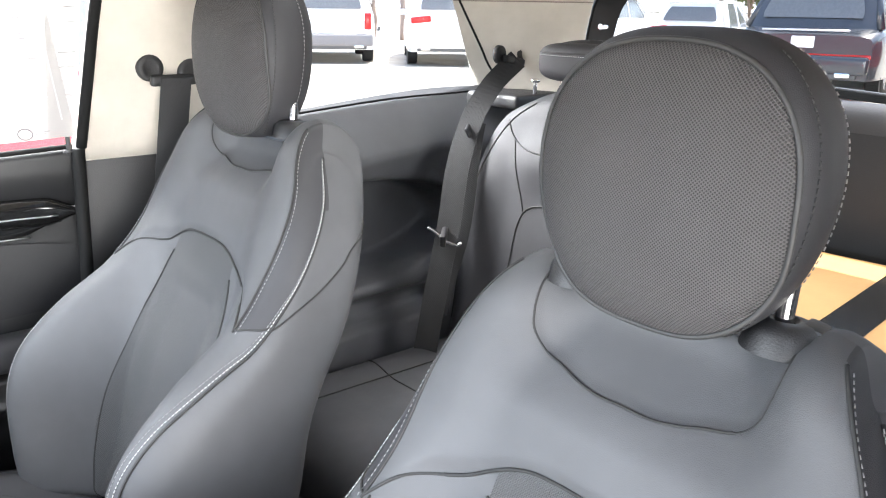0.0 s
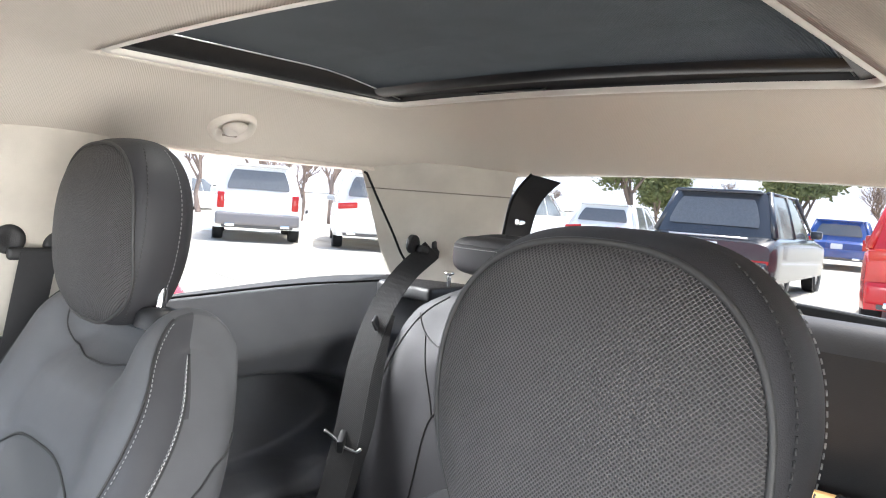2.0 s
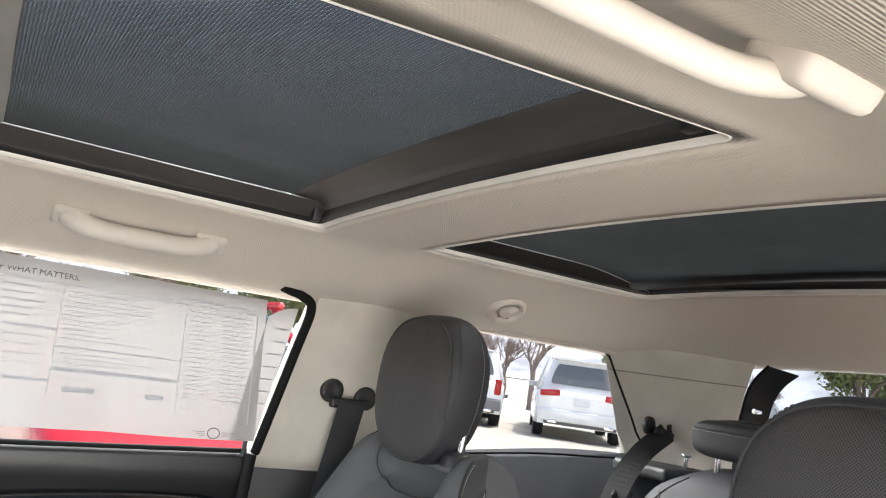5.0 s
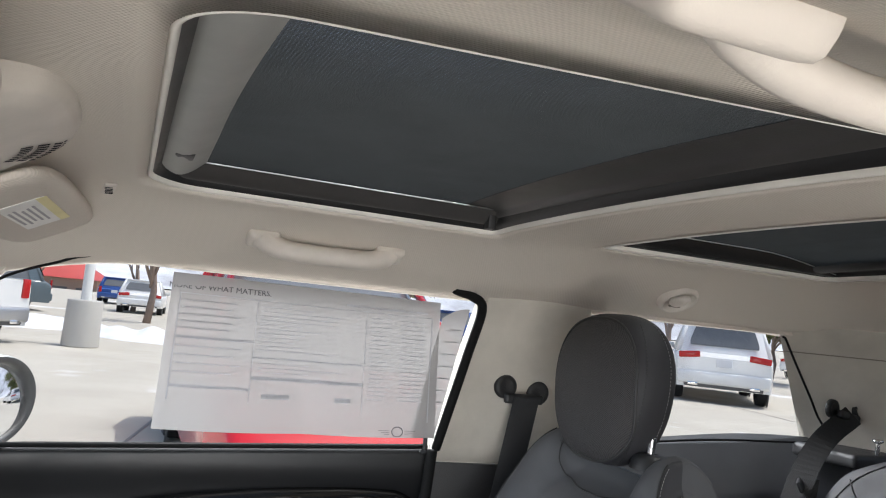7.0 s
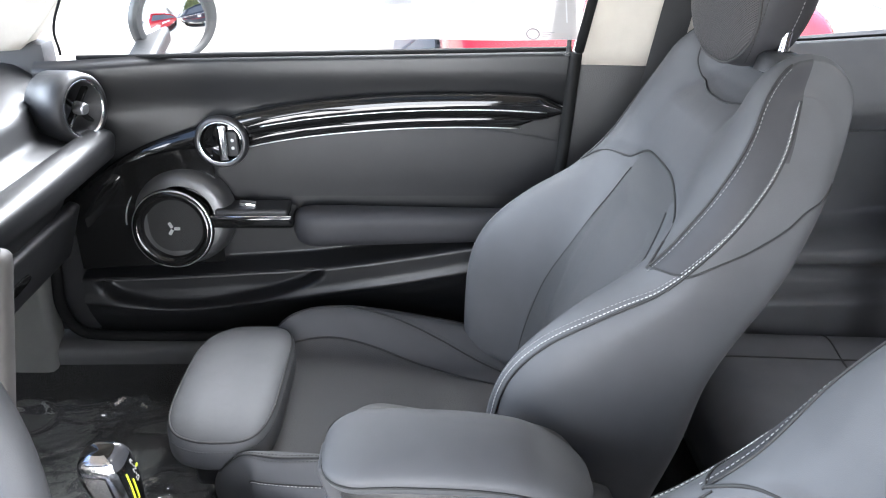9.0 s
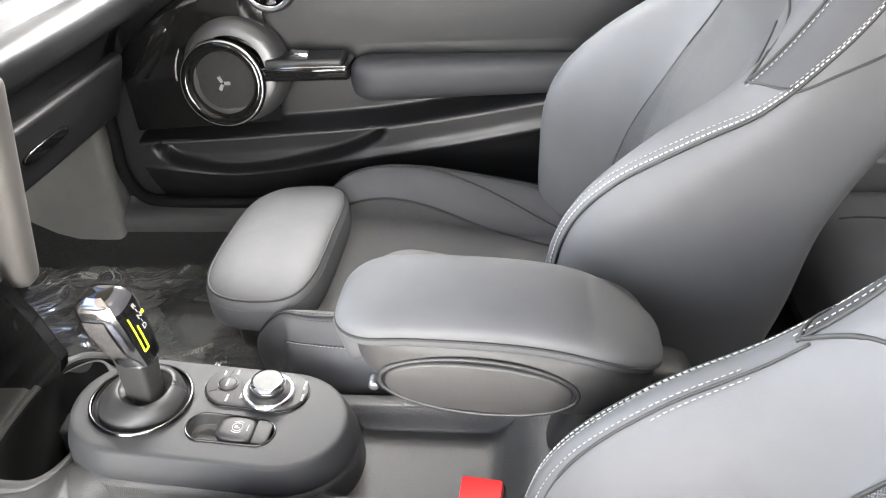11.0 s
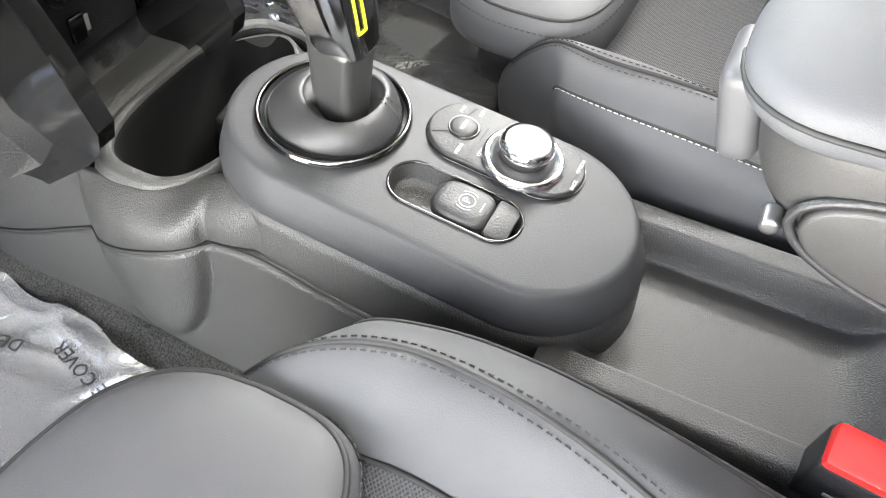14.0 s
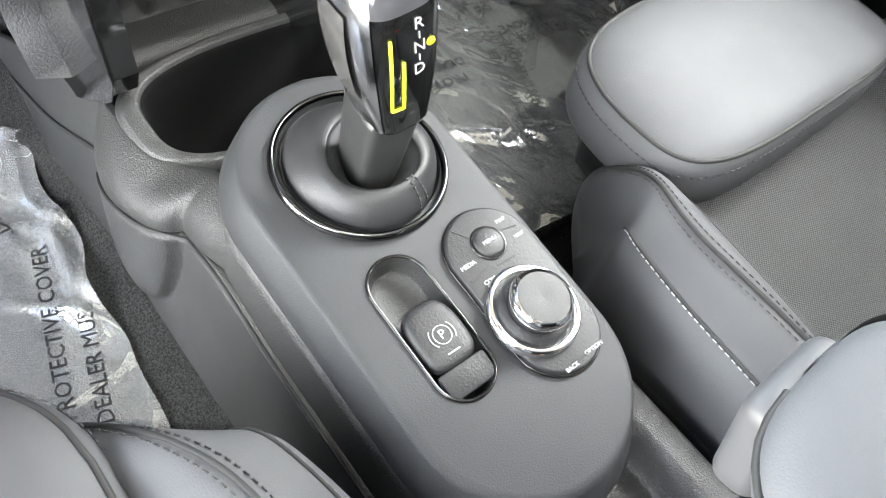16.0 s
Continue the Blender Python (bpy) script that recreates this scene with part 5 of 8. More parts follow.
DIAL = pose(0.064, 0.872, 0.735, 104, 0, 0)
lathe("climate_ring", [(0.0, 0.004), (0.0145, 0.004), (0.0150, 0.012), (0.0175, 0.013), (0.0190, 0.008), (0.0195, -0.012)], CHROME, stack, "chrome climate dial ring", DIAL, 40)
lathe("climate_face", [(0.0, 0.0055), (0.0143, 0.005)], GLOSS, stack, "black dial display", DIAL, 32)
words("64", 0.013, DIAL @ pose(0, 0, 0.0065, 0, 0, 180), RED_PLASTIC, stack)
part("port_panel", box_bm((0.11, 0.012, 0.085), 0.008, 3, pose(0.008, 0.9225, 0.565, 6, 0, 0)), BLACK, stack, "black socket panel")
part("charging_port", box_bm((0.014, 0.004, 0.022), 0.001, 1, pose(-0.002, 0.9165, 0.549, 6, 0, 0)), GLOSS, stack, "small charging port")
part("port_mark", box_bm((0.004, 0.001, 0.014), 0.0005, 1, pose(0.008, 0.9162, 0.549, 6, 0, 0)), WHITE_PRINT, stack)
lathe("power_socket", [(0.012, 0.0), (0.016, 0.004), (0.019, 0.002)], GLOSS, stack, "round power socket", pose(-0.004, 0.914, 0.589, 96, 0, 0), 28)


# ---- centre console ----
console = thing("centre_console", "matt black centre console with cup holder and storage tray", "centre console")


def deck_z(y):
    """Height of the console's deck."""
    return 0.531 + 0.110 * (y - 0.55)


DECK_C, DECK_H = (0.0, 0.624), (0.066, 0.140)


def deck_outline(grow=0.0, n=96):
    return stadium(DECK_C[0], DECK_C[1], DECK_H[0] + grow, DECK_H[1] + grow, n // 4)


def console_ring(verts, grow, dz):
    verts += [(x, y, deck_z(y) + dz) for x, y in deck_outline(grow)]


# flank below the deck
verts, faces = [], []
rings = [(0.032, -0.27), (0.028, -0.19), (0.021, -0.12), (0.014, -0.07), (0.0115, -0.036), (0.010, -0.0275), (0.006, -0.0262)]
for g, dz in rings:
    console_ring(verts, g, dz)
for r in range(len(rings) - 1):
    faces += [(r * 96 + i, r * 96 + (i + 1) % 96, (r + 1) * 96 + (i + 1) % 96, (r + 1) * 96 + i) for i in range(96)]
obj("flank", verts, faces, CONSOLE, console, "grained black console flank")
DECK = pose(0, 0.598, deck_z(0.598) + 0.004, math.degrees(math.atan(0.110)), 0, 0)   # the deck's plane
WELL = DECK @ pose(-0.0235, -0.003, 0)


def build_deck():
    """The deck plate: a rounded shoulder, and a flat top with an opening for the brake switch."""
    bm = bmesh.new()
    loops = []
    for g, dz in ((0.006, -0.0262), (0.0095, -0.0255), (0.0105, -0.022), (0.0070, -0.012), (0.0022, 0.0006), (0.0008, 0.0026), (-0.0012, 0.0037), (-0.0045, 0.004)):
        loops.append([bm.verts.new((x, y, deck_z(y) + dz)) for x, y in deck_outline(g)])
    for a, b in zip(loops, loops[1:]):
        for i in range(96):
            bm.faces.new((a[i], a[(i + 1) % 96], b[(i + 1) % 96], b[i]))
    hole = [bm.verts.new(WELL @ Vector((x, y, 0))) for x, y in stadium(0, 0, 0.0172, 0.0442, 12)]
    edges = [bm.edges.get((loops[-1][i], loops[-1][(i + 1) % 96])) for i in range(96)]
    edges += [bm.edges.new((hole[i], hole[(i + 1) % len(hole)])) for i in range(len(hole))]
    bmesh.ops.triangle_fill(bm, use_beauty=True, use_dissolve=False, edges=edges)
    return part("deck", bm, DECK_PLATE, console, "satin black deck plate")


build_deck()

# cup holder: an oblong well in front of the deck
def cup(a, v):
    th = 2 * math.pi * a
    c, s = math.cos(th), math.sin(th)
    prof = [(-0.022, 0.300), (-0.006, 0.330), (0.006, 0.360), (0.0125, 0.405), (0.0135, 0.455), (0.0125, 0.488), (0.0105, 0.500), (0.0065, 0.5055), (0.0015, 0.5045), (-0.001, 0.498), (-0.004, 0.455), (-0.010, 0.405), (-0.016, 0.397), (-0.030, 0.395), (-0.0415, 0.395)]
    k = v * (len(prof) - 1)
    i = min(len(prof) - 2, int(k))
    t = k - i
    g, z = prof[i][0] + (prof[i + 1][0] - prof[i][0]) * t, prof[i][1] + (prof[i + 1][1] - prof[i][1]) * t
    cheek = 0.0 if v > 7.0 / 14 else 0.005 + 0.012 * smooth01(z, 0.345, 0.43) * (1 - smooth01(z, 0.455, 0.50))
    x = 0.028 + (0.094 + g) * math.copysign(abs(c) ** 0.75, c) - cheek * max(0.0, -c)
    y = 0.822 + (0.0450 + g) * math.copysign(abs(s) ** 0.62, s)
    return Vector((x, y, z + 0.05 * (y - 0.83)))


cup_ob = surface("cup_holder", lambda a, v: cup(a, v * 8.5 / 14), 96, 44, CONSOLE, console, "deep oblong cup holder", True)
# same plastic as the outside; the well's shade is put into a near-black colour
surface("cup_liner", lambda a, v: cup(a, (8.5 + 5.5 * v) / 14), 96, 30, simple("cup_shade_black", (0.004, 0.004, 0.004), 0.6, 0, 0.15), cup_ob, "black rubber cup liner", True)
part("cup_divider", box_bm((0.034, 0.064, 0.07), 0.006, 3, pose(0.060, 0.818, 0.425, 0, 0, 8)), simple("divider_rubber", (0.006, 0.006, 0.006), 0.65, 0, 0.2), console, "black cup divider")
for k in range(4):
    part("cup_mat_rib", box_bm((0.045, 0.005, 0.002), 0.0006, 1, pose(0.006 + 0.004 * k, 0.800 + 0.011 * k, 0.4005, 0, 0, 24)), RUBBER, console, "rubber rib")
lathe("cup_mat", [(0.0, 0.0), (0.03, 0.001), (0.032, 0.0)], RUBBER, console, "round rubber cup mat", pose(-0.022, 0.820, 0.399), 28)

# block in front of the cup holder, under the centre stack
part("front_block", box_bm((0.200, 0.25, 0.19), 0.014, 4, pose(0.024, 1.000, 0.402, -3, 0, 0)), CONSOLE, console, "grained black shelf under the centre stack")


# lower skirts on both sides, under a stepped joint line that falls towards the front
def joint_z(y):
    return curve1([(0.40, 0.452), (0.55, 0.463), (0.66, 0.474), (0.715, 0.484), (0.78, 0.470), (0.82, 0.455), (0.86, 0.438), (0.965, 0.386), (1.08, 0.343), (1.15, 0.320)], y)


def cup_bulge(y, drop=0.0):
    """The cup holder's round belly in the console's side; drop runs to 1 where the belly ends below."""
    return 0.021 * math.sqrt(max(0.0, 1 - ((y - 0.812) / 0.056) ** 2 - drop ** 2))


def wall_out(y, s, drop=0.0):
    """How far the console's side stands out."""
    return 0.0840 + cup_bulge(y, drop) * (1 if s < 0 else 2.0) + 0.008 * smooth01(y, 0.86, 1.0)


def skirt(s):
    def f(u, v):
        y = 0.40 + 0.74 * u
        jz = joint_z(y)
        if v < 0.06:
            return Vector((s * (wall_out(y, s) - 0.030 * (1 - v / 0.06)), y, jz - 0.0015))
        k = (v - 0.06) / 0.94
        return Vector((s * (wall_out(y, s, k / 0.62) + 0.001 * smooth01(k, 0, 0.03) + 0.027 * k ** 1.5), y, jz - 0.002 - (jz - 0.285) * k))
    return surface("skirt", f, 220, 44, CONSOLE, console, "grained black lower skirt of the console")


def side_wall(s):
    """Upper side of the console: from the deck's corner round the cup holder to the strut's slanting edge."""
    def f(u, v):
        y = 0.690 + 0.450 * u
        top = curve1([(0.69, 0.516), (0.745, 0.522), (0.765, 0.513), (0.785, 0.503), (0.82, 0.500), (0.85, 0.498), (0.89, 0.490), (0.922, 0.474), (1.054, 0.402), (1.14, 0.352)], y)
        edge = curve1([(0.69, 0.0765), (0.72, 0.072), (0.745, 0.061), (0.765, 0.060), (0.785, 0.071), (0.81, 0.0805), (0.85, 0.0805), (0.90, 0.0815), (1.14, 0.0915)], y)
        if s > 0:
            edge += 0.040 * math.exp(-((y - 0.825) / 0.040) ** 2)
        k = min(1.0, v / 0.94)
        z = joint_z(y) + 0.0015 + (top - joint_z(y) - 0.0015) * k
        low = wall_out(y, s) - 0.0008 - 0.008 * (1 - smooth01(y, 0.69, 0.74))
        x = low + (edge - low) * k ** 3
        return Vector((s * (x - 0.004 * max(0.0, v - 0.94) / 0.06), y, z))
    return surface("side_wall", f, 180, 36, CONSOLE, console, "grained black upper side of the console")


for s in (-1, 1):
    skirt(s)
    side_wall(s)
    tube("joint_line", [(s * (wall_out(y, s) + 0.0003), y, joint_z(y)) for y in [0.41 + 0.70 * i / 60 for i in range(61)]], 0.0012, SEAM, console, "thin joint line", 5)


# storage tray behind the deck: a flat floor, upright walls, ledges and a ramp to the armrest's foot
def tray(u, v):
    x = -0.088 + 0.176 * u
    y = 0.515 - 0.33 * v
    ax = abs(x)
    wall = smooth01(ax, 0.052, 0.062)
    front = 1 - smooth01(v, 0.05, 0.11)
    ramp = smooth01(v, 0.52, 0.72)
    z = 0.466 + 0.027 * max(wall, front) + 0.045 * ramp * (1 - wall)
    z -= 0.020 * smooth01(ax, 0.076, 0.088) ** 2
    return Vector((x, y, z))


surface("tray", tray, 88, 80, CONSOLE, console, "open storage tray with a flat floor")
for s in (-1, 1):
    surface("tray_side", lambda u, v: Vector((s * (0.0885 + 0.010 * (1 - v)), 0.53 - 0.36 * u, 0.28 + 0.208 * v)), 10, 8, CONSOLE, console, "grained tray flank")

# shifter
shifter = thing("gear_selector", "chrome and gloss black gear selector with yellow markings", "gear selector")
BOOT = Vector((0.003, 0.697, deck_z(0.697) + 0.005))
BM = pose(*BOOT, 5, 0, 0)
lathe("ring", [(0.0485, 0.0), (0.0490, 0.0035), (0.0505, 0.0042), (0.0518, 0.003), (0.0525, 0.0)], simple("dark_chrome", (0.12, 0.12, 0.12), 0.12, 1.0), shifter, "thin dark chrome ring", BM, 64)
lathe("well", [(0.0465, 0.004), (0.044, -0.006), (0.036, -0.012)], BLACK, shifter, "black ring well", BM, 48)


def boot_fn(a, v):
    th = 2 * math.pi * a
    r = curve1([(0, 0.0455), (0.25, 0.043), (0.5, 0.0345), (0.68, 0.0270), (0.8, 0.0228), (1.0, 0.0150)], v)
    z = curve1([(0, -0.008), (0.25, 0.007), (0.5, 0.0165), (0.66, 0.0190), (0.80, 0.0160), (1.0, 0.004)], v)
    fold = 0.0016 * math.sin(3 * th + 5 * v) * math.sin(math.pi * v) + 0.0022 * math.exp(-((v - 0.78) / 0.05) ** 2)
    return BM @ Vector(((r + fold) * math.cos(th), (r + fold) * math.sin(th) - 0.009 * v, z))


surface("boot", boot_fn, 64, 36, leather("boot_leather", (0.017, 0.017, 0.018), (0.42, 0.54)), shifter, "black leatherette boot", True)
for da in (-0.012, 0.012):
    dashes("stitching", [boot_fn(0.80 + da, 0.04 + 0.8 * i / 30) + Vector((0, 0, 0.0006)) for i in range(31)], THREAD_DARK, shifter, 0.003, 0.002, 0.0006)
STEM = pose(0.002, 0.689, 0.572, 3, 2, -8)


def stem_fn(a, v):
    th = 2 * math.pi * a
    c, s = math.cos(th), math.sin(th)
    w, d = 0.0125 + 0.003 * v, 0.0145 + 0.003 * v
    return STEM @ Vector((w * math.copysign(abs(c) ** 0.34, c), d * math.copysign(abs(s) ** 0.34, s), -0.022 + 0.064 * v))


surface("stem", stem_fn, 40, 10, plastic("grey_stem", (0.022, 0.022, 0.022), 0.35), shifter, "dark grey stem", True, True)
KNOB = pose(0.005, 0.684, 0.611, 1, -10, -3)


def knob_fn(a, v):
    th = 2 * math.pi * a
    c, s = math.cos(th), math.sin(th)
    w = curve1([(0, 0.0165), (0.25, 0.0195), (0.6, 0.0215), (0.8, 0.0205), (0.93, 0.0145), (1.0, 0.001)], v)
    d = curve1([(0, 0.0185), (0.25, 0.0220), (0.6, 0.0245), (0.8, 0.0235), (0.93, 0.0165), (1.0, 0.001)], v)
    z = curve1([(0, 0.0), (0.5, 0.048), (0.8, 0.075), (0.93, 0.086), (1.0, 0.089)], v)
    return KNOB @ Vector((w * math.copysign(abs(c) ** 0.62, c), d * math.copysign(abs(s) ** 0.62, s) + 0.10 * z, z))


surface("knob", knob_fn, 96, 72, GLOSS, shifter, "gloss black knob", True, True)
CHEEK = simple("cheek_chrome", (0.74, 0.74, 0.75), 0.16, 1.0)
surface("chrome_cheek", lambda u, v: knob_fn(0.38 + 0.25 * u, 0.03 + 0.94 * v) + (knob_fn(0.38 + 0.25 * u, 0.03 + 0.94 * v) - KNOB @ Vector((0, 0.005, 0.05))).normalized() * 0.0016, 24, 24, CHEEK, shifter, "chrome side cheek")
surface("release_button", lambda u, v: knob_fn(0.445 + 0.09 * u, 0.22 + 0.55 * v) + (KNOB.to_3x3() @ Vector((-1, 0, 0))) * (0.0022 + 0.0012 * math.sin(math.pi * v)), 10, 16, simple("smoked_silver", (0.32, 0.31, 0.30), 0.25, 0.9), shifter, "smoked silver release button")
surface("top_button", lambda u, v: knob_fn(0.62 + 0.26 * u, 0.80 + 0.15 * v) + (KNOB.to_3x3() @ Vector((0, -0.5, 0.8))) * 0.0008, 16, 8, simple("smoked_glass", (0.05, 0.05, 0.055), 0.08), shifter, "shiny park button")


def knob_face(px, pz, d=0.0006):
    """A place on the knob's rear face: px across, pz up."""
    v = pz / 0.104
    w = (KNOB.inverted() @ knob_fn(0.0, v)).x
    c = math.copysign(min(0.98, (abs(px) / w) ** (1 / 0.62)), px)
    return KNOB.inverted() @ knob_fn(1 - math.acos(c) / (2 * math.pi), v) + Vector((0, -d, 0))


hook = [(-0.0105, 0.072), (-0.0105, 0.022), (-0.0045, 0.022), (-0.0045, 0.060)]
pts = []
for (ax, az), (bx, bz) in zip(hook, hook[1:]):
    pts += [KNOB @ knob_face(ax + (bx - ax) * k / 8, az + (bz - az) * k / 8) for k in range(8)]
tube("yellow_track", pts, 0.0009, YELLOW, shifter, "yellow shift track print", 6)
for ch, z in (("R", 0.076), ("I", 0.0685), ("N", 0.061), ("I", 0.0535), ("D", 0.046)):
    p = KNOB @ knob_face(0.004, z, 0.0006)
    words(ch, 0.0085 if ch != "I" else 0.0055, KNOB @ Matrix.Translation(knob_face(0.004, z, 0.0005)) @ pose(0, 0, 0, 84, 0, 0), WHITE_PRINT, shifter)
lathe("mode_mark", [(0.0, 0.0006), (0.0022, 0.0004), (0.0024, 0.0)], YELLOW, shifter, "yellow mode mark", KNOB @ Matrix.Translation(knob_face(0.0105, 0.060, 0.0004)) @ pose(0, 0, 0, 84, 0, 0), 14)

# rotary controller
ctrl = thing("rotary_controller", "round chrome-ringed media controller with shortcut keys", "control dial")
CM = DECK @ pose(0.029, -0.027, 0.0005)
v, f = outline_prism(stadium(0, 0, 0.0275, 0.055, 16), 0, 0.0045, 0.0018, DECK @ pose(0.034, -0.013, 0, 0, 0, 0))
obj("key_plate", v, f, BLACK, ctrl, "black key plate")
v, f = outline_prism(stadium(0, 0, 0.0288, 0.0563, 16), -0.002, 0.0012, 0.0006, DECK @ pose(0.034, -0.013, 0, 0, 0, 0))
obj("plate_rim", v, f, GLOSS, ctrl, "thin gloss rim")
lathe("dial_ring", [(0.0215, 0.004), (0.0225, 0.0075), (0.0255, 0.0085), (0.0275, 0.0065), (0.028, 0.003)], CHROME, ctrl, "chrome dial ring", CM, 56)
lathe("dial_skirt", [(0.0225, 0.0055), (0.020, 0.009), (0.0165, 0.0095)], BLACK, ctrl, "", CM, 48)
lathe("dial_body", [(0.0160, 0.008), (0.0165, 0.012), (0.0172, 0.015)], BLACK, ctrl, "ribbed black dial body", CM, 48)
lathe("dial_collar", [(0.0172, 0.014), (0.0182, 0.017), (0.0172, 0.0205), (0.0150, 0.0215)], CHROME, ctrl, "chrome dial collar", CM, 56)
lathe("dial_top", [(0.0150, 0.0212), (0.013, 0.0213), (0.0, 0.0207)], PANEL, ctrl, "matt black dial top", CM, 48)
MM = DECK @ pose(0.034, 0.0185, 0.0045)
lathe("menu_key", [(0.0095, 0.0), (0.0092, 0.0022), (0.0075, 0.003), (0.0, 0.003)], BLACK, ctrl, "round menu key", MM, 32)
lathe("menu_rim", [(0.0095, 0.0008), (0.0103, 0.0014), (0.0110, 0.0004)], GLOSS, ctrl, "", MM, 32)
for (x, y, a, t) in ((0.034, 0.0185, 0.0032, "MENU"), (0.0145, 0.0130, 0.0003, "MEDIA"), (0.0195, -0.0005, 0.0003, "COM"), (0.0500, 0.0265, 0.0003, "MAP"), (0.0535, 0.0135, 0.0003, "NAV"), (0.0440, -0.0625, 0.0003, "OPTION"), (0.0260, -0.0640, 0.0003, "BACK")):
    words(t, 0.0036, DECK @ pose(x, y, 0.0045 + a), WHITE_PRINT, ctrl)
for (x, y, r) in ((0.0235, 0.030, -55), (0.016, 0.0055, 8), (0.050, 0.0205, -12), (0.034, -0.0625, -6), (0.036, 0.0045, 0)):
    part("key_gap", box_bm((0.013, 0.0008, 0.0006), 0, 1, DECK @ pose(x, y, 0.0047, 0, 0, r)), SEAM, ctrl)

# parking brake switch
brake = thing("parking_brake_switch", "black rocker switch in a recessed oval well", "switch")
rim_o = stadium(0, 0, 0.0181, 0.0451, 16)
tube("rim", [WELL @ Vector((x, y, 0.0004)) for x, y in rim_o], 0.0011, GLOSS, brake, "thin glossy rim", 6, True)


def well_fn(u, v):
    o = stadium(0, 0, 0.0173, 0.0443, 12)
    x, y = o[int(round(u * 48)) % 48]
    prof = [(0, 0.0), (0.001, -0.006), (0.003, -0.0115), (0.007, -0.014), (0.0165, -0.0145)]
    q = v * 4
    i = min(3, int(q))
    g, d = prof[i][0] + (prof[i + 1][0] - prof[i][0]) * (q - i), prof[i][1] + (prof[i + 1][1] - prof[i][1]) * (q - i)
    k = 1 - g / 0.0173
    yc = math.copysign(0.027, y) if abs(y) > 0.027 else y
    return WELL @ Vector((x * k, yc + (y - yc) * k, d))


v, f = grid_data(well_fn, 48, 16)
obj("well", v, f, CONSOLE, brake, "dark recessed well")
part("well_floor", box_bm((0.006, 0.06, 0.002), 0, 1, WELL @ pose(0, 0, -0.0153)), CONSOLE, brake)


def rocker(a, v):
    th, ph = 2 * math.pi * a, math.pi * (v - 0.5)
    c, s, cp, sp = math.cos(th), math.sin(th), math.cos(ph), math.sin(ph)
    r = abs(cp) ** 0.4
    return WELL @ Vector((0.0155 * math.copysign(abs(c) ** 0.6, c) * r, -0.006 + 0.0195 * math.copysign(abs(s) ** (0.55 if s < 0 else 0.9), s) * r, -0.0020 + 0.0070 * math.copysign(abs(sp) ** 0.6, sp)))


surface("rocker", rocker, 48, 24, BLACK, brake, "black rocker key", True)
part("rocker_foot", box_bm((0.031, 0.016, 0.006), 0.003, 2, WELL @ pose(0, -0.0325, -0.001, 8, 0, 0)), BLACK, brake, "lower half of the rocker")
words("P", 0.0075, WELL @ pose(0, -0.008, 0.0052), WHITE_PRINT, brake)
tube("mark_ring", [WELL @ Vector((0.0052 * math.cos(2 * math.pi * i / 24), -0.008 + 0.0052 * math.sin(2 * math.pi * i / 24), 0.0052)) for i in range(24)], 0.0003, WHITE_PRINT, brake, "", 5, True)
for s in (-1, 1):
    tube("mark_arc", [WELL @ Vector((s * 0.0075 * math.cos(0.7 * (i / 8 - 0.5) * 2), -0.008 + 0.0075 * math.sin(0.7 * (i / 8 - 0.5) * 2), 0.0052)) for i in range(9)], 0.0003, WHITE_PRINT, brake, "", 5)
part("mark_bar", box_bm((0.008, 0.0007, 0.0004), 0, 1, WELL @ pose(0, -0.0185, 0.0050)), WHITE_PRINT, brake)

# ---- centre armrest ----


def armpad(a, v):
    """Top pad: a rounded bar that widens and falls away to the rear."""
    th = 2 * math.pi * a
    c, s = math.cos(th), math.sin(th)
    v = 0.5 - 0.5 * math.cos(math.pi * v)
    y = 0.466 - 0.285 * v
    cap = math.sqrt(max(0.0, 1 - max(0.0, (0.16 - v) / 0.16) ** 2)) * math.sqrt(max(0.0, 1 - max(0.0, (v - 0.72) / 0.28) ** 2))
    w = 0.0655 * cap ** 0.55
    top = (0.018 if s > 0 else 0.020) * cap
    z = curve1([(0, 0.690), (0.3, 0.692), (0.7, 0.680), (1.0, 0.645)], v)
    return Vector((0.004 + w * math.copysign(abs(c) ** 0.55, c) * (0.90 if c > 0 else 1.0), y, z + top * math.copysign(abs(s) ** 0.7, s) - (0.012 * max(0.0, c) ** 2 if s > 0 else 0)))


arm = surface("armrest", armpad, 64, 50, LEATHER, console, "smooth leatherette armrest pad", True, True)


def armbody(a, v):
    th = 2 * math.pi * a
    c, s = math.cos(th), math.sin(th)
    v = 0.5 - 0.5 * math.cos(math.pi * v)
    y = 0.450 - 0.262 * v
    cap = math.sqrt(max(0.0, 1 - max(0.0, (0.2 - v) / 0.2) ** 2)) * math.sqrt(max(0.0, 1 - max(0.0, (v - 0.75) / 0.25) ** 2))
    w = 0.0690 * cap ** 0.45
    z = curve1([(0, 0.672), (0.4, 0.650), (0.8, 0.634), (1.0, 0.632)], v)
    return Vector((0.008 + w * math.copysign(abs(c) ** 0.45, c), y, z + 0.043 * (0.1 + 0.9 * cap) * math.copysign(abs(s) ** 0.6, s)))


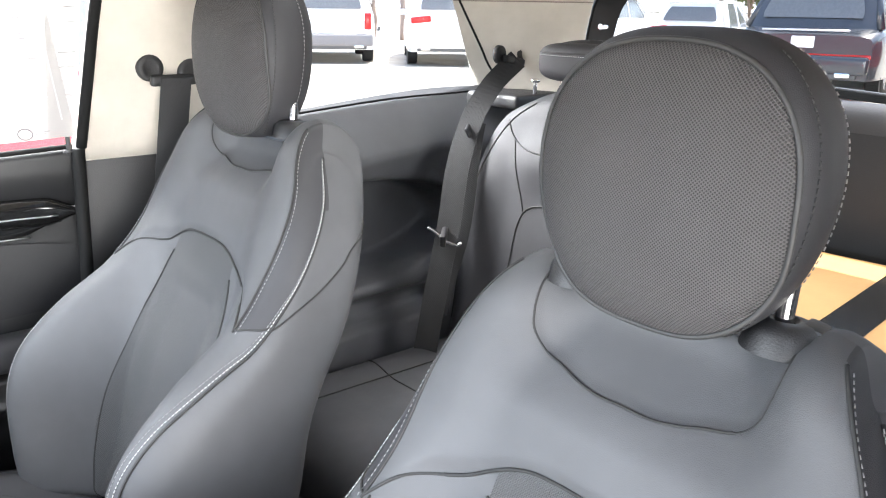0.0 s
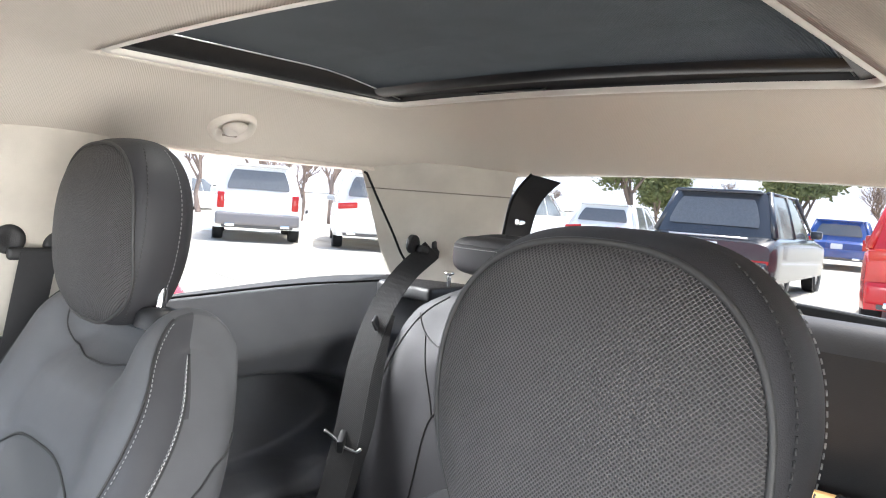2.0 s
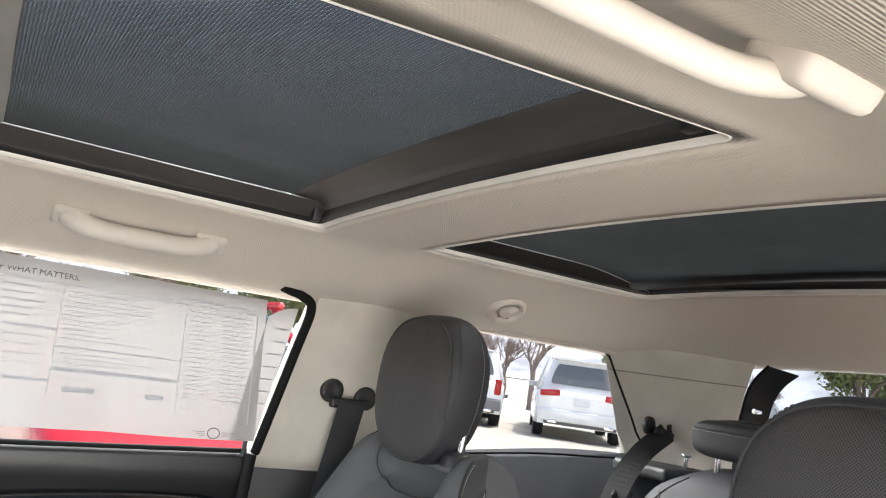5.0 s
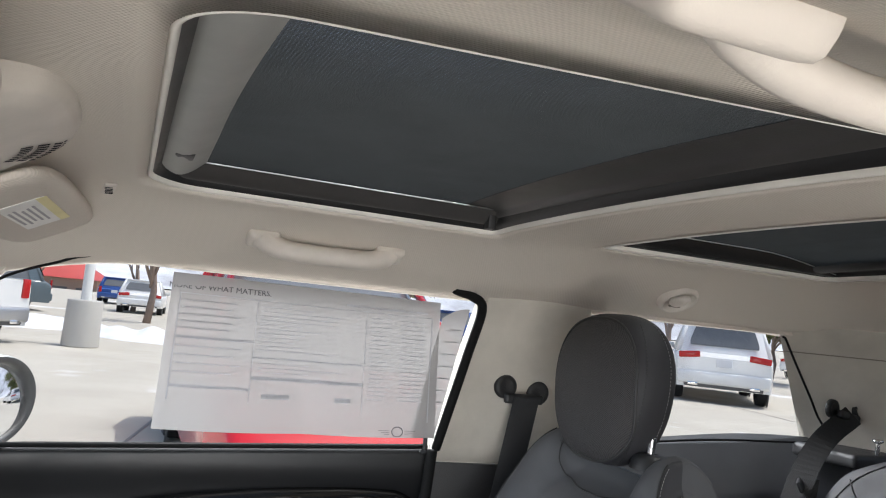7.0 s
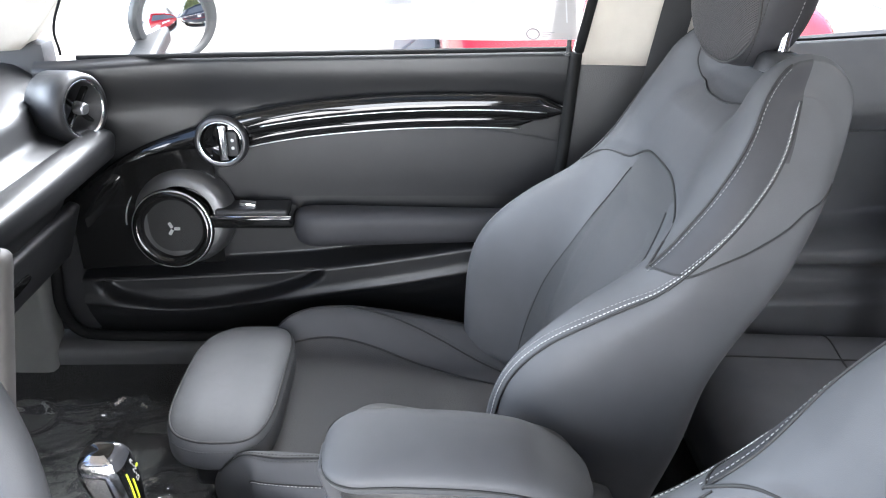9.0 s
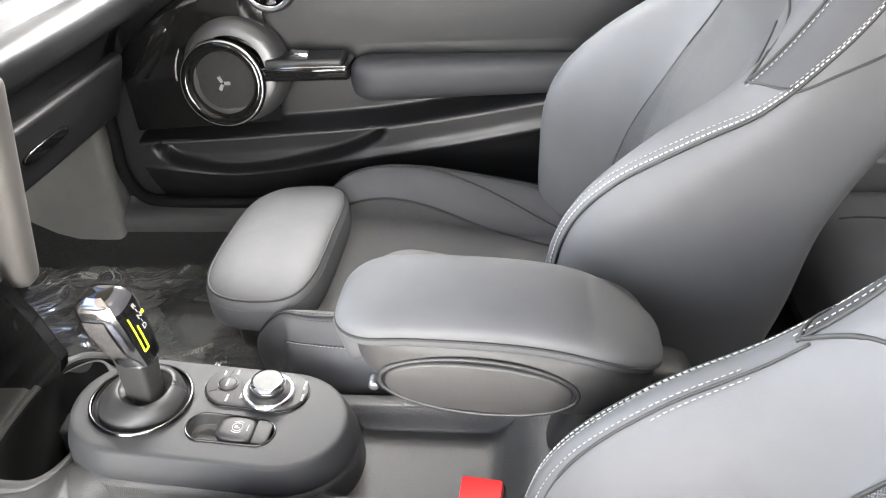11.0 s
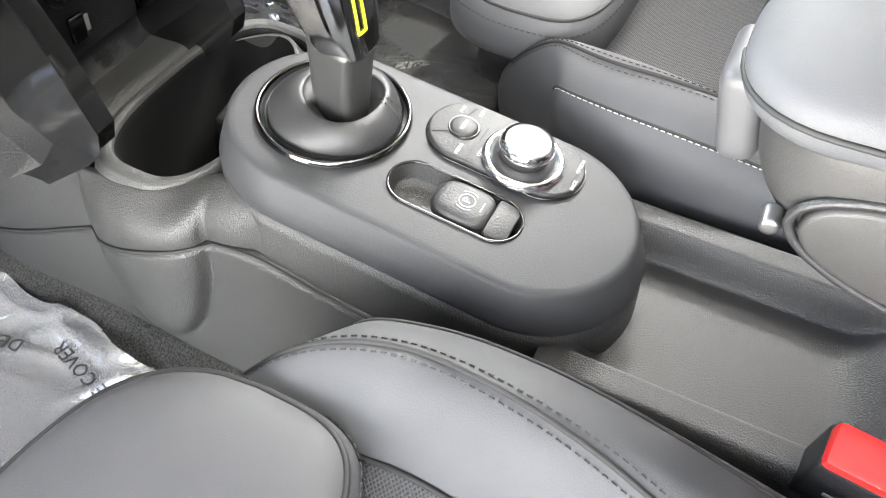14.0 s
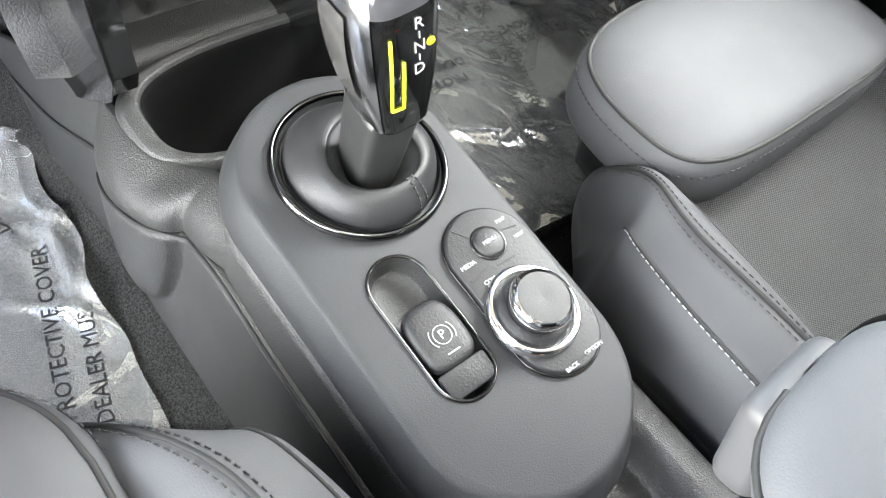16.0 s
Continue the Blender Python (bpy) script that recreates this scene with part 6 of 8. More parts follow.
SHELL = leather("armrest_shell", (0.026, 0.0255, 0.025), (0.46, 0.58))
surface("lower_body", armbody, 56, 40, SHELL, arm, "smooth black lower body", True, True)
AO = pose(-0.0608, 0.340, 0.640, 0, -90, 0) @ pose(0, 0, 0, 0, 0, -6)
ov, of = outline_prism(superell(0.0265, 0.080, 56, 0.88), -0.004, 0.0035, 0.003, AO)
obj("oval_cover", ov, of, SHELL, arm, "oval side cover")
tube("oval_groove", [AO @ Vector((0.0300 * math.cos(2 * math.pi * i / 56), 0.0845 * math.sin(2 * math.pi * i / 56), 0.0)) for i in range(56)], 0.0025, BLACK, arm, "groove round the cover", 6, True)
tube("pad_seam", [armpad(0.5, 0.02 + 0.9 * i / 30) + Vector((-0.0006, 0, 0)) for i in range(31)], 0.0014, SEAM, arm, "", 6)
part("hinge_pin", cyl_bm(0.0055, 0.0045, 0.012, 20, 0.002, pose(-0.0575, 0.430, 0.640, 0, -90, 0)), simple("dull_steel", (0.35, 0.35, 0.35), 0.35, 1.0), arm, "small steel hinge pin")
part("front_latch", box_bm((0.050, 0.020, 0.050), 0.0095, 6, pose(0.004, 0.458, 0.656, -14, 0, 0)), simple("grey_latch", (0.055, 0.055, 0.058), 0.5), arm, "grey front latch")
part("arm_hinge", box_bm((0.05, 0.10, 0.22), 0.02, 3, pose(0.01, 0.225, 0.52, 18, 0, 0)), BLACK, arm, "black hinge bracket")

# buckles
def buckle(m, label):
    t = thing("seat_belt_buckle", label, "belt buckle", "front belt buckles", at=m)
    part("housing", box_bm((0.034, 0.022, 0.062), 0.004, 3), BLACK, t, "black plastic housing")
    part("release_button", box_bm((0.032, 0.020, 0.014), 0.003, 2, pose(0, 0.001, 0.0315, -12, 0, 0)), RED_PLASTIC, t, "red release button")
    part("sleeve", box_bm((0.036, 0.020, 0.07), 0.004, 2, pose(0, -0.001, -0.058)), carpet_mat("fleece", (0.05, 0.05, 0.055)), t, "dark fleece sleeve")
    for k in range(3):
        part("print_bar", box_bm((0.014 - 0.003 * (k % 2), 0.0006, 0.0022), 0, 1, pose(-0.001, 0.0112, 0.006 - 0.005 * k)), WHITE_PRINT, t)
    return t


b1 = buckle(pose(-0.076, 0.339, 0.494, -8, 0, 84) @ Matrix.Scale(1.2, 4), "black belt buckle with red button beside the driver seat")
tagged(copy_thing(b1, pose(0.112, 0.306, 0.466, -8, 0, 84) @ Matrix.Scale(1.15, 4)), "black belt buckle with red button beside the passenger seat")
part_ob = part("seat_lever", box_bm((0.03, 0.09, 0.028), 0.010, 3, pose(0.583, 0.300, 0.470, 20, 0, 0)), BLACK)
tagged(part_ob, "black recliner lever on the passenger seat's side", "seat lever")


# ---- steering wheel ----
def steering_wheel():
    t = thing("steering_wheel", "black leather steering wheel with three spokes", "steering wheel")
    M = pose(-0.370, 0.680, 0.925, 66, 0, 0)
    tube("rim", [M @ Vector((0.182 * math.cos(2 * math.pi * i / 72), 0.182 * math.sin(2 * math.pi * i / 72), 0)) for i in range(72)], 0.0155, LEATHER, t, "leather wheel rim", 14, True)
    lathe("hub", [(0.0, 0.030), (0.045, 0.027), (0.066, 0.012), (0.072, -0.02), (0.04, -0.06)], BLACK, t, "black wheel hub", M, 40)
    for a in (0, 180, 270):
        part("spoke", box_bm((0.125, 0.045, 0.014), 0.005, 2, M @ pose(0, 0, 0, 0, 0, a) @ pose(0.115, 0, -0.002)), BLACK, t, "black wheel spoke")
    part("column", cyl_bm(0.05, 0.06, 0.24, 28, 0.01, M @ pose(0, 0, -0.155)), BLACK, t, "black steering column cover")
    return t


steering_wheel()


# ---- rear seat ----
def rear_seat(at, label):
    t = thing("rear_seat", label, "car seat", "rear seats", at=at)

    def rb(a, v):
        th = 2 * math.pi * a
        c, s = math.cos(th), math.sin(th)
        u = math.copysign(abs(c) ** 0.5, c)
        w = curve1([(0, 0.24), (0.5, 0.245), (0.8, 0.232), (0.93, 0.195), (1.0, 0.13)], v)
        zt = 1.052 - 0.03 * abs(u) ** 3
        z = 0.50 + (zt - 0.50) * v
        y0 = -0.625 - 0.20 * (z - 0.80)
        front = y0 + 0.028 * smooth01(abs(u), 0.5, 0.85) * (1 - smooth01(v, 0.6, 0.95)) + 0.016 * math.exp(-((v - 0.75) / 0.10) ** 2) * (1 - smooth01(abs(u), 0.3, 0.7))
        tau = math.sqrt(max(0.0, 1 - max(0.0, (v - 0.90) / 0.10) ** 2))
        mid = y0 - 0.05
        e = abs(s) ** 0.45 * tau
        return Vector((w * u, mid + (front - mid) * e if s > 0 else mid - 0.06 * e, z))

    # darker leatherette stands in for the shade behind the front seats
    back = surface("backrest", rb, 120, 70, LEATHER_DARK, t, "black leatherette rear backrest", True)

    def line(ctrl):
        return [rb(math.acos(max(-1, min(1, math.copysign(abs(p.x) ** 2, p.x)))) / (2 * math.pi), p.y) + Vector((0, 0.0008, 0)) for p in spline([(u, v, 0) for u, v in ctrl], 14)]
    tube("seam", line([(-0.80, 0.90), (-0.5, 0.80), (0, 0.775), (0.5, 0.80), (0.80, 0.90)]), 0.0016, SEAM, back, "", 6)
    tube("seam", line([(-0.42, 0.05), (-0.40, 0.35), (-0.34, 0.56), (0, 0.60), (0.34, 0.56), (0.40, 0.35), (0.42, 0.05)]), 0.0016, SEAM, back, "", 6)
    for s in (1, -1):
        tube("seam", line([(s * 0.34, 0.56), (s * 0.45, 0.68), (s * 0.60, 0.825)]), 0.0015, SEAM, back, "", 6)
        tube("seam", line([(s * 0.93, 0.10), (s * 0.93, 0.40), (s * 0.90, 0.66), (s * 0.78, 0.87), (s * 0.60, 0.955)]), 0.0015, SEAM, back, "", 6)

    def rc(a, v):
        th = 2 * math.pi * a
        c, s = math.cos(th), math.sin(th)
        u = math.copysign(abs(c) ** 0.5, c)
        y = -0.66 + 0.60 * v
        tau = math.sqrt(max(0.0, 1 - max(0.0, (v - 0.86) / 0.14) ** 2))
        top = 0.505 + 0.03 * v + 0.025 * smooth01(abs(u), 0.5, 0.9)
        e = abs(s) ** 0.4 * tau
        return Vector((0.235 * u, y, 0.44 + ((top - 0.44) if s > 0 else -0.08) * e))
    cush = surface("cushion", rc, 100, 50, LEATHER, t, "black leatherette rear cushion", True)
    for s in (1, -1):
        tube("seam", [rc(math.acos(s * 0.36) / (2 * math.pi), 0.05 + 0.85 * i / 20) + Vector((0, 0, 0.0008)) for i in range(21)], 0.0016, SEAM, cush, "", 6)
    tube("seam", [rc(0.10 + 0.30 * i / 20, 0.55) + Vector((0, 0, 0.0008)) for i in range(21)], 0.0016, SEAM, cush, "", 6)

    def rh(a, v):
        th, ph = 2 * math.pi * a, math.pi * (v - 0.5)
        c, s, cp, sp = math.cos(th), math.sin(th), math.cos(ph), math.sin(ph)
        r = abs(cp) ** 0.45
        return Vector((0.105 * math.copysign(abs(c) ** 0.55, c) * r, -0.695 + 0.042 * math.copysign(abs(s) ** 0.6, s) * r, 1.103 + 0.036 * math.copysign(abs(sp) ** 0.6, sp) + 0.006 * (1 if s < 0 else 0) * abs(s)))
    hr = surface("headrest", rh, 80, 40, LEATHER_DARK, t, "low black leatherette headrest", True)
    tube("piping", [rh(i / 80, 0.60) for i in range(80)], 0.0014, SEAM, hr, "", 6, True)
    dashes("stitching", [rh(i / 80, 0.56) + Vector((0, 0.0006, 0)) for i in range(41)], THREAD, hr, 0.004, 0.003, 0.0006)
    for s in (1, -1):
        part("headrest_post", cyl_bm(0.006, 0.006, 0.06, 16, 0, pose(s * 0.06, -0.70, 1.055)), CHROME, t, "chrome headrest post")
    return t


rear_r = rear_seat(pose(0.262, 0, 0), "black leatherette rear seat with low headrest, upright")

# rear shelf edge, seat top latch, tailgate
sh = part("parcel_shelf_ledge", box_bm((0.16, 0.22, 0.03), 0.010, 3, pose(0.555, -0.845, 1.005, 0, 0, 0)), BLACK)
tagged(sh, "black ledge beside the rear seat back", "side trim", kind="structure")
pinr = part("seat_release_pin", cyl_bm(0.0045, 0.0045, 0.03, 16, 0.001, pose(0.447, -0.76, 1.042)), CHROME)
tagged(pinr, "chrome seat release pin on the side ledge", "release pin")
lathe("pin_cap", [(0.0, 0.016), (0.010, 0.014), (0.011, 0.010), (0.0045, 0.006)], CHROME, pinr, "", pose(0.447, -0.76, 1.043), 20)


def tailgate():
    t = thing("tailgate_inner", "black tailgate inner trim below the rear window", "tailgate", kind="structure")
    surface("upper_trim", lambda u, v: Vector((-0.60 + 1.2 * u, -0.985 + 0.06 * v - 0.05 * math.sin(math.pi * u), 1.045 - 0.055 * v + 0.012 * math.sin(math.pi * v))), 40, 8, plastic("tailgate_trim", (0.018, 0.018, 0.019), 0.40, 300, 0.3), t, "grained dark grey upper trim")
    surface("lower_trim", lambda u, v: Vector((-0.60 + 1.2 * u, -0.945 - 0.06 * v, 1.00 - 0.55 * v)), 12, 12, BLACK, t, "black lower trim")
    part("window_base", box_bm((1.16, 0.05, 0.03), 0.01, 2, pose(0, -1.045, 1.015)), BLACK, t, "black window base")
    # upright frame at the window's side with a gas strut ball
    for s in (1, -1):
        edge = spline([(0.436, -0.893, 1.010), (0.424, -0.888, 1.10), (0.400, -0.876, 1.19), (0.374, -0.868, 1.232), (0.340, -0.862, 1.262)], 8)
        side = lambda u, v: Vector((s * (edge[round(u * (len(edge) - 1))][0] - (0.030 + 0.012 * u) * v), edge[round(u * (len(edge) - 1))][1] - 0.045 * v - 0.006 * math.sin(math.pi * v), edge[round(u * (len(edge) - 1))][2] - 0.012 * u * v))
        surface("hinge_frame", side, len(edge) - 1, 8, BLACK, t, "black tailgate frame")
        tube("frame_edge", [side(i / (len(edge) - 1), 0.0) for i in range(len(edge))], 0.003, RUBBER, t, "thin black seal", 8)
        part("strut_ball", cyl_bm(0.007, 0.005, 0.022, 16, 0.002, pose(s * 0.376, -0.886, 1.165, 90, 0, 0)), STEEL, t, "steel strut ball")
    # wiper outside
    part("wiper_arm", box_bm((0.42, 0.016, 0.010), 0.003, 2, pose(-0.17, -1.085, 1.052, 0, -3, 3)), BLACK, t, "black rear wiper arm")
    part("wiper_blade", box_bm((0.36, 0.010, 0.016), 0.002, 1, pose(-0.22, -1.072, 1.045, 0, -3, 2)), RUBBER, t, "black wiper blade")
    return t


tailgate()
# body below the rear glass and rear quarters, outside
ob = part("rear_body", box_bm((1.40, 0.06, 0.75), 0.02, 2, pose(0, -1.13, 0.63)), simple("white_body", (0.75, 0.75, 0.74), 0.25))
tagged(ob, "white painted rear body of the car", "car body", kind="structure")
for s in (1, -1):
    ob = part("rear_side_body", box_bm((0.05, 1.25, 0.62), 0.02, 2, pose(s * 0.790, -0.52, 0.63)), simple("white_body_side", (0.75, 0.75, 0.74), 0.25))
    tagged(ob, "white painted rear side of the car", "car body", kind="structure")
ob = part("door_skin_outer", box_bm((0.04, 1.05, 0.61), 0.02, 2, pose(0.765, 0.58, 0.615)), simple("white_door", (0.75, 0.75, 0.74), 0.25))
tagged(ob, "white painted outer skin of the passenger door", "car body", kind="structure")
ob = part("underbody", box_bm((1.5, 2.9, 0.03), 0, 1, pose(0, 0.2, 0.235)), BLACK)
tagged(ob, "black underbody closing the floor", "car body", kind="structure")
ob = part("bonnet", box_bm((1.5, 0.9, 0.06), 0.02, 2, pose(0, 1.95, 0.93, -3, 0, 0)), simple("white_bonnet", (0.75, 0.75, 0.74), 0.25))
tagged(ob, "white painted bonnet ahead of the windscreen", "car body", kind="structure")

# cardboard box behind the driver seat
def cardboard():
    m = Nodes("cardboard", 0.8, 0, 0.2)
    c = (0.50, 0.30, 0.13)
    m.color(m.ramp(m.noise(6, 5), [(0.3, shade2(c, 0.88)), (0.7, shade2(c, 1.08))]))
    m.bump(m.noise(4, 3, 0.6, (1, 40, 1)), 0.15, 0.003)
    t = thing("cardboard_box", "large brown cardboard box taped shut on the folded rear seat", "cardboard box", at=pose(-0.30, -0.66, 0.645, 0, 0, 2))
    part("box_body", box_bm((0.46, 0.44, 0.30), 0.004, 2), m.mat, t, "brown corrugated cardboard")
    for s in (-1, 1):
        part("flap", box_bm((0.228, 0.436, 0.004), 0.0015, 1, pose(s * 0.1155, 0, 0.1525, 0, s * 0.6, 0)), m.mat, t, "folded top flap")
    part("tape", box_bm((0.06, 0.442, 0.0006), 0, 1, pose(0, 0, 0.1562)), clear("packing_tape", (0.95, 0.90, 0.8), 0.08, 0.15), t, "clear packing tape")
    return t


cardboard()
fl = part("folded_rear_seat", box_bm((0.47, 0.62, 0.10), 0.03, 3, pose(-0.26, -0.62, 0.47)), LEATHER)
tagged(fl, "black rear seat back folded flat under the box", "car seat", "rear seats")

# ---- belts ----
def ribbon(name, pts, widths, mat, parent, thick=0.0022, label=""):
    """A flat band along pts; widths gives the across vector at each point."""
    pts = [Vector(p) for p in pts]
    verts, faces = [], []
    n = len(pts)
    for i, p in enumerate(pts):
        w = Vector(widths[i])
        t = (pts[min(n - 1, i + 1)] - pts[max(0, i - 1)]).normalized()
        nrm = t.cross(w).normalized() * thick
        verts += [p - w - nrm, p + w - nrm, p + w + nrm, p - w + nrm]
    for i in range(n - 1):
        for j in range(4):
            faces.append((i * 4 + j, i * 4 + (j + 1) % 4, i * 4 + 4 + (j + 1) % 4, i * 4 + 4 + j))
    faces += [(3, 2, 1, 0), tuple((n - 1) * 4 + j for j in range(4))]
    return obj(name, verts, faces, mat, parent, label, smooth=False)


def pillar_belt(s, ring, low, label, lean):
    t = thing("seat_belt", label, "seat belt", "seat belts")
    ring, low = Vector(ring), Vector(low)
    # moulded slot: two round ears joined by a bridge
    for dy in (0.034, -0.034):
        lathe("slot_ear", [(0.0, 0.002), (0.012, 0.003), (0.019, 0.005), (0.0215, 0.002), (0.022, -0.006)], BLACK, t, "round black belt guide", Matrix.Translation(ring + Vector((0.004 * s, dy, 0.006 * (1 if dy > 0 else -0.4)))) @ pose(0, 0, 0, 0, -90 * s, 0), 24)
    part("guide_bar", box_bm((0.014, 0.078, 0.018), 0.006, 3, Matrix.Translation(ring + Vector((-0.004 * s, 0, -0.014)))), BLACK, t, "black belt guide bar")
    n = 16
    pts = [ring + Vector((-0.016 * s, 0, -0.010)) + (low - ring - Vector((-0.016 * s, 0, -0.010))) * (i / n) + Vector((0, 0, 0.01 * math.sin(math.pi * i / n))) for i in range(n + 1)]
    ribbon("webbing", pts, [Vector((0.004 * s, 0.024, lean * 0.02)) for _ in pts], BELT, t, 0.0009, "black woven webbing")
    return t


pillar_belt(1, (0.612, -0.045, 1.092), (0.618, 0.02, 0.60), "black seat belt hanging from the passenger side pillar", 0.0)
pillar_belt(-1, (-0.612, -0.045, 1.092), (-0.618, 0.02, 0.60), "black seat belt hanging from the driver side pillar", 0.0)


def rear_belt():
    t = thing("rear_seat_belt", "black rear seat belt with metal tongue across the side panel", "seat belt", "seat belts")
    R = Vector((0.552, -0.815, 1.098))
    for dx, dy in ((0.0, -0.022), (0.004, 0.052)):
        lathe("slot_ear", [(0.0, 0.0), (0.010, 0.001), (0.016, 0.004), (0.0195, 0.002), (0.020, -0.006)], BLACK, t, "round black belt guide", Matrix.Translation(R + Vector((dx, dy, 0.004))) @ pose(0, 0, 0, 0, -90, 8), 24)
    part("guide_bar", box_bm((0.016, 0.07, 0.016), 0.005, 3, Matrix.Translation(R + Vector((-0.002, 0.014, -0.010))) @ pose(0, 0, 0, 10, 0, 8)), BLACK, t, "black belt guide bar")
    ctrl = [(R.x - 0.012, R.y + 0.012, R.z - 0.006), (0.548, -0.735, 1.040), (0.517, -0.645, 0.975), (0.490, -0.580, 0.885), (0.466, -0.535, 0.765), (0.452, -0.490, 0.64), (0.440, -0.45, 0.51)]
    pts = spline(ctrl, 8)
    wid = []
    for i, p in enumerate(pts):
        k = i / (len(pts) - 1)
        wid.append(Vector((0.006, 0.016, 0.016)).lerp(Vector((0.018, 0.014, 0.002)), min(1.0, k / 0.36)).normalized() * 0.024)
    ribbon("webbing", pts, wid, BELT, t, 0.0009, "black woven webbing")
    low = [p + Vector((0.004, -0.020, 0.002)) + Vector((-0.010, -0.010, 0)) * math.sin(math.pi * min(1, i / 24)) for i, p in enumerate(pts[17:44])]
    ribbon("return_webbing", low, [Vector((0.020, 0.010, 0.002)).normalized() * 0.023 for _ in low], BELT, t, 0.0009, "second strand of webbing behind the tongue")
    part("tongue_stop", box_bm((0.056, 0.008, 0.022), 0.004, 3, pose(0.510, -0.630, 0.955, 24, 8, 130)), BLACK, t, "black plastic belt stop")
    tube("tongue", spline([(0.490, -0.500, 0.768), (0.478, -0.512, 0.758), (0.462, -0.524, 0.742), (0.446, -0.540, 0.733), (0.438, -0.548, 0.738)], 5), 0.0042, STEEL, t, "bent steel belt tongue", 8)
    part("tongue_grip", box_bm((0.046, 0.012, 0.026), 0.004, 2, pose(0.464, -0.522, 0.752, 0, 16, 130)), BLACK, t, "black tongue grip")
    return t


rear_belt()

# ---- on the headliner ----
def coat_hook():
    x, y = 0.497, -0.285
    M = Matrix.Translation((x, y, roof_z(x, y) - 0.004)) @ pose(0, 0, 0, 0, 180 + 34, 0)
    t = thing("coat_hook", "round cream coat hook on the headliner", "coat hook")
    lathe("bezel", [(0.0385, -0.004), (0.0375, 0.003), (0.0345, 0.0085), (0.0310, 0.0095), (0.0285, 0.0070), (0.0270, -0.002), (0.022, -0.006), (0.0, -0.007)], BEIGE, t, "round cream bezel", M, 48)

    def hook(a, v):
        th, ph = 2 * math.pi * a, math.pi * (v - 0.5)
        c, s, cp, sp = math.cos(th), math.sin(th), math.cos(ph), math.sin(ph)
        return M @ Vector((0.004 + 0.020 * c * abs(cp) ** 0.6, 0.019 * s * abs(cp) ** 0.6, 0.004 + 0.0075 * sp + 0.12 * max(0.0, c) * 0.05))
    surface("hook", hook, 32, 14, BEIGE, t, "folded cream hook", True)
    part("hook_gap", box_bm((0.003, 0.026, 0.004), 0.001, 1, M @ pose(-0.0145, 0, 0.0065)), SEAM_BEIGE, t, "shadow gap of the hook")
    return t


coat_hook()


def grab_handle(s, y0, y1, label, drop=1.0, r0=0.0105, gx=0.515):
    t = thing("grab_handle", label, "grab handle", "grab handles")
    def P(y, d):
        x = gx
        return Vector((s * (x - d * drop * 0.75), y, roof_z(x, y) - d * drop))
    ctrl = [P(y1, 0.000), P(y1 - 0.012, 0.020), P(y1 - 0.04, 0.034), P((y0 + y1) / 2, 0.036), P(y0 + 0.04, 0.034), P(y0 + 0.012, 0.020), P(y0, 0.0)]
    pts = spline(ctrl, 8)
    tube("grip", pts, lambda k: r0 + 0.004 * (abs(2 * k - 1) ** 3), BEIGE, t, "smooth cream grip", 14)
    for y in (y0, y1):
        part("foot", box_bm((0.034, 0.046, 0.018), 0.008, 3, Matrix.Translation(P(y, 0.004)) @ pose(0, 0, 0, 0, s * 32, 0)), BEIGE, t, "cream mounting foot")
    return t


grab_handle(1, 0.285, 0.475, "cream grab handle above the passenger door", 0.50, 0.0145, 0.478)
grab_handle(-1, 0.325, 0.530, "cream grab handle folded up above the driver door", 0.35, 0.0065, 0.496)


def visor(s, label):
    t = thing("sun_visor", label, "sun visor", "sun visors")
    M = pose(s * 0.315, 0.752, 1.284, -27, s * 2, -4 * s)

    def f(a, v):
        th, ph = 2 * math.pi * a, math.pi * (v - 0.5)
        c, sn, cp, sp = math.cos(th), math.sin(th), math.cos(ph), math.sin(ph)
        r = abs(cp) ** 0.25
        return M @ Vector((0.188 * math.copysign(abs(c) ** 0.62, c) * r, 0.054 * math.copysign(abs(sn) ** 0.4, sn) * r, 0.010 * math.copysign(abs(sp) ** 0.7, sp)))
    b = surface("visor_body", f, 64, 24, HEADLINER, t, "cream cloth visor", True)
    lab = part("warning_label", box_bm((0.16, 0.045, 0.0006), 0, 1, M @ pose(-0.03 * s, -0.006, -0.0105)), simple("label_white", (0.8, 0.79, 0.75), 0.6), t, "pale warning label")
    part("label_band", box_bm((0.16, 0.010, 0.0004), 0, 1, M @ pose(-0.03 * s, -0.025, -0.0109)), simple("label_yellow", (0.75, 0.68, 0.35), 0.6), t, "yellow heading band")
    for k in range(5):
        part("text_bar", box_bm((0.10 - 0.012 * (k % 3), 0.0025, 0.0004), 0, 1, M @ pose(-0.03 * s, -0.012 + 0.006 * k, -0.0110)), simple("print_grey", (0.35, 0.35, 0.35), 0.6), t)
    part("pivot", cyl_bm(0.011, 0.009, 0.05, 20, 0.004, M @ pose(s * 0.17, 0.03, 0.014, 0, 90, 0)), BEIGE, t, "cream visor pivot")
    return t


visor(1, "cream cloth sun visor folded up on the passenger side")
visor(-1, "cream cloth sun visor folded up on the driver side")


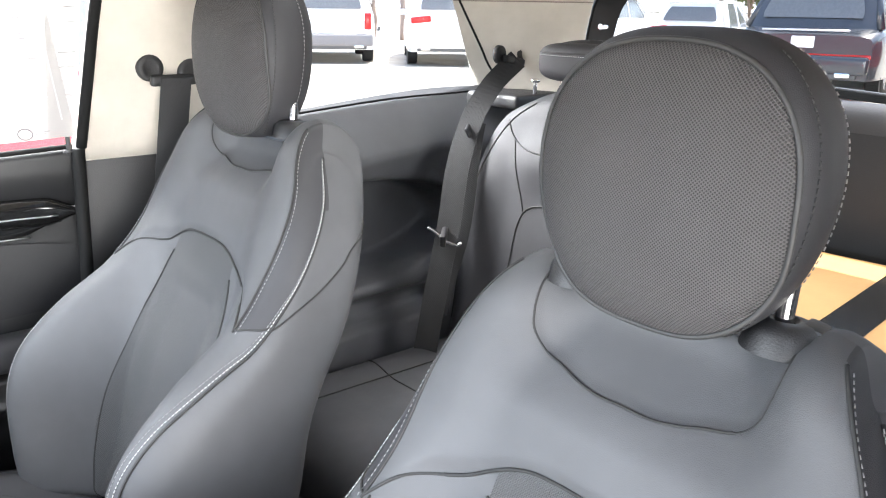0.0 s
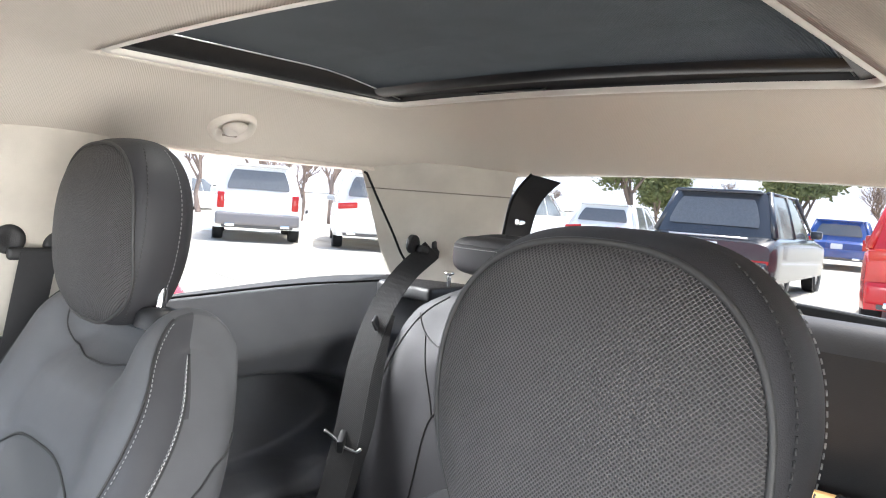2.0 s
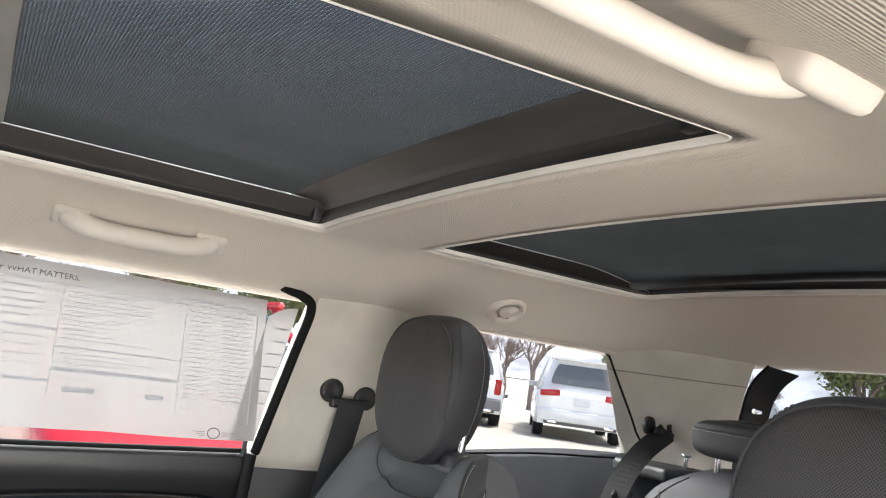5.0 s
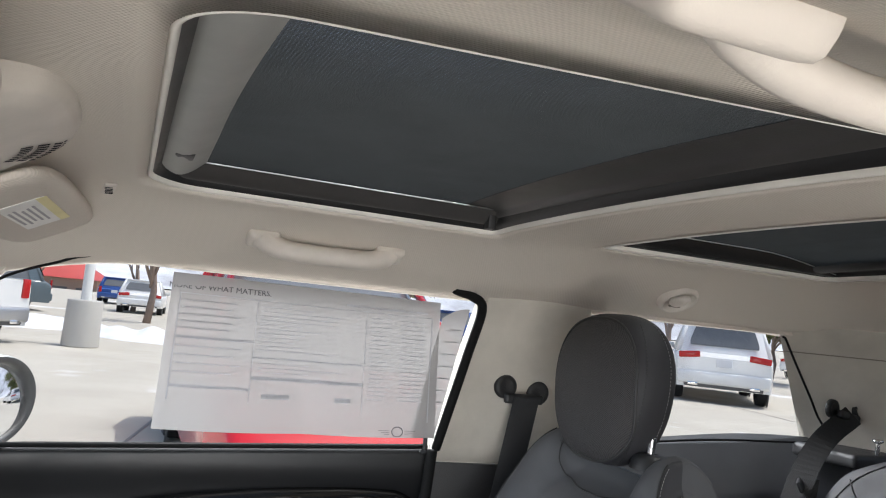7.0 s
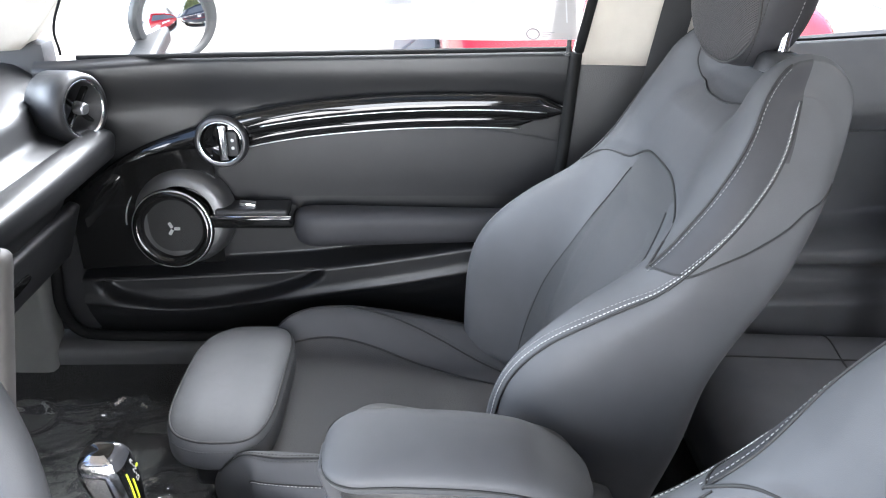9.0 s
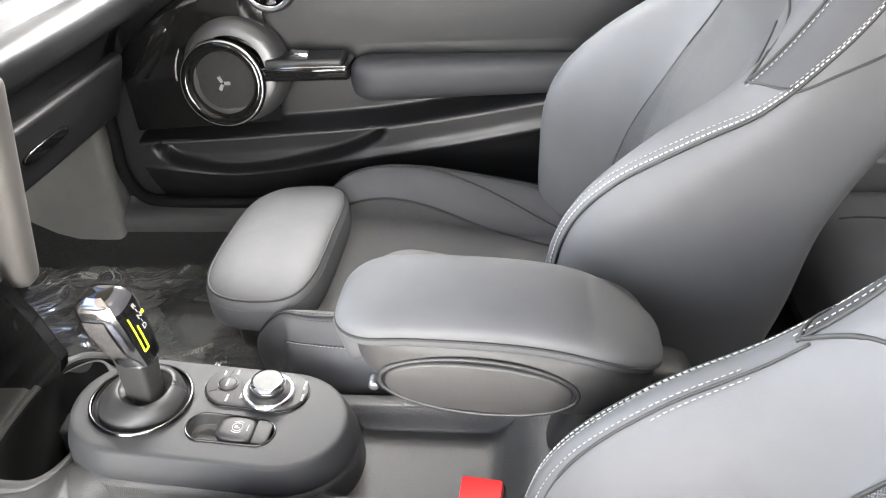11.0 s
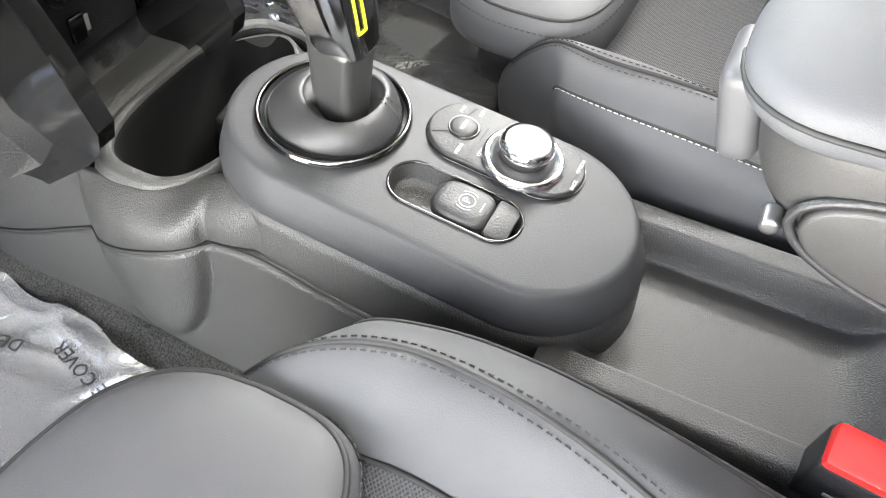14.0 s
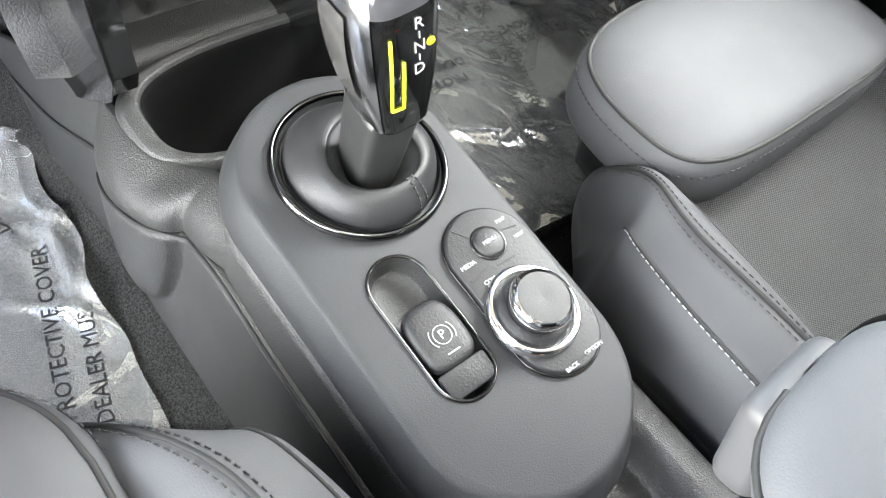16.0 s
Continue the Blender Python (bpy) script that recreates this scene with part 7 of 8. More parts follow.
def roof_console():
    t = thing("roof_console", "cream overhead console with lamp lens and microphone grille", "overhead console")
    def f(a, v):
        th = 2 * math.pi * a
        c, s = math.cos(th), math.sin(th)
        k = [(1.0, 0.0), (0.99, -0.006), (0.95, -0.014), (0.85, -0.019), (0.5, -0.021), (0.02, -0.021)]
        q = v * 5
        i = min(4, int(q))
        g, h = k[i][0] + (k[i + 1][0] - k[i][0]) * (q - i), k[i][1] + (k[i + 1][1] - k[i][1]) * (q - i)
        x, y = 0.128 * g * math.copysign(abs(c) ** 0.65, c), 0.775 + 0.082 * g * math.copysign(abs(s) ** 0.55, s)
        return Vector((x, y, roof_z(x, y) + h + 0.002 - 0.050 * smooth01(y, 0.685, 0.87) * smooth01(-h, 0.0, 0.012)))
    surface("housing", f, 72, 24, BEIGE, t, "cream moulded housing", True)
    for k in range(8):
        for j in range(4):
            a0, v0 = (-72 + 6.2 * k) / 360, 0.50 + 0.075 * j
            gv, gf = grid_data(lambda u, v: f(a0 + 0.0095 * u, v0 + 0.055 * v) + Vector((0, -0.0002, -0.0012)), 2, 3)
            obj("grille_slot", gv, gf, RUBBER, t)
    lathe("lamp_lens", [(0.0, -0.004), (0.02, -0.0035), (0.026, 0.0)], simple("lens", (0.7, 0.7, 0.68), 0.2), t, "clear reading lamp lens", pose(0.06, 0.83, roof_z(0.06, 0.83) - 0.021), 32)
    part("lamp_slot", box_bm((0.06, 0.018, 0.004), 0.002, 2, pose(0.05, 0.835, roof_z(0.05, 0.83) - 0.021)), BLACK, t, "dark lamp slot")
    return t


roof_console()
ob = part("roof_vent", box_bm((0.040, 0.014, 0.004), 0.002, 2, pose(0.395, 0.681, roof_z(0.395, 0.681) - 0.002, -4, 10, 8)), BEIGE)
tagged(ob, "small slotted cream vent in the headliner", "roof vent")
for k in range(5):
    part("vent_slot", box_bm((0.0015, 0.009, 0.001), 0, 1, pose(0.383 + 0.006 * k, 0.681, roof_z(0.395, 0.681) - 0.0045 + 0.0022 - 0.0011 * k, -4, 10, 8)), SEAM, ob)

# ---- window sticker ----
def sticker():
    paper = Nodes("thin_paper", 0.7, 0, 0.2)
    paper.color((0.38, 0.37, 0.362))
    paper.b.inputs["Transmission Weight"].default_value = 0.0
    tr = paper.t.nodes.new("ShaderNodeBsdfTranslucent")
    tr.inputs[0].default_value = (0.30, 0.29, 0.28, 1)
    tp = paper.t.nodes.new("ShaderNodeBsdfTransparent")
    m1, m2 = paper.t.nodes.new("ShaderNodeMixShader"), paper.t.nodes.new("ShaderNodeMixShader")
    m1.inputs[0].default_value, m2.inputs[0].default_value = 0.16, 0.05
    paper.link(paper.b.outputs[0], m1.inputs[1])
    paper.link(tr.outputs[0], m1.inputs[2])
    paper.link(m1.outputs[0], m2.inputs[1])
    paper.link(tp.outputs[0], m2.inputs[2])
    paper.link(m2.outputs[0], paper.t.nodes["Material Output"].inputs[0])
    ink = simple("ink_grey", (0.42, 0.42, 0.43), 0.7)
    ink2 = simple("ink_blue_grey", (0.47, 0.47, 0.49), 0.7)
    dark = simple("ink_dark", (0.12, 0.12, 0.13), 0.7)
    t = thing("window_sticker", "large white printed price sheet taped inside the side window", "paper sheet")

    def S(u, v, d=0.0):
        y = 0.584 - (0.437 + 0.045 * (1 - v)) * u
        z = 0.993 + 0.247 * v - 0.004 * u * v
        b = 0.010 * math.sin(2.2 * math.pi * u) * (1 - v) ** 2 + 0.004 * math.sin(5 * u + 2 * v)
        return Vector((0.688 - 0.31 * (z - 0.955) - 0.016 - abs(b) - d, y, z))
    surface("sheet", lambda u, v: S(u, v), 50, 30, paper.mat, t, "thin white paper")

    def bar(u0, u1, v0, v1, mat, name="text_bar"):
        n = 10
        vs, fs = grid_data(lambda a, b: S(u0 + (u1 - u0) * a, v0 + (v1 - v0) * b, 0.0008), n, 1)
        obj(name, vs, fs, mat, t)
    for (u0, u1, v0, v1) in ((0.03, 0.97, 0.878, 0.884), (0.296, 0.299, 0.20, 0.88), (0.70, 0.703, 0.16, 0.87), (0.03, 0.295, 0.60, 0.618), (0.03, 0.295, 0.285, 0.305), (0.30, 0.70, 0.505, 0.515), (0.30, 0.70, 0.36, 0.385), (0.03, 0.035, 0.2, 0.88), (0.965, 0.97, 0.12, 0.88)):
        bar(u0, u1, v0, v1, ink2, "rule")
    rnd = random.Random(4)
    for k in range(5):
        bar(0.04, 0.20 + 0.10 * rnd.random(), 0.835 - 0.043 * k, 0.845 - 0.043 * k, ink)
    for k in range(11):
        bar(0.31, 0.42 + 0.2 * rnd.random(), 0.84 - 0.028 * k, 0.846 - 0.028 * k, ink2)
    for k in range(20):
        bar(0.72, 0.76 + 0.05 * rnd.random(), 0.84 - 0.030 * k, 0.846 - 0.030 * k, ink2)
        bar(0.84, 0.94, 0.84 - 0.030 * k, 0.846 - 0.030 * k, ink2)
    for k in range(4):
        bar(0.04, 0.26 - 0.03 * (k % 2), 0.55 - 0.055 * k, 0.557 - 0.055 * k, ink2)
        bar(0.32, 0.50 + 0.12 * (k % 2), 0.47 - 0.03 * k, 0.476 - 0.03 * k, ink2)
    bar(0.34, 0.44, 0.235, 0.27, ink2, "price_bar")
    bar(0.60, 0.66, 0.235, 0.27, ink2, "price_bar")
    bar(0.62, 0.95, 0.905, 0.92, ink2)
    # logo as plain shapes
    tube("logo_ring", [S(0.845 + 0.022 * math.cos(2 * math.pi * i / 24), 0.045 + 0.036 * math.sin(2 * math.pi * i / 24), 0.0015) for i in range(24)], 0.0009, dark, t, "", 5, True)
    for s in (-1, 1):
        for k in range(3):
            bar(0.845 + s * 0.03, 0.845 + s * (0.075 - 0.012 * k), 0.050 - 0.014 * k, 0.054 - 0.014 * k, dark, "logo_wing")
    # the headline, read from inside
    R = Matrix(((0, 0, -1, 0), (-1, 0, 0, 0), (0, 1, 0, 0), (0, 0, 0, 1)))
    p = S(0.165, 0.925, 0.0018)
    words("MORE OF WHAT MATTERS.", 0.0125, Matrix.Translation(p) @ R @ pose(0, 0, 0, -17, 0, 0), dark, t)
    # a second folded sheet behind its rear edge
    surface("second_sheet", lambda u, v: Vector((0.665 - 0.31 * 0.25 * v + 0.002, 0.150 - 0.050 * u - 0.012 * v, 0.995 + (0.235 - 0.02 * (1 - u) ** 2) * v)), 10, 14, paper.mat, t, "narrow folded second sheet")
    for k in range(7):
        z = 1.06 + 0.022 * k
        part("text_bar", box_bm((0.0006, 0.026, 0.0026), 0, 1, Matrix.Translation((0.665 - 0.31 * (z - 0.995) - 0.002, 0.118 - 0.05 * (z - 0.995), z))), ink, t)
    return t


sticker()

# ---- outside mirror ----
def wing_mirror():
    t = thing("wing_mirror", "oval white door mirror with black rim on the passenger side", "door mirror")
    M = pose(0.902, 0.840, 0.988, 90, 0, -33)      # local z looks rearward

    def f(a, v):
        th = 2 * math.pi * a
        k = [(0.086, 0.012), (0.090, 0.004), (0.091, -0.01), (0.086, -0.05), (0.072, -0.085), (0.045, -0.112), (0.002, -0.122)]
        q = v * 6
        i = min(5, int(q))
        r, h = k[i][0] + (k[i + 1][0] - k[i][0]) * (q - i), k[i][1] + (k[i + 1][1] - k[i][1]) * (q - i)
        return M @ Vector((1.12 * r * math.cos(th), 0.90 * r * math.sin(th), h))
    surface("shell", lambda a, v: f(a, 0.30 + 0.70 * v), 56, 24, simple("white_shell", (0.78, 0.79, 0.78), 0.2), t, "white painted shell", True)
    surface("rim", lambda a, v: f(a, 0.34 * v), 56, 8, BLACK, t, "black plastic rim", True)
    lathe("inner_rim", [(0.088, 0.012), (0.080, 0.013), (0.074, 0.008), (0.072, -0.004)], BLACK, t, "black inner rim", M @ Matrix.Diagonal((1.1, 0.9, 1, 1)), 48)
    lathe("glass", [(0.0735, 0.001), (0.05, 0.0035), (0.0, 0.0055)], MIRROR, t, "convex mirror glass", M @ Matrix.Diagonal((1.1, 0.9, 1, 1)) @ pose(0, 0, 0, -5, 0, 0), 48)
    part("stalk", box_bm((0.18, 0.05, 0.035), 0.012, 3, pose(0.80, 0.87, 0.935, 0, -18, 0)), BLACK, t, "black mirror stalk")
    for k in range(2):
        part("print_bar", box_bm((0.085 - 0.02 * k, 0.005, 0.0004), 0, 1, M @ pose(0.0, -0.052 - 0.010 * k, 0.0062)), simple("etched", (0.55, 0.53, 0.45), 0.6), t)
    return t


wing_mirror()

# ---- clear protective film on the floor ----
def film_mat(haze):
    """Clear film with a milky share."""
    m = clear("clear_film", (0.84, 0.92, 0.89), 0.24, 0.03)
    t = m.node_tree
    out = t.nodes["Material Output"]
    last = out.inputs[0].links[0].from_socket
    d, mix = t.nodes.new("ShaderNodeBsdfDiffuse"), t.nodes.new("ShaderNodeMixShader")
    d.inputs[0].default_value = (0.8, 0.8, 0.82, 1)
    mix.inputs[0].default_value = haze
    t.links.new(last, mix.inputs[1])
    t.links.new(d.outputs[0], mix.inputs[2])
    t.links.new(mix.outputs[0], out.inputs[0])
    return m


def film(name, cx, cy, w, l, z, label, seed, turn, text, haze):
    mat = film_mat(haze)
    t = thing(name, label, "plastic film", "floor films")
    M = pose(cx, cy, z, 0, 0, turn)
    off = Vector((seed * 3.1, seed * 1.7, 0))

    def f(u, v):
        x, y = (u - 0.5) * w, (v - 0.5) * l
        q = noise.noise(Vector((x * 5, y * 5, 4)) + off)
        h = 0.006 * noise.noise(Vector((x * 6, y * 6, 0)) + off)
        h += 0.009 * max(0.0, 1 - abs(noise.noise(Vector((x * 11 + y * 6, y * 8, 5)) + off)) * 5) ** 2 * smooth01(q, -0.25, 0.2)
        h += 0.004 * max(0.0, 1 - abs(noise.noise(Vector((x * 40, y * 15 + x * 22, 8)) + off)) * 3.5) ** 2 * smooth01(q, -0.2, 0.25)
        e = max(abs(u - 0.5), abs(v - 0.5)) * 2
        h += 0.022 * smooth01(e, 0.80, 1.0) * (0.4 + noise.noise(Vector((x * 12, y * 12, 7)) + off))
        x += 0.014 * noise.noise(Vector((y * 14, 3, 1)) + off) * smooth01(abs(u - 0.5), 0.3, 0.5)
        y += 0.014 * noise.noise(Vector((x * 14, 9, 1)) + off) * smooth01(abs(v - 0.5), 0.3, 0.5)
        return M @ Vector((x, y, h + 0.006))
    sheet = surface("film_sheet", f, 130, 130, mat, t, "wrinkled clear film")
    ink = simple("film_ink", (0.015, 0.016, 0.017), 0.7, 0, 0.2)
    for (x, y, r, s) in text:
        for i, wd in enumerate(("PROTECTIVE COVER", "DEALER MUST REMOVE")):
            words(wd, 0.017 * s, M @ pose(x, y, 0.0165, 0, 0, r) @ pose(0, -0.024 * i * s, 0), ink, t, "printing")
    return t


film("floor_film", 0.35, 1.03, 0.50, 0.66, 0.300, "crumpled clear printed film on the passenger floor mat", 1, 4, ((-0.10, 0.02, 172, 1.0), (-0.12, -0.12, 168, 1.0), (0.08, 0.19, 164, 1.0), (0.08, 0.02, 62, 1.0), (-0.02, -0.19, 65, 1.0), (0.13, -0.14, 170, 1.0), (-0.10, 0.17, 60, 1.0)), 0.09)
# extra milky share here paints in the strong light from the open door
film("floor_film", -0.325, 0.96, 0.42, 0.48, 0.316, "crumpled clear printed film on the driver floor mat", 2, -6, ((0.170, -0.12, 80, 1.0), (0.12, 0.06, 105, 1.0), (-0.05, 0.08, 95, 1.0)), 0.22)
for x in (0.36, -0.36):
    ob = part("floor_mat", box_bm((0.46, 0.60, 0.010), 0.004, 2, pose(x, 0.99, 0.291)), CARPET)
    tagged(ob, "dark grey carpet floor mat", "floor mat", "floor mats")


# ---- outside ----
def ground_mat():
    m = Nodes("concrete_and_snow", 0.85, 0, 0.2)
    base = m.ramp(m.noise(0.9, 6), [(0.3, (0.46, 0.425, 0.36)), (0.7, (0.55, 0.512, 0.44))])
    snow = m.ramp(m.noise(0.16, 6, 0.6), [(0.60, (0, 0, 0)), (0.66, (1, 1, 1))])
    mix = m.t.nodes.new("ShaderNodeMix")
    mix.data_type = "RGBA"
    m.link(snow, mix.inputs[0])
    m.link(base, mix.inputs[6])
    mix.inputs[7].default_value = (0.82, 0.83, 0.85, 1)
    m.color(mix.outputs[2])
    m.bump(m.noise(60, 4), 0.3, 0.004)
    return m.mat


gv, gf = grid_data(lambda u, v: (-400 + 800 * u, -400 + 800 * v, 0), 40, 40)
tagged(obj("ground", gv, gf, ground_mat()), "pale concrete car park with patches of snow", "ground", kind="structure")
joint = simple("joint", (0.28, 0.27, 0.25), 0.9)
for k in range(8):
    ob = part("concrete_joint", box_bm((40, 0.03, 0.002), 0, 1, pose(12, -16 + 5.0 * k + 0.2, 0.004, 0, 0, -12)), joint)
    tagged(ob, "thin dark joint in the concrete paving", "paving joint", "paving joints", "structure")

TYRE = simple("tyre", (0.015, 0.015, 0.015), 0.8)
RIM = simple("alloy", (0.55, 0.55, 0.56), 0.3, 0.8)
# CAR_GLASS and TRIM_DARK are greyed: haze and reflected sky put into the colour
CAR_GLASS = simple("car_glass", (0.13, 0.135, 0.14), 0.08, 0, 0.8)
LAMP_RED = simple("tail_lamp", (0.45, 0.01, 0.01), 0.15)
PLATE = simple("plate", (0.75, 0.76, 0.78), 0.5)
TRIM_DARK = simple("bumper_dark", (0.09, 0.09, 0.092), 0.5)


def parked_car(label, at, paint, L=4.6, W=1.88, H=1.68, kind="suv", lamps="upright", grouped="parked cars", bumper=None):
    """Local frame: heading +y, rear at y = 0, ground at z = 0."""
    t = thing("parked_car" if kind != "pickup" else "pickup_truck", label, "car" if kind != "pickup" else "pickup truck", grouped, at=at)
    hw = W / 2
    belt = 0.60 * H

    def body(u, v):
        """v: along the car, u: across the section from left foot over the top to right foot."""
        y = L * v
        top = curve1([(0, belt * 0.90), (0.03, belt), (0.66, belt), (0.74, belt * 0.97), (0.95, belt * 0.82), (1.0, belt * 0.62)], v)
        if kind == "pickup":
            top = curve1([(0, 1.10), (0.35, 1.10), (0.66, 1.10), (0.74, 1.08), (0.97, 1.0), (1.0, 0.85)], v)
        w = hw * (1 - 0.10 * smooth01(v, 0.88, 1.0) - 0.07 * (1 - smooth01(v, 0.0, 0.06)))
        k = u * 2 - 1
        x = w * math.copysign(min(1, abs(k) * 1.9), k)
        e = max(0.0, (abs(k) * 1.9 - 1) / 0.9)
        z = top - 0.04 * min(1, abs(k) * 1.9) ** 6 - (top - 0.34) * e
        x *= 1 + 0.02 * math.sin(math.pi * e)
        return Vector((x, y, z))
    v, f = grid_data(body, 36, 24)
    n = 37
    f += [tuple(range(n)), tuple(24 * n + i for i in range(n))[::-1]]
    b = obj("body", v, f, paint, t)
    b.data.set_sharp_from_angle(angle=radians(50))
    r0, r1 = (0.04, 0.62) if kind != "pickup" else (0.36, 0.66)
    if kind == "hatch":
        r0, r1 = 0.06, 0.60

    def house(u, v):
        z = belt - 0.02 + (H - belt + 0.02) * (v if v < 0.999 else 1)
        y0 = L * r0 + 0.30 * (H - belt) / 0.7 * v * (1.0 if kind == "suv" else 0.4 if kind == "pickup" else 1.3)
        y1 = L * (r1 + 0.13) - 1.05 * v
        w = (hw - 0.06) * (1 - 0.17 * v - 0.06 * v * v)
        th = 2 * math.pi * u
        c, s = math.cos(th), math.sin(th)
        return Vector((w * math.copysign(abs(c) ** 0.30, c), (y0 + y1) / 2 + (y1 - y0) / 2 * math.copysign(abs(s) ** 0.30, s), z))
    v, f = grid_data(house, 56, 10, True)
    obj("cabin", v, f, CAR_GLASS, t, "dark glazed cabin")
    rv, rf = grid_data(lambda a, q: house(a, 1.0) if q == 0 else Vector((house(a, 1.0).x * (1 - 0.98 * q), (house(a, 1.0).y - L * 0.4) * (1 - 0.98 * q) + L * 0.4, H + 0.035 * math.sqrt(q))), 56, 6, True)
    obj("roof", rv, rf, paint, t)
    for s in (-1, 1):
        for a0 in (r0 + 0.0, r0 + 0.30, r1 + 0.10):
            yb = L * a0 + (0.10 if a0 < r1 else -0.05)
            yt = yb + (0.32 if a0 == r0 else 0.0 if a0 < r1 else -0.85)
            tube("pillar", [(s * (hw - 0.055) , yb, belt - 0.02), (s * (hw - 0.06) * 0.775, yt, H - 0.005)], 0.055 if a0 == r0 else 0.03, paint, t, "", 8)
        tube("roof_edge", [(s * (hw - 0.06) * 0.77, L * r0 + 0.35, H - 0.01), (s * (hw - 0.06) * 0.77, L * r1 - 0.25, H - 0.01)], 0.03, paint, t, "", 8)
        part("mirror", box_bm((0.20, 0.10, 0.14), 0.04, 2, pose(s * (hw + 0.06), L * 0.62, belt + 0.06)), paint, t)
    # rear details
    yb = -0.012
    bl = 1.08 if kind == "pickup" else belt
    part("bumper", box_bm((W * 0.94, 0.16, 0.26), 0.06, 3, pose(0, 0.0, 0.50)), bumper or (paint if kind != "pickup" else RIM), t, "rear bumper")
    part("lower_trim", box_bm((W * 0.80, 0.14, 0.10), 0.03, 2, pose(0, 0.02, 0.36)), TRIM_DARK, t, "dark lower bumper trim")
    part("plate", box_bm((0.32, 0.015, 0.16), 0.01, 1, pose(0, yb - (0.075 if kind == "pickup" else 0.008), 0.48 if kind == "pickup" else bl * 0.80)), PLATE, t, "pale number plate")
    for s in (-1, 1):
        if lamps == "upright":
            part("tail_lamp", box_bm((0.15, 0.06, 0.34), 0.03, 2, pose(s * (hw - 0.16), 0.0, bl * 0.88)), LAMP_RED, t, "red tail lamp")
        elif lamps == "wide":
            part("tail_lamp", box_bm((0.42, 0.07, 0.13), 0.03, 2, pose(s * (hw - 0.27), 0.0, bl * 0.93, 0, s * 6, 0)), LAMP_RED, t, "red tail lamp")
        else:
            part("tail_lamp", box_bm((0.30, 0.05, 0.06), 0.015, 2, pose(s * (hw - 0.20), 0.0, bl * 0.62)), LAMP_RED, t, "slim red tail lamp")
        part("exhaust", box_bm((0.20, 0.06, 0.07), 0.02, 2, pose(s * (hw - 0.36), -0.06, 0.37)), CHROME, t, "bright exhaust trim")
    if lamps == "bar":
        part("lamp_bar", box_bm((W * 0.86, 0.04, 0.05), 0.01, 1, pose(0, -0.01, bl * 0.62)), LAMP_RED, t, "red lamp bar")
        part("bright_bar", box_bm((W * 0.62, 0.03, 0.03), 0.008, 1, pose(0, -0.012, bl * 0.96)), SATIN, t, "satin name bar")
    if kind != "pickup":
        def rear_glass(u, v):
            w = (hw - 0.25) * (1 - 0.20 * v) * (1 - 0.05 * abs(2 * v - 1) ** 4)
            z = belt + 0.13 + (H - belt - 0.25) * v
            return Vector((w * (2 * u - 1), L * r0 - 0.035 + 0.30 * (H - belt) / 0.7 * (z - belt) / (H - belt) * (1.0 if kind == "suv" else 1.3), z))
        def gate(u, v):
            w = (hw - 0.075) * (1 - 0.155 * v - 0.06 * v * v)
            q = rear_glass(0.5, (belt - 0.03 + (H - belt + 0.01) * v - belt - 0.13) / (H - belt - 0.25))
            k = abs(2 * u - 1)
            return Vector((w * (2 * u - 1), q.y + 0.022 + 0.10 * k ** 6, q.z))
        surface("tailgate", gate, 16, 6, paint, t, "painted tailgate round the rear window")
        for s in (-1, 1):
            surface("rear_pillar", lambda u, v: Vector((s * (hw - 0.052) * (1 - 0.160 * v - 0.06 * v * v), gate(1.0, v).y - 0.01 + (0.42 - 0.10 * v) * u, belt - 0.02 + (H - belt) * v)), 4, 5, paint, t, "painted rear pillar")
        surface("rear_window", rear_glass, 8, 6, CAR_GLASS, t, "dark rear window")
        part("spoiler", box_bm((W * 0.66, 0.22, 0.05), 0.02, 2, pose(0, L * r0 + (0.26 if kind == "suv" else 0.32), H - 0.015, -6, 0, 0)), paint, t)
    else:
        part("tailgate_handle", box_bm((0.28, 0.03, 0.09), 0.01, 1, pose(0, -0.01, 0.98)), TRIM_DARK, t, "dark tailgate handle")
    # wheels
    wr = 0.35 if kind != "pickup" else 0.40
    for s in (-1, 1):
        for wy in (L * 0.20, L * 0.80):
            tyre = lathe("wheel", [(wr * 0.62, -0.11), (wr * 0.95, -0.11), (wr, -0.07), (wr, 0.07), (wr * 0.95, 0.11), (wr * 0.62, 0.11)], TYRE, t, "black tyre", pose(s * (hw - 0.11), wy, wr, 0, 90, 0), 32)
            lathe("rim", [(0.0, 0.06), (wr * 0.18, 0.07), (wr * 0.55, 0.05), (wr * 0.66, 0.10)], TRIM_DARK, tyre, "dark wheel disc", pose(s * (hw - 0.11), wy, wr, 0, 90 * s, 0), 24)
            for k in range(8):
                part("spoke", box_bm((wr * 0.50, 0.045, 0.02), 0.006, 1, pose(s * (hw - 0.11), wy, wr, 0, 90 * s, 0) @ pose(0, 0, 0.085, 0, 0, 45 * k) @ pose(wr * 0.36, 0, 0)), RIM, tyre, "alloy spoke")
            lathe("arch", [(wr * 1.02, 0.10), (wr * 1.18, 0.115), (wr * 1.20, 0.10)], TRIM_DARK, t, "dark wheel arch edge", pose(s * (hw - 0.11), wy, wr, 0, 90 * s, 0), 32)
    return t


def paint_mat(name, c, rough=0.18):
    m = Nodes(name, rough, 0, 0.5)
    m.color(m.ramp(m.noise(3, 3), [(0.3, shade2(c, 0.95)), (0.7, shade2(c, 1.05))]))
    m.b.inputs["Coat Weight"].default_value = 0.35
    return m.mat


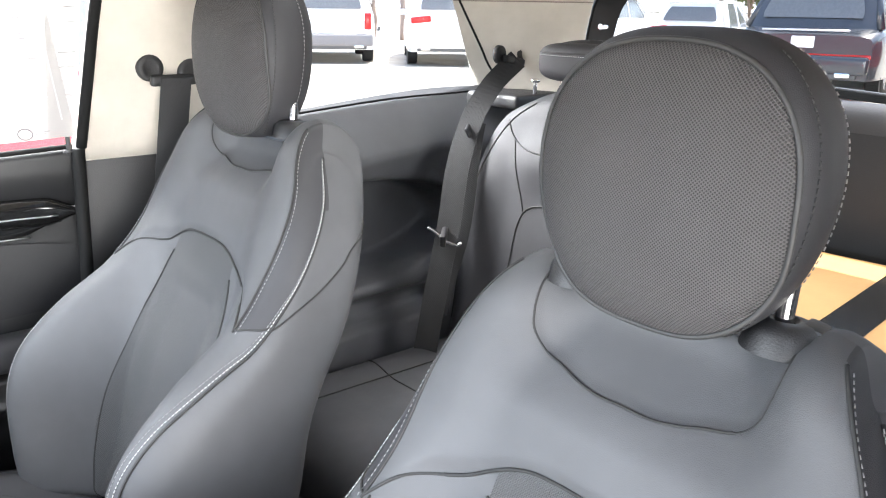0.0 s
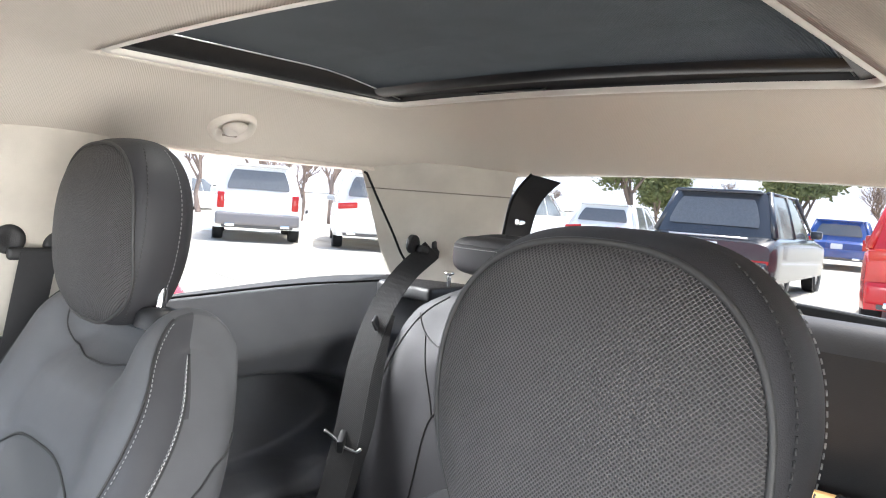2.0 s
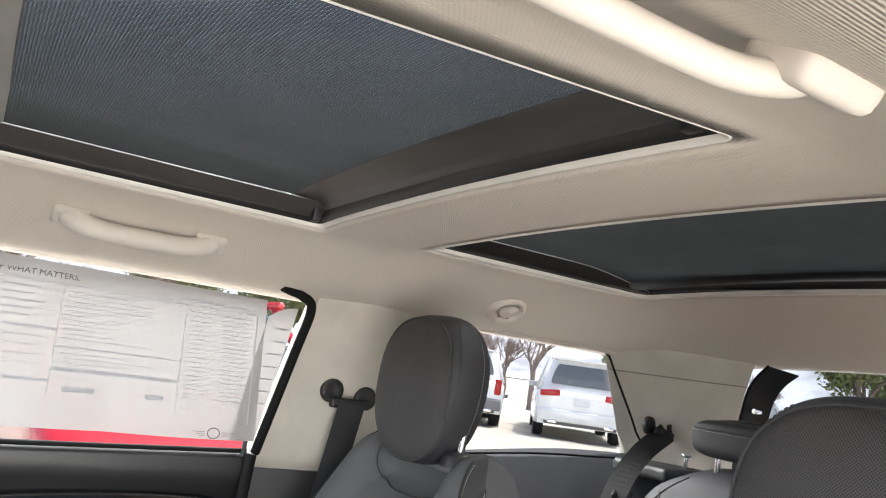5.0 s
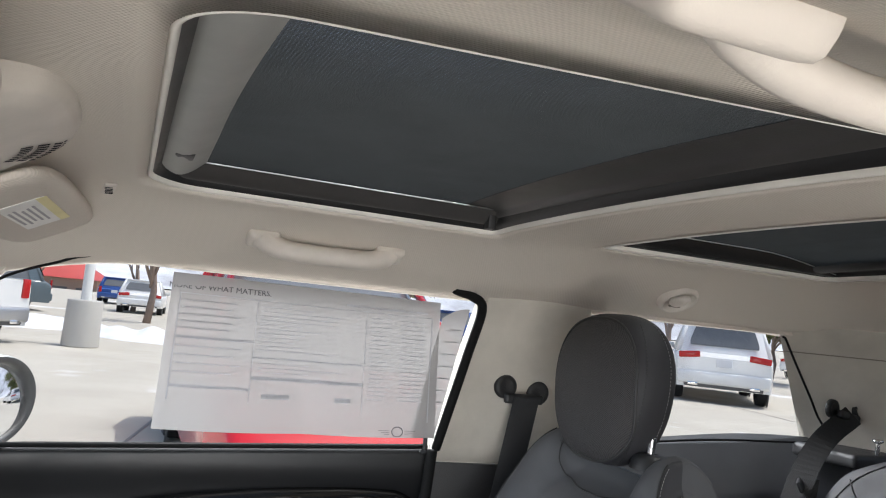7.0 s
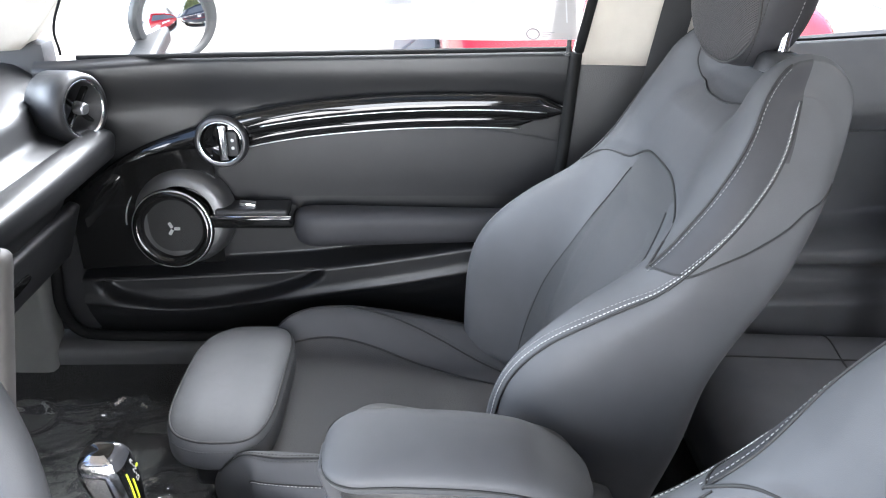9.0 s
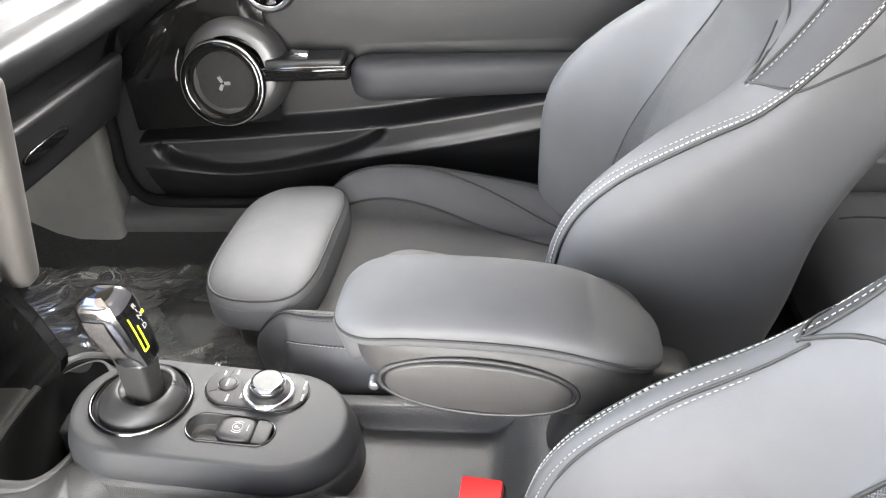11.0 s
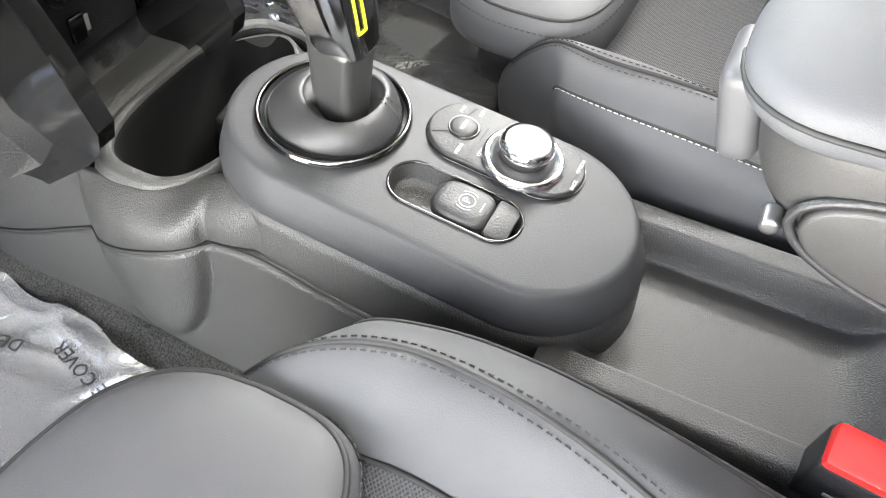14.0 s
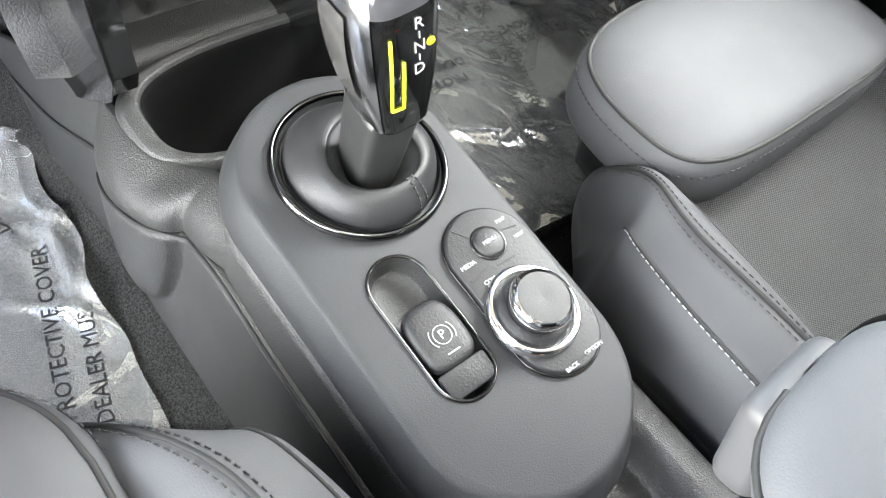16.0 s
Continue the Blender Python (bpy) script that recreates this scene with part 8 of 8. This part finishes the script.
GREY_CLAD = simple("grey_cladding", (0.22, 0.21, 0.215), 0.55)
P_WHITE, P_BLACK, P_RED, P_BLUE, P_GREY = (paint_mat(n, c) for n, c in (("paint_white", (0.78, 0.78, 0.77)), ("paint_dark", (0.045, 0.05, 0.06)), ("paint_red", (0.50, 0.012, 0.02)), ("paint_blue", (0.03, 0.08, 0.28)), ("paint_grey", (0.10, 0.13, 0.15))))
suv = parked_car("white mid-size SUV parked with its tail to the lane", pose(13.4, -8.9, 0, 0, 0, -122), P_WHITE, bumper=GREY_CLAD)
parked_car("white SUV with wide red tail lamps", pose(11.4, -10.6, 0, 0, 0, -128), P_WHITE, 4.8, 1.90, 1.70, "suv", "wide")
low_car = parked_car("white low hatchback with black rear diffuser", pose(9.3, -16.0, 0, 0, 0, -165), P_WHITE, 4.4, 1.80, 1.42, "hatch", "wide")
parked_car("dark blue-grey SUV with a red lamp bar", pose(4.3, -10.9, 0, 0, 0, 187), P_BLACK, 4.8, 1.93, 1.68, "suv", "bar")
parked_car("red SUV parked beside the dark one", pose(0.85, -9.6, 0, 0, 0, 190), P_RED, 4.7, 1.92, 1.70, "suv", "wide")
parked_car("white SUV with red lamps behind the hatchback", pose(13.4, -17.2, 0, 0, 0, -165), P_WHITE, 4.7, 1.9, 1.66, "suv", "upright")
parked_car("white pickup truck with red tail lamps", pose(13.75, 2.85, 0, 0, 0, -42), P_WHITE, 5.3, 1.95, 1.80, "pickup")
parked_car("red low car parked nose-in beside the passenger door", pose(6.9, -0.66, 0, 0, 0, 90), P_RED, 4.3, 1.80, 1.44, "hatch", "upright", bumper=P_RED)
blue = parked_car("blue car beyond the lamp post", pose(45.0, 1.4, 0, 0, 0, -95), P_BLUE, 4.4, 1.80, 1.48, "hatch", "upright")
parked_car("dark green van far across the car park", pose(29.0, 3.4, 0, 0, 0, 20), P_GREY, 4.9, 1.95, 1.75, "suv", "upright")


for (x, y, a), src in zip(((27, -17.5, -150), (30.5, -15.5, -150), (34, -13.5, -150), (20, -27, -165), (23.5, -26, -165), (6, -24, -170), (33, -3, -95), (33.5, 0.2, -95)), (suv, low_car, blue) * 3):
    tagged(copy_thing(src, pose(x, y, 0, 0, 0, a)), "small parked car in a far row across the car park", "car")


def lamp_post(at):
    t = thing("street_lamp", "white lamp post on a round concrete base", "lamp post", at=at)
    part("base", cyl_bm(0.32, 0.30, 0.85, 28, 0.03, pose(0, 0, 0.425)), simple("cast_concrete", (0.50, 0.48, 0.44), 0.9), t, "round concrete base")
    part("pole", cyl_bm(0.09, 0.07, 7.0, 20, 0, pose(0, 0, 4.3)), simple("pole_paint", (0.72, 0.72, 0.70), 0.4), t, "white steel pole")
    part("lamp_head", box_bm((0.7, 0.3, 0.12), 0.03, 2, pose(0.35, 0, 7.8)), simple("pole_paint_head", (0.72, 0.72, 0.70), 0.4), t, "flat lamp head")
    return t


lp = lamp_post(pose(14.6, 1.35, 0))
copy_thing(lp, pose(17.8, -9.4, 0))


def tree(at, h, seed, leafy, label):
    """Bare or evergreen tree: tapered limbs that fork, with many twigs or leaf clumps."""
    rnd = random.Random(seed)
    t = thing("tree", label, "tree", "trees", at=at)
    bark = bpy.data.materials.get("bark") or plastic("bark", (0.26, 0.20, 0.165), 0.9, 40, 0.6, 0.1)
    verts, faces, tips = [], [], []

    def limb(p, d, l, r, depth):
        q = p + d * l * 0.5 + Vector((rnd.uniform(-1, 1), rnd.uniform(-1, 1), rnd.uniform(-0.3, 0.6))) * l * 0.07
        e = p + d * l
        v, f = tube_data([p, q, e], lambda k: r * (1 - 0.45 * k), 5 if depth else 8)
        o = len(verts)
        verts.extend(v)
        faces.extend(tuple(o + i for i in g) for g in f)
        if depth >= (5 if not leafy else 4):
            tips.append(e)
            return
        for _ in range(4 if depth else 5):
            nd = (d + Vector((rnd.uniform(-1, 1), rnd.uniform(-1, 1), rnd.uniform(-0.35, 0.75))) * 0.75).normalized()
            limb(p + d * l * rnd.uniform(0.55, 1.0), nd, l * rnd.uniform(0.5, 0.75), r * 0.52, depth + 1)
    limb(Vector((0, 0, 0)), Vector((0, 0, 1)), h * 0.34, h * 0.022, 0)
    obj("trunk", verts, faces, bark, t, "grey-brown trunk and bare twigs" if not leafy else "brown trunk and limbs")
    if leafy:
        lv, lf = [], []
        for p in tips:
            for _ in range(26):
                c = p + Vector((rnd.gauss(0, 1), rnd.gauss(0, 1), rnd.gauss(0, 0.8))) * h * 0.045
                a = Vector((rnd.uniform(-1, 1), rnd.uniform(-1, 1), rnd.uniform(-1, 1))).normalized() * 0.10
                b = a.orthogonal().normalized() * 0.05
                o = len(lv)
                lv += [c - a, c + b, c + a, c - b]
                lf.append((o, o + 1, o + 2, o + 3))
        g = bpy.data.materials.get("needles") or simple("needles", (0.17, 0.19, 0.08), 0.7, 0, 0.3, 0.4)
        obj("crown", lv, lf, g, t, "loose green crown", smooth=False)
    return t


SHRUB_TREES = [((17.5 + 2.9 * k, -25 + 2.3 * k + 1.5 * (k % 3)), 3.4 + 0.5 * (k % 4), 30 + k, 1 if k % 4 == 1 else 0) for k in range(9)]
SHRUB_TREES += [((4 + 3.1 * k, -33 - 1.2 * (k % 2)), 4.0 + 0.6 * (k % 3), 50 + k, (k + 1) % 2) for k in range(5)]
SHRUB_TREES += [((36 + 1.5 * (k % 2), -8 + 4.2 * k), 4.5 + 0.5 * (k % 3), 60 + k, 0) for k in range(5)]
TREES = SHRUB_TREES + [((21, -17), 5.5, 1, 0), ((24, -13.5), 5.0, 2, 0), ((19, -22), 5.5, 3, 1), ((14, -26), 6.0, 4, 1), ((8, -27), 5.5, 5, 1), ((27, -9), 5.0, 6, 1), ((26, 0), 6.0, 7, 0), ((24, -4), 6.0, 8, 0), ((30, -20), 6.5, 9, 0), ((2, -30), 6, 10, 0), ((28, 7), 6, 11, 0), ((32, -6), 6, 12, 1)]
for (x, y), h, seed, leafy in TREES:
    tree(pose(x, y, 0), h, seed, leafy, "bare winter tree with many thin twigs" if not leafy else "green leafy tree at the edge of the car park")


def building():
    t = thing("low_building", "low brick building with a red metal roof", "building", at=pose(95, 10.5, -2.2, 0, 0, 80))
    brick = plastic("brick_wall", (0.40, 0.30, 0.24), 0.85, 20, 0.3, 0.2)
    part("wall", box_bm((15, 9, 3.4), 0.05, 1, pose(0, 0, 1.7)), brick, t, "brown brick wall")
    rv, rf = grid_data(lambda u, v: Vector((-8.3 + 16.6 * u, -5.4 + 10.8 * v, 3.4 + 2.3 * (1 - abs(2 * v - 1)) * min(1, 4 * min(u, 1 - u)))), 24, 10)
    obj("roof", rv, rf, simple("red_metal", (0.50, 0.07, 0.05), 0.45), t, "red standing-seam roof")
    for k in range(6):
        w = part("window", box_bm((1.6, 0.08, 1.5), 0.02, 1, pose(-6.2 + 2.5 * k, 4.52, 1.7)), CAR_GLASS, t, "dark window")
        part("sill", box_bm((1.8, 0.16, 0.08), 0.01, 1, pose(-6.2 + 2.5 * k, 4.55, 0.9)), PLATE, w)
    return t


building()


def hills():
    m = Nodes("far_hills", 0.95, 0, 0.1)
    m.color(m.ramp(m.noise(0.012, 8, 0.6), [(0.35, (0.36, 0.36, 0.38)), (0.6, (0.68, 0.70, 0.74))]))
    def f(u, v):
        a = -0.5 + 3.9 * u
        R = 900 + 500 * v
        h = (70 + 190 * v) * (0.55 + 0.9 * noise.noise(Vector((u * 9, v * 0.6, 3)))) * smooth01(v, 0, 0.6) if v else 0
        return Vector((R * math.sin(a), -R * math.cos(a), max(-2, h)))
    ob = surface("backdrop", f, 120, 14, m.mat)
    return tagged(ob, "distant snow-dusted mountain slopes", "hills", kind="structure")


hills()
rnd = random.Random(7)
bank_mat = simple("old_snow", (0.82, 0.83, 0.86), 0.8)
for k, (x, y, w) in enumerate(((20, -9.5, 3.0), (22, -14, 4.0), (17.5, 0.0, 1.6), (20, 3.0, 2.5), (26, -18, 5.0), (12, -19, 3.0))):
    def bank(u, v, w=w, k=k):
        a, r = 2 * math.pi * u, v
        q = 1 + 0.3 * noise.noise(Vector((math.cos(a) * 2, math.sin(a) * 2, k)))
        return Vector((w * r * q * math.cos(a), w * 0.5 * r * q * math.sin(a), 0.35 * (1 - r * r) * (0.7 + 0.6 * noise.noise(Vector((r * 3 * math.cos(a), r * 3 * math.sin(a), k + 9)))) - 0.01))
    ob = surface("snow_bank", bank, 40, 14, bank_mat, None, "", True)
    ob.matrix_basis = pose(x, y, 0, 0, 0, 30 * k)
    tagged(ob, "low bank of old ploughed snow on the concrete", "snow bank", "snow banks")
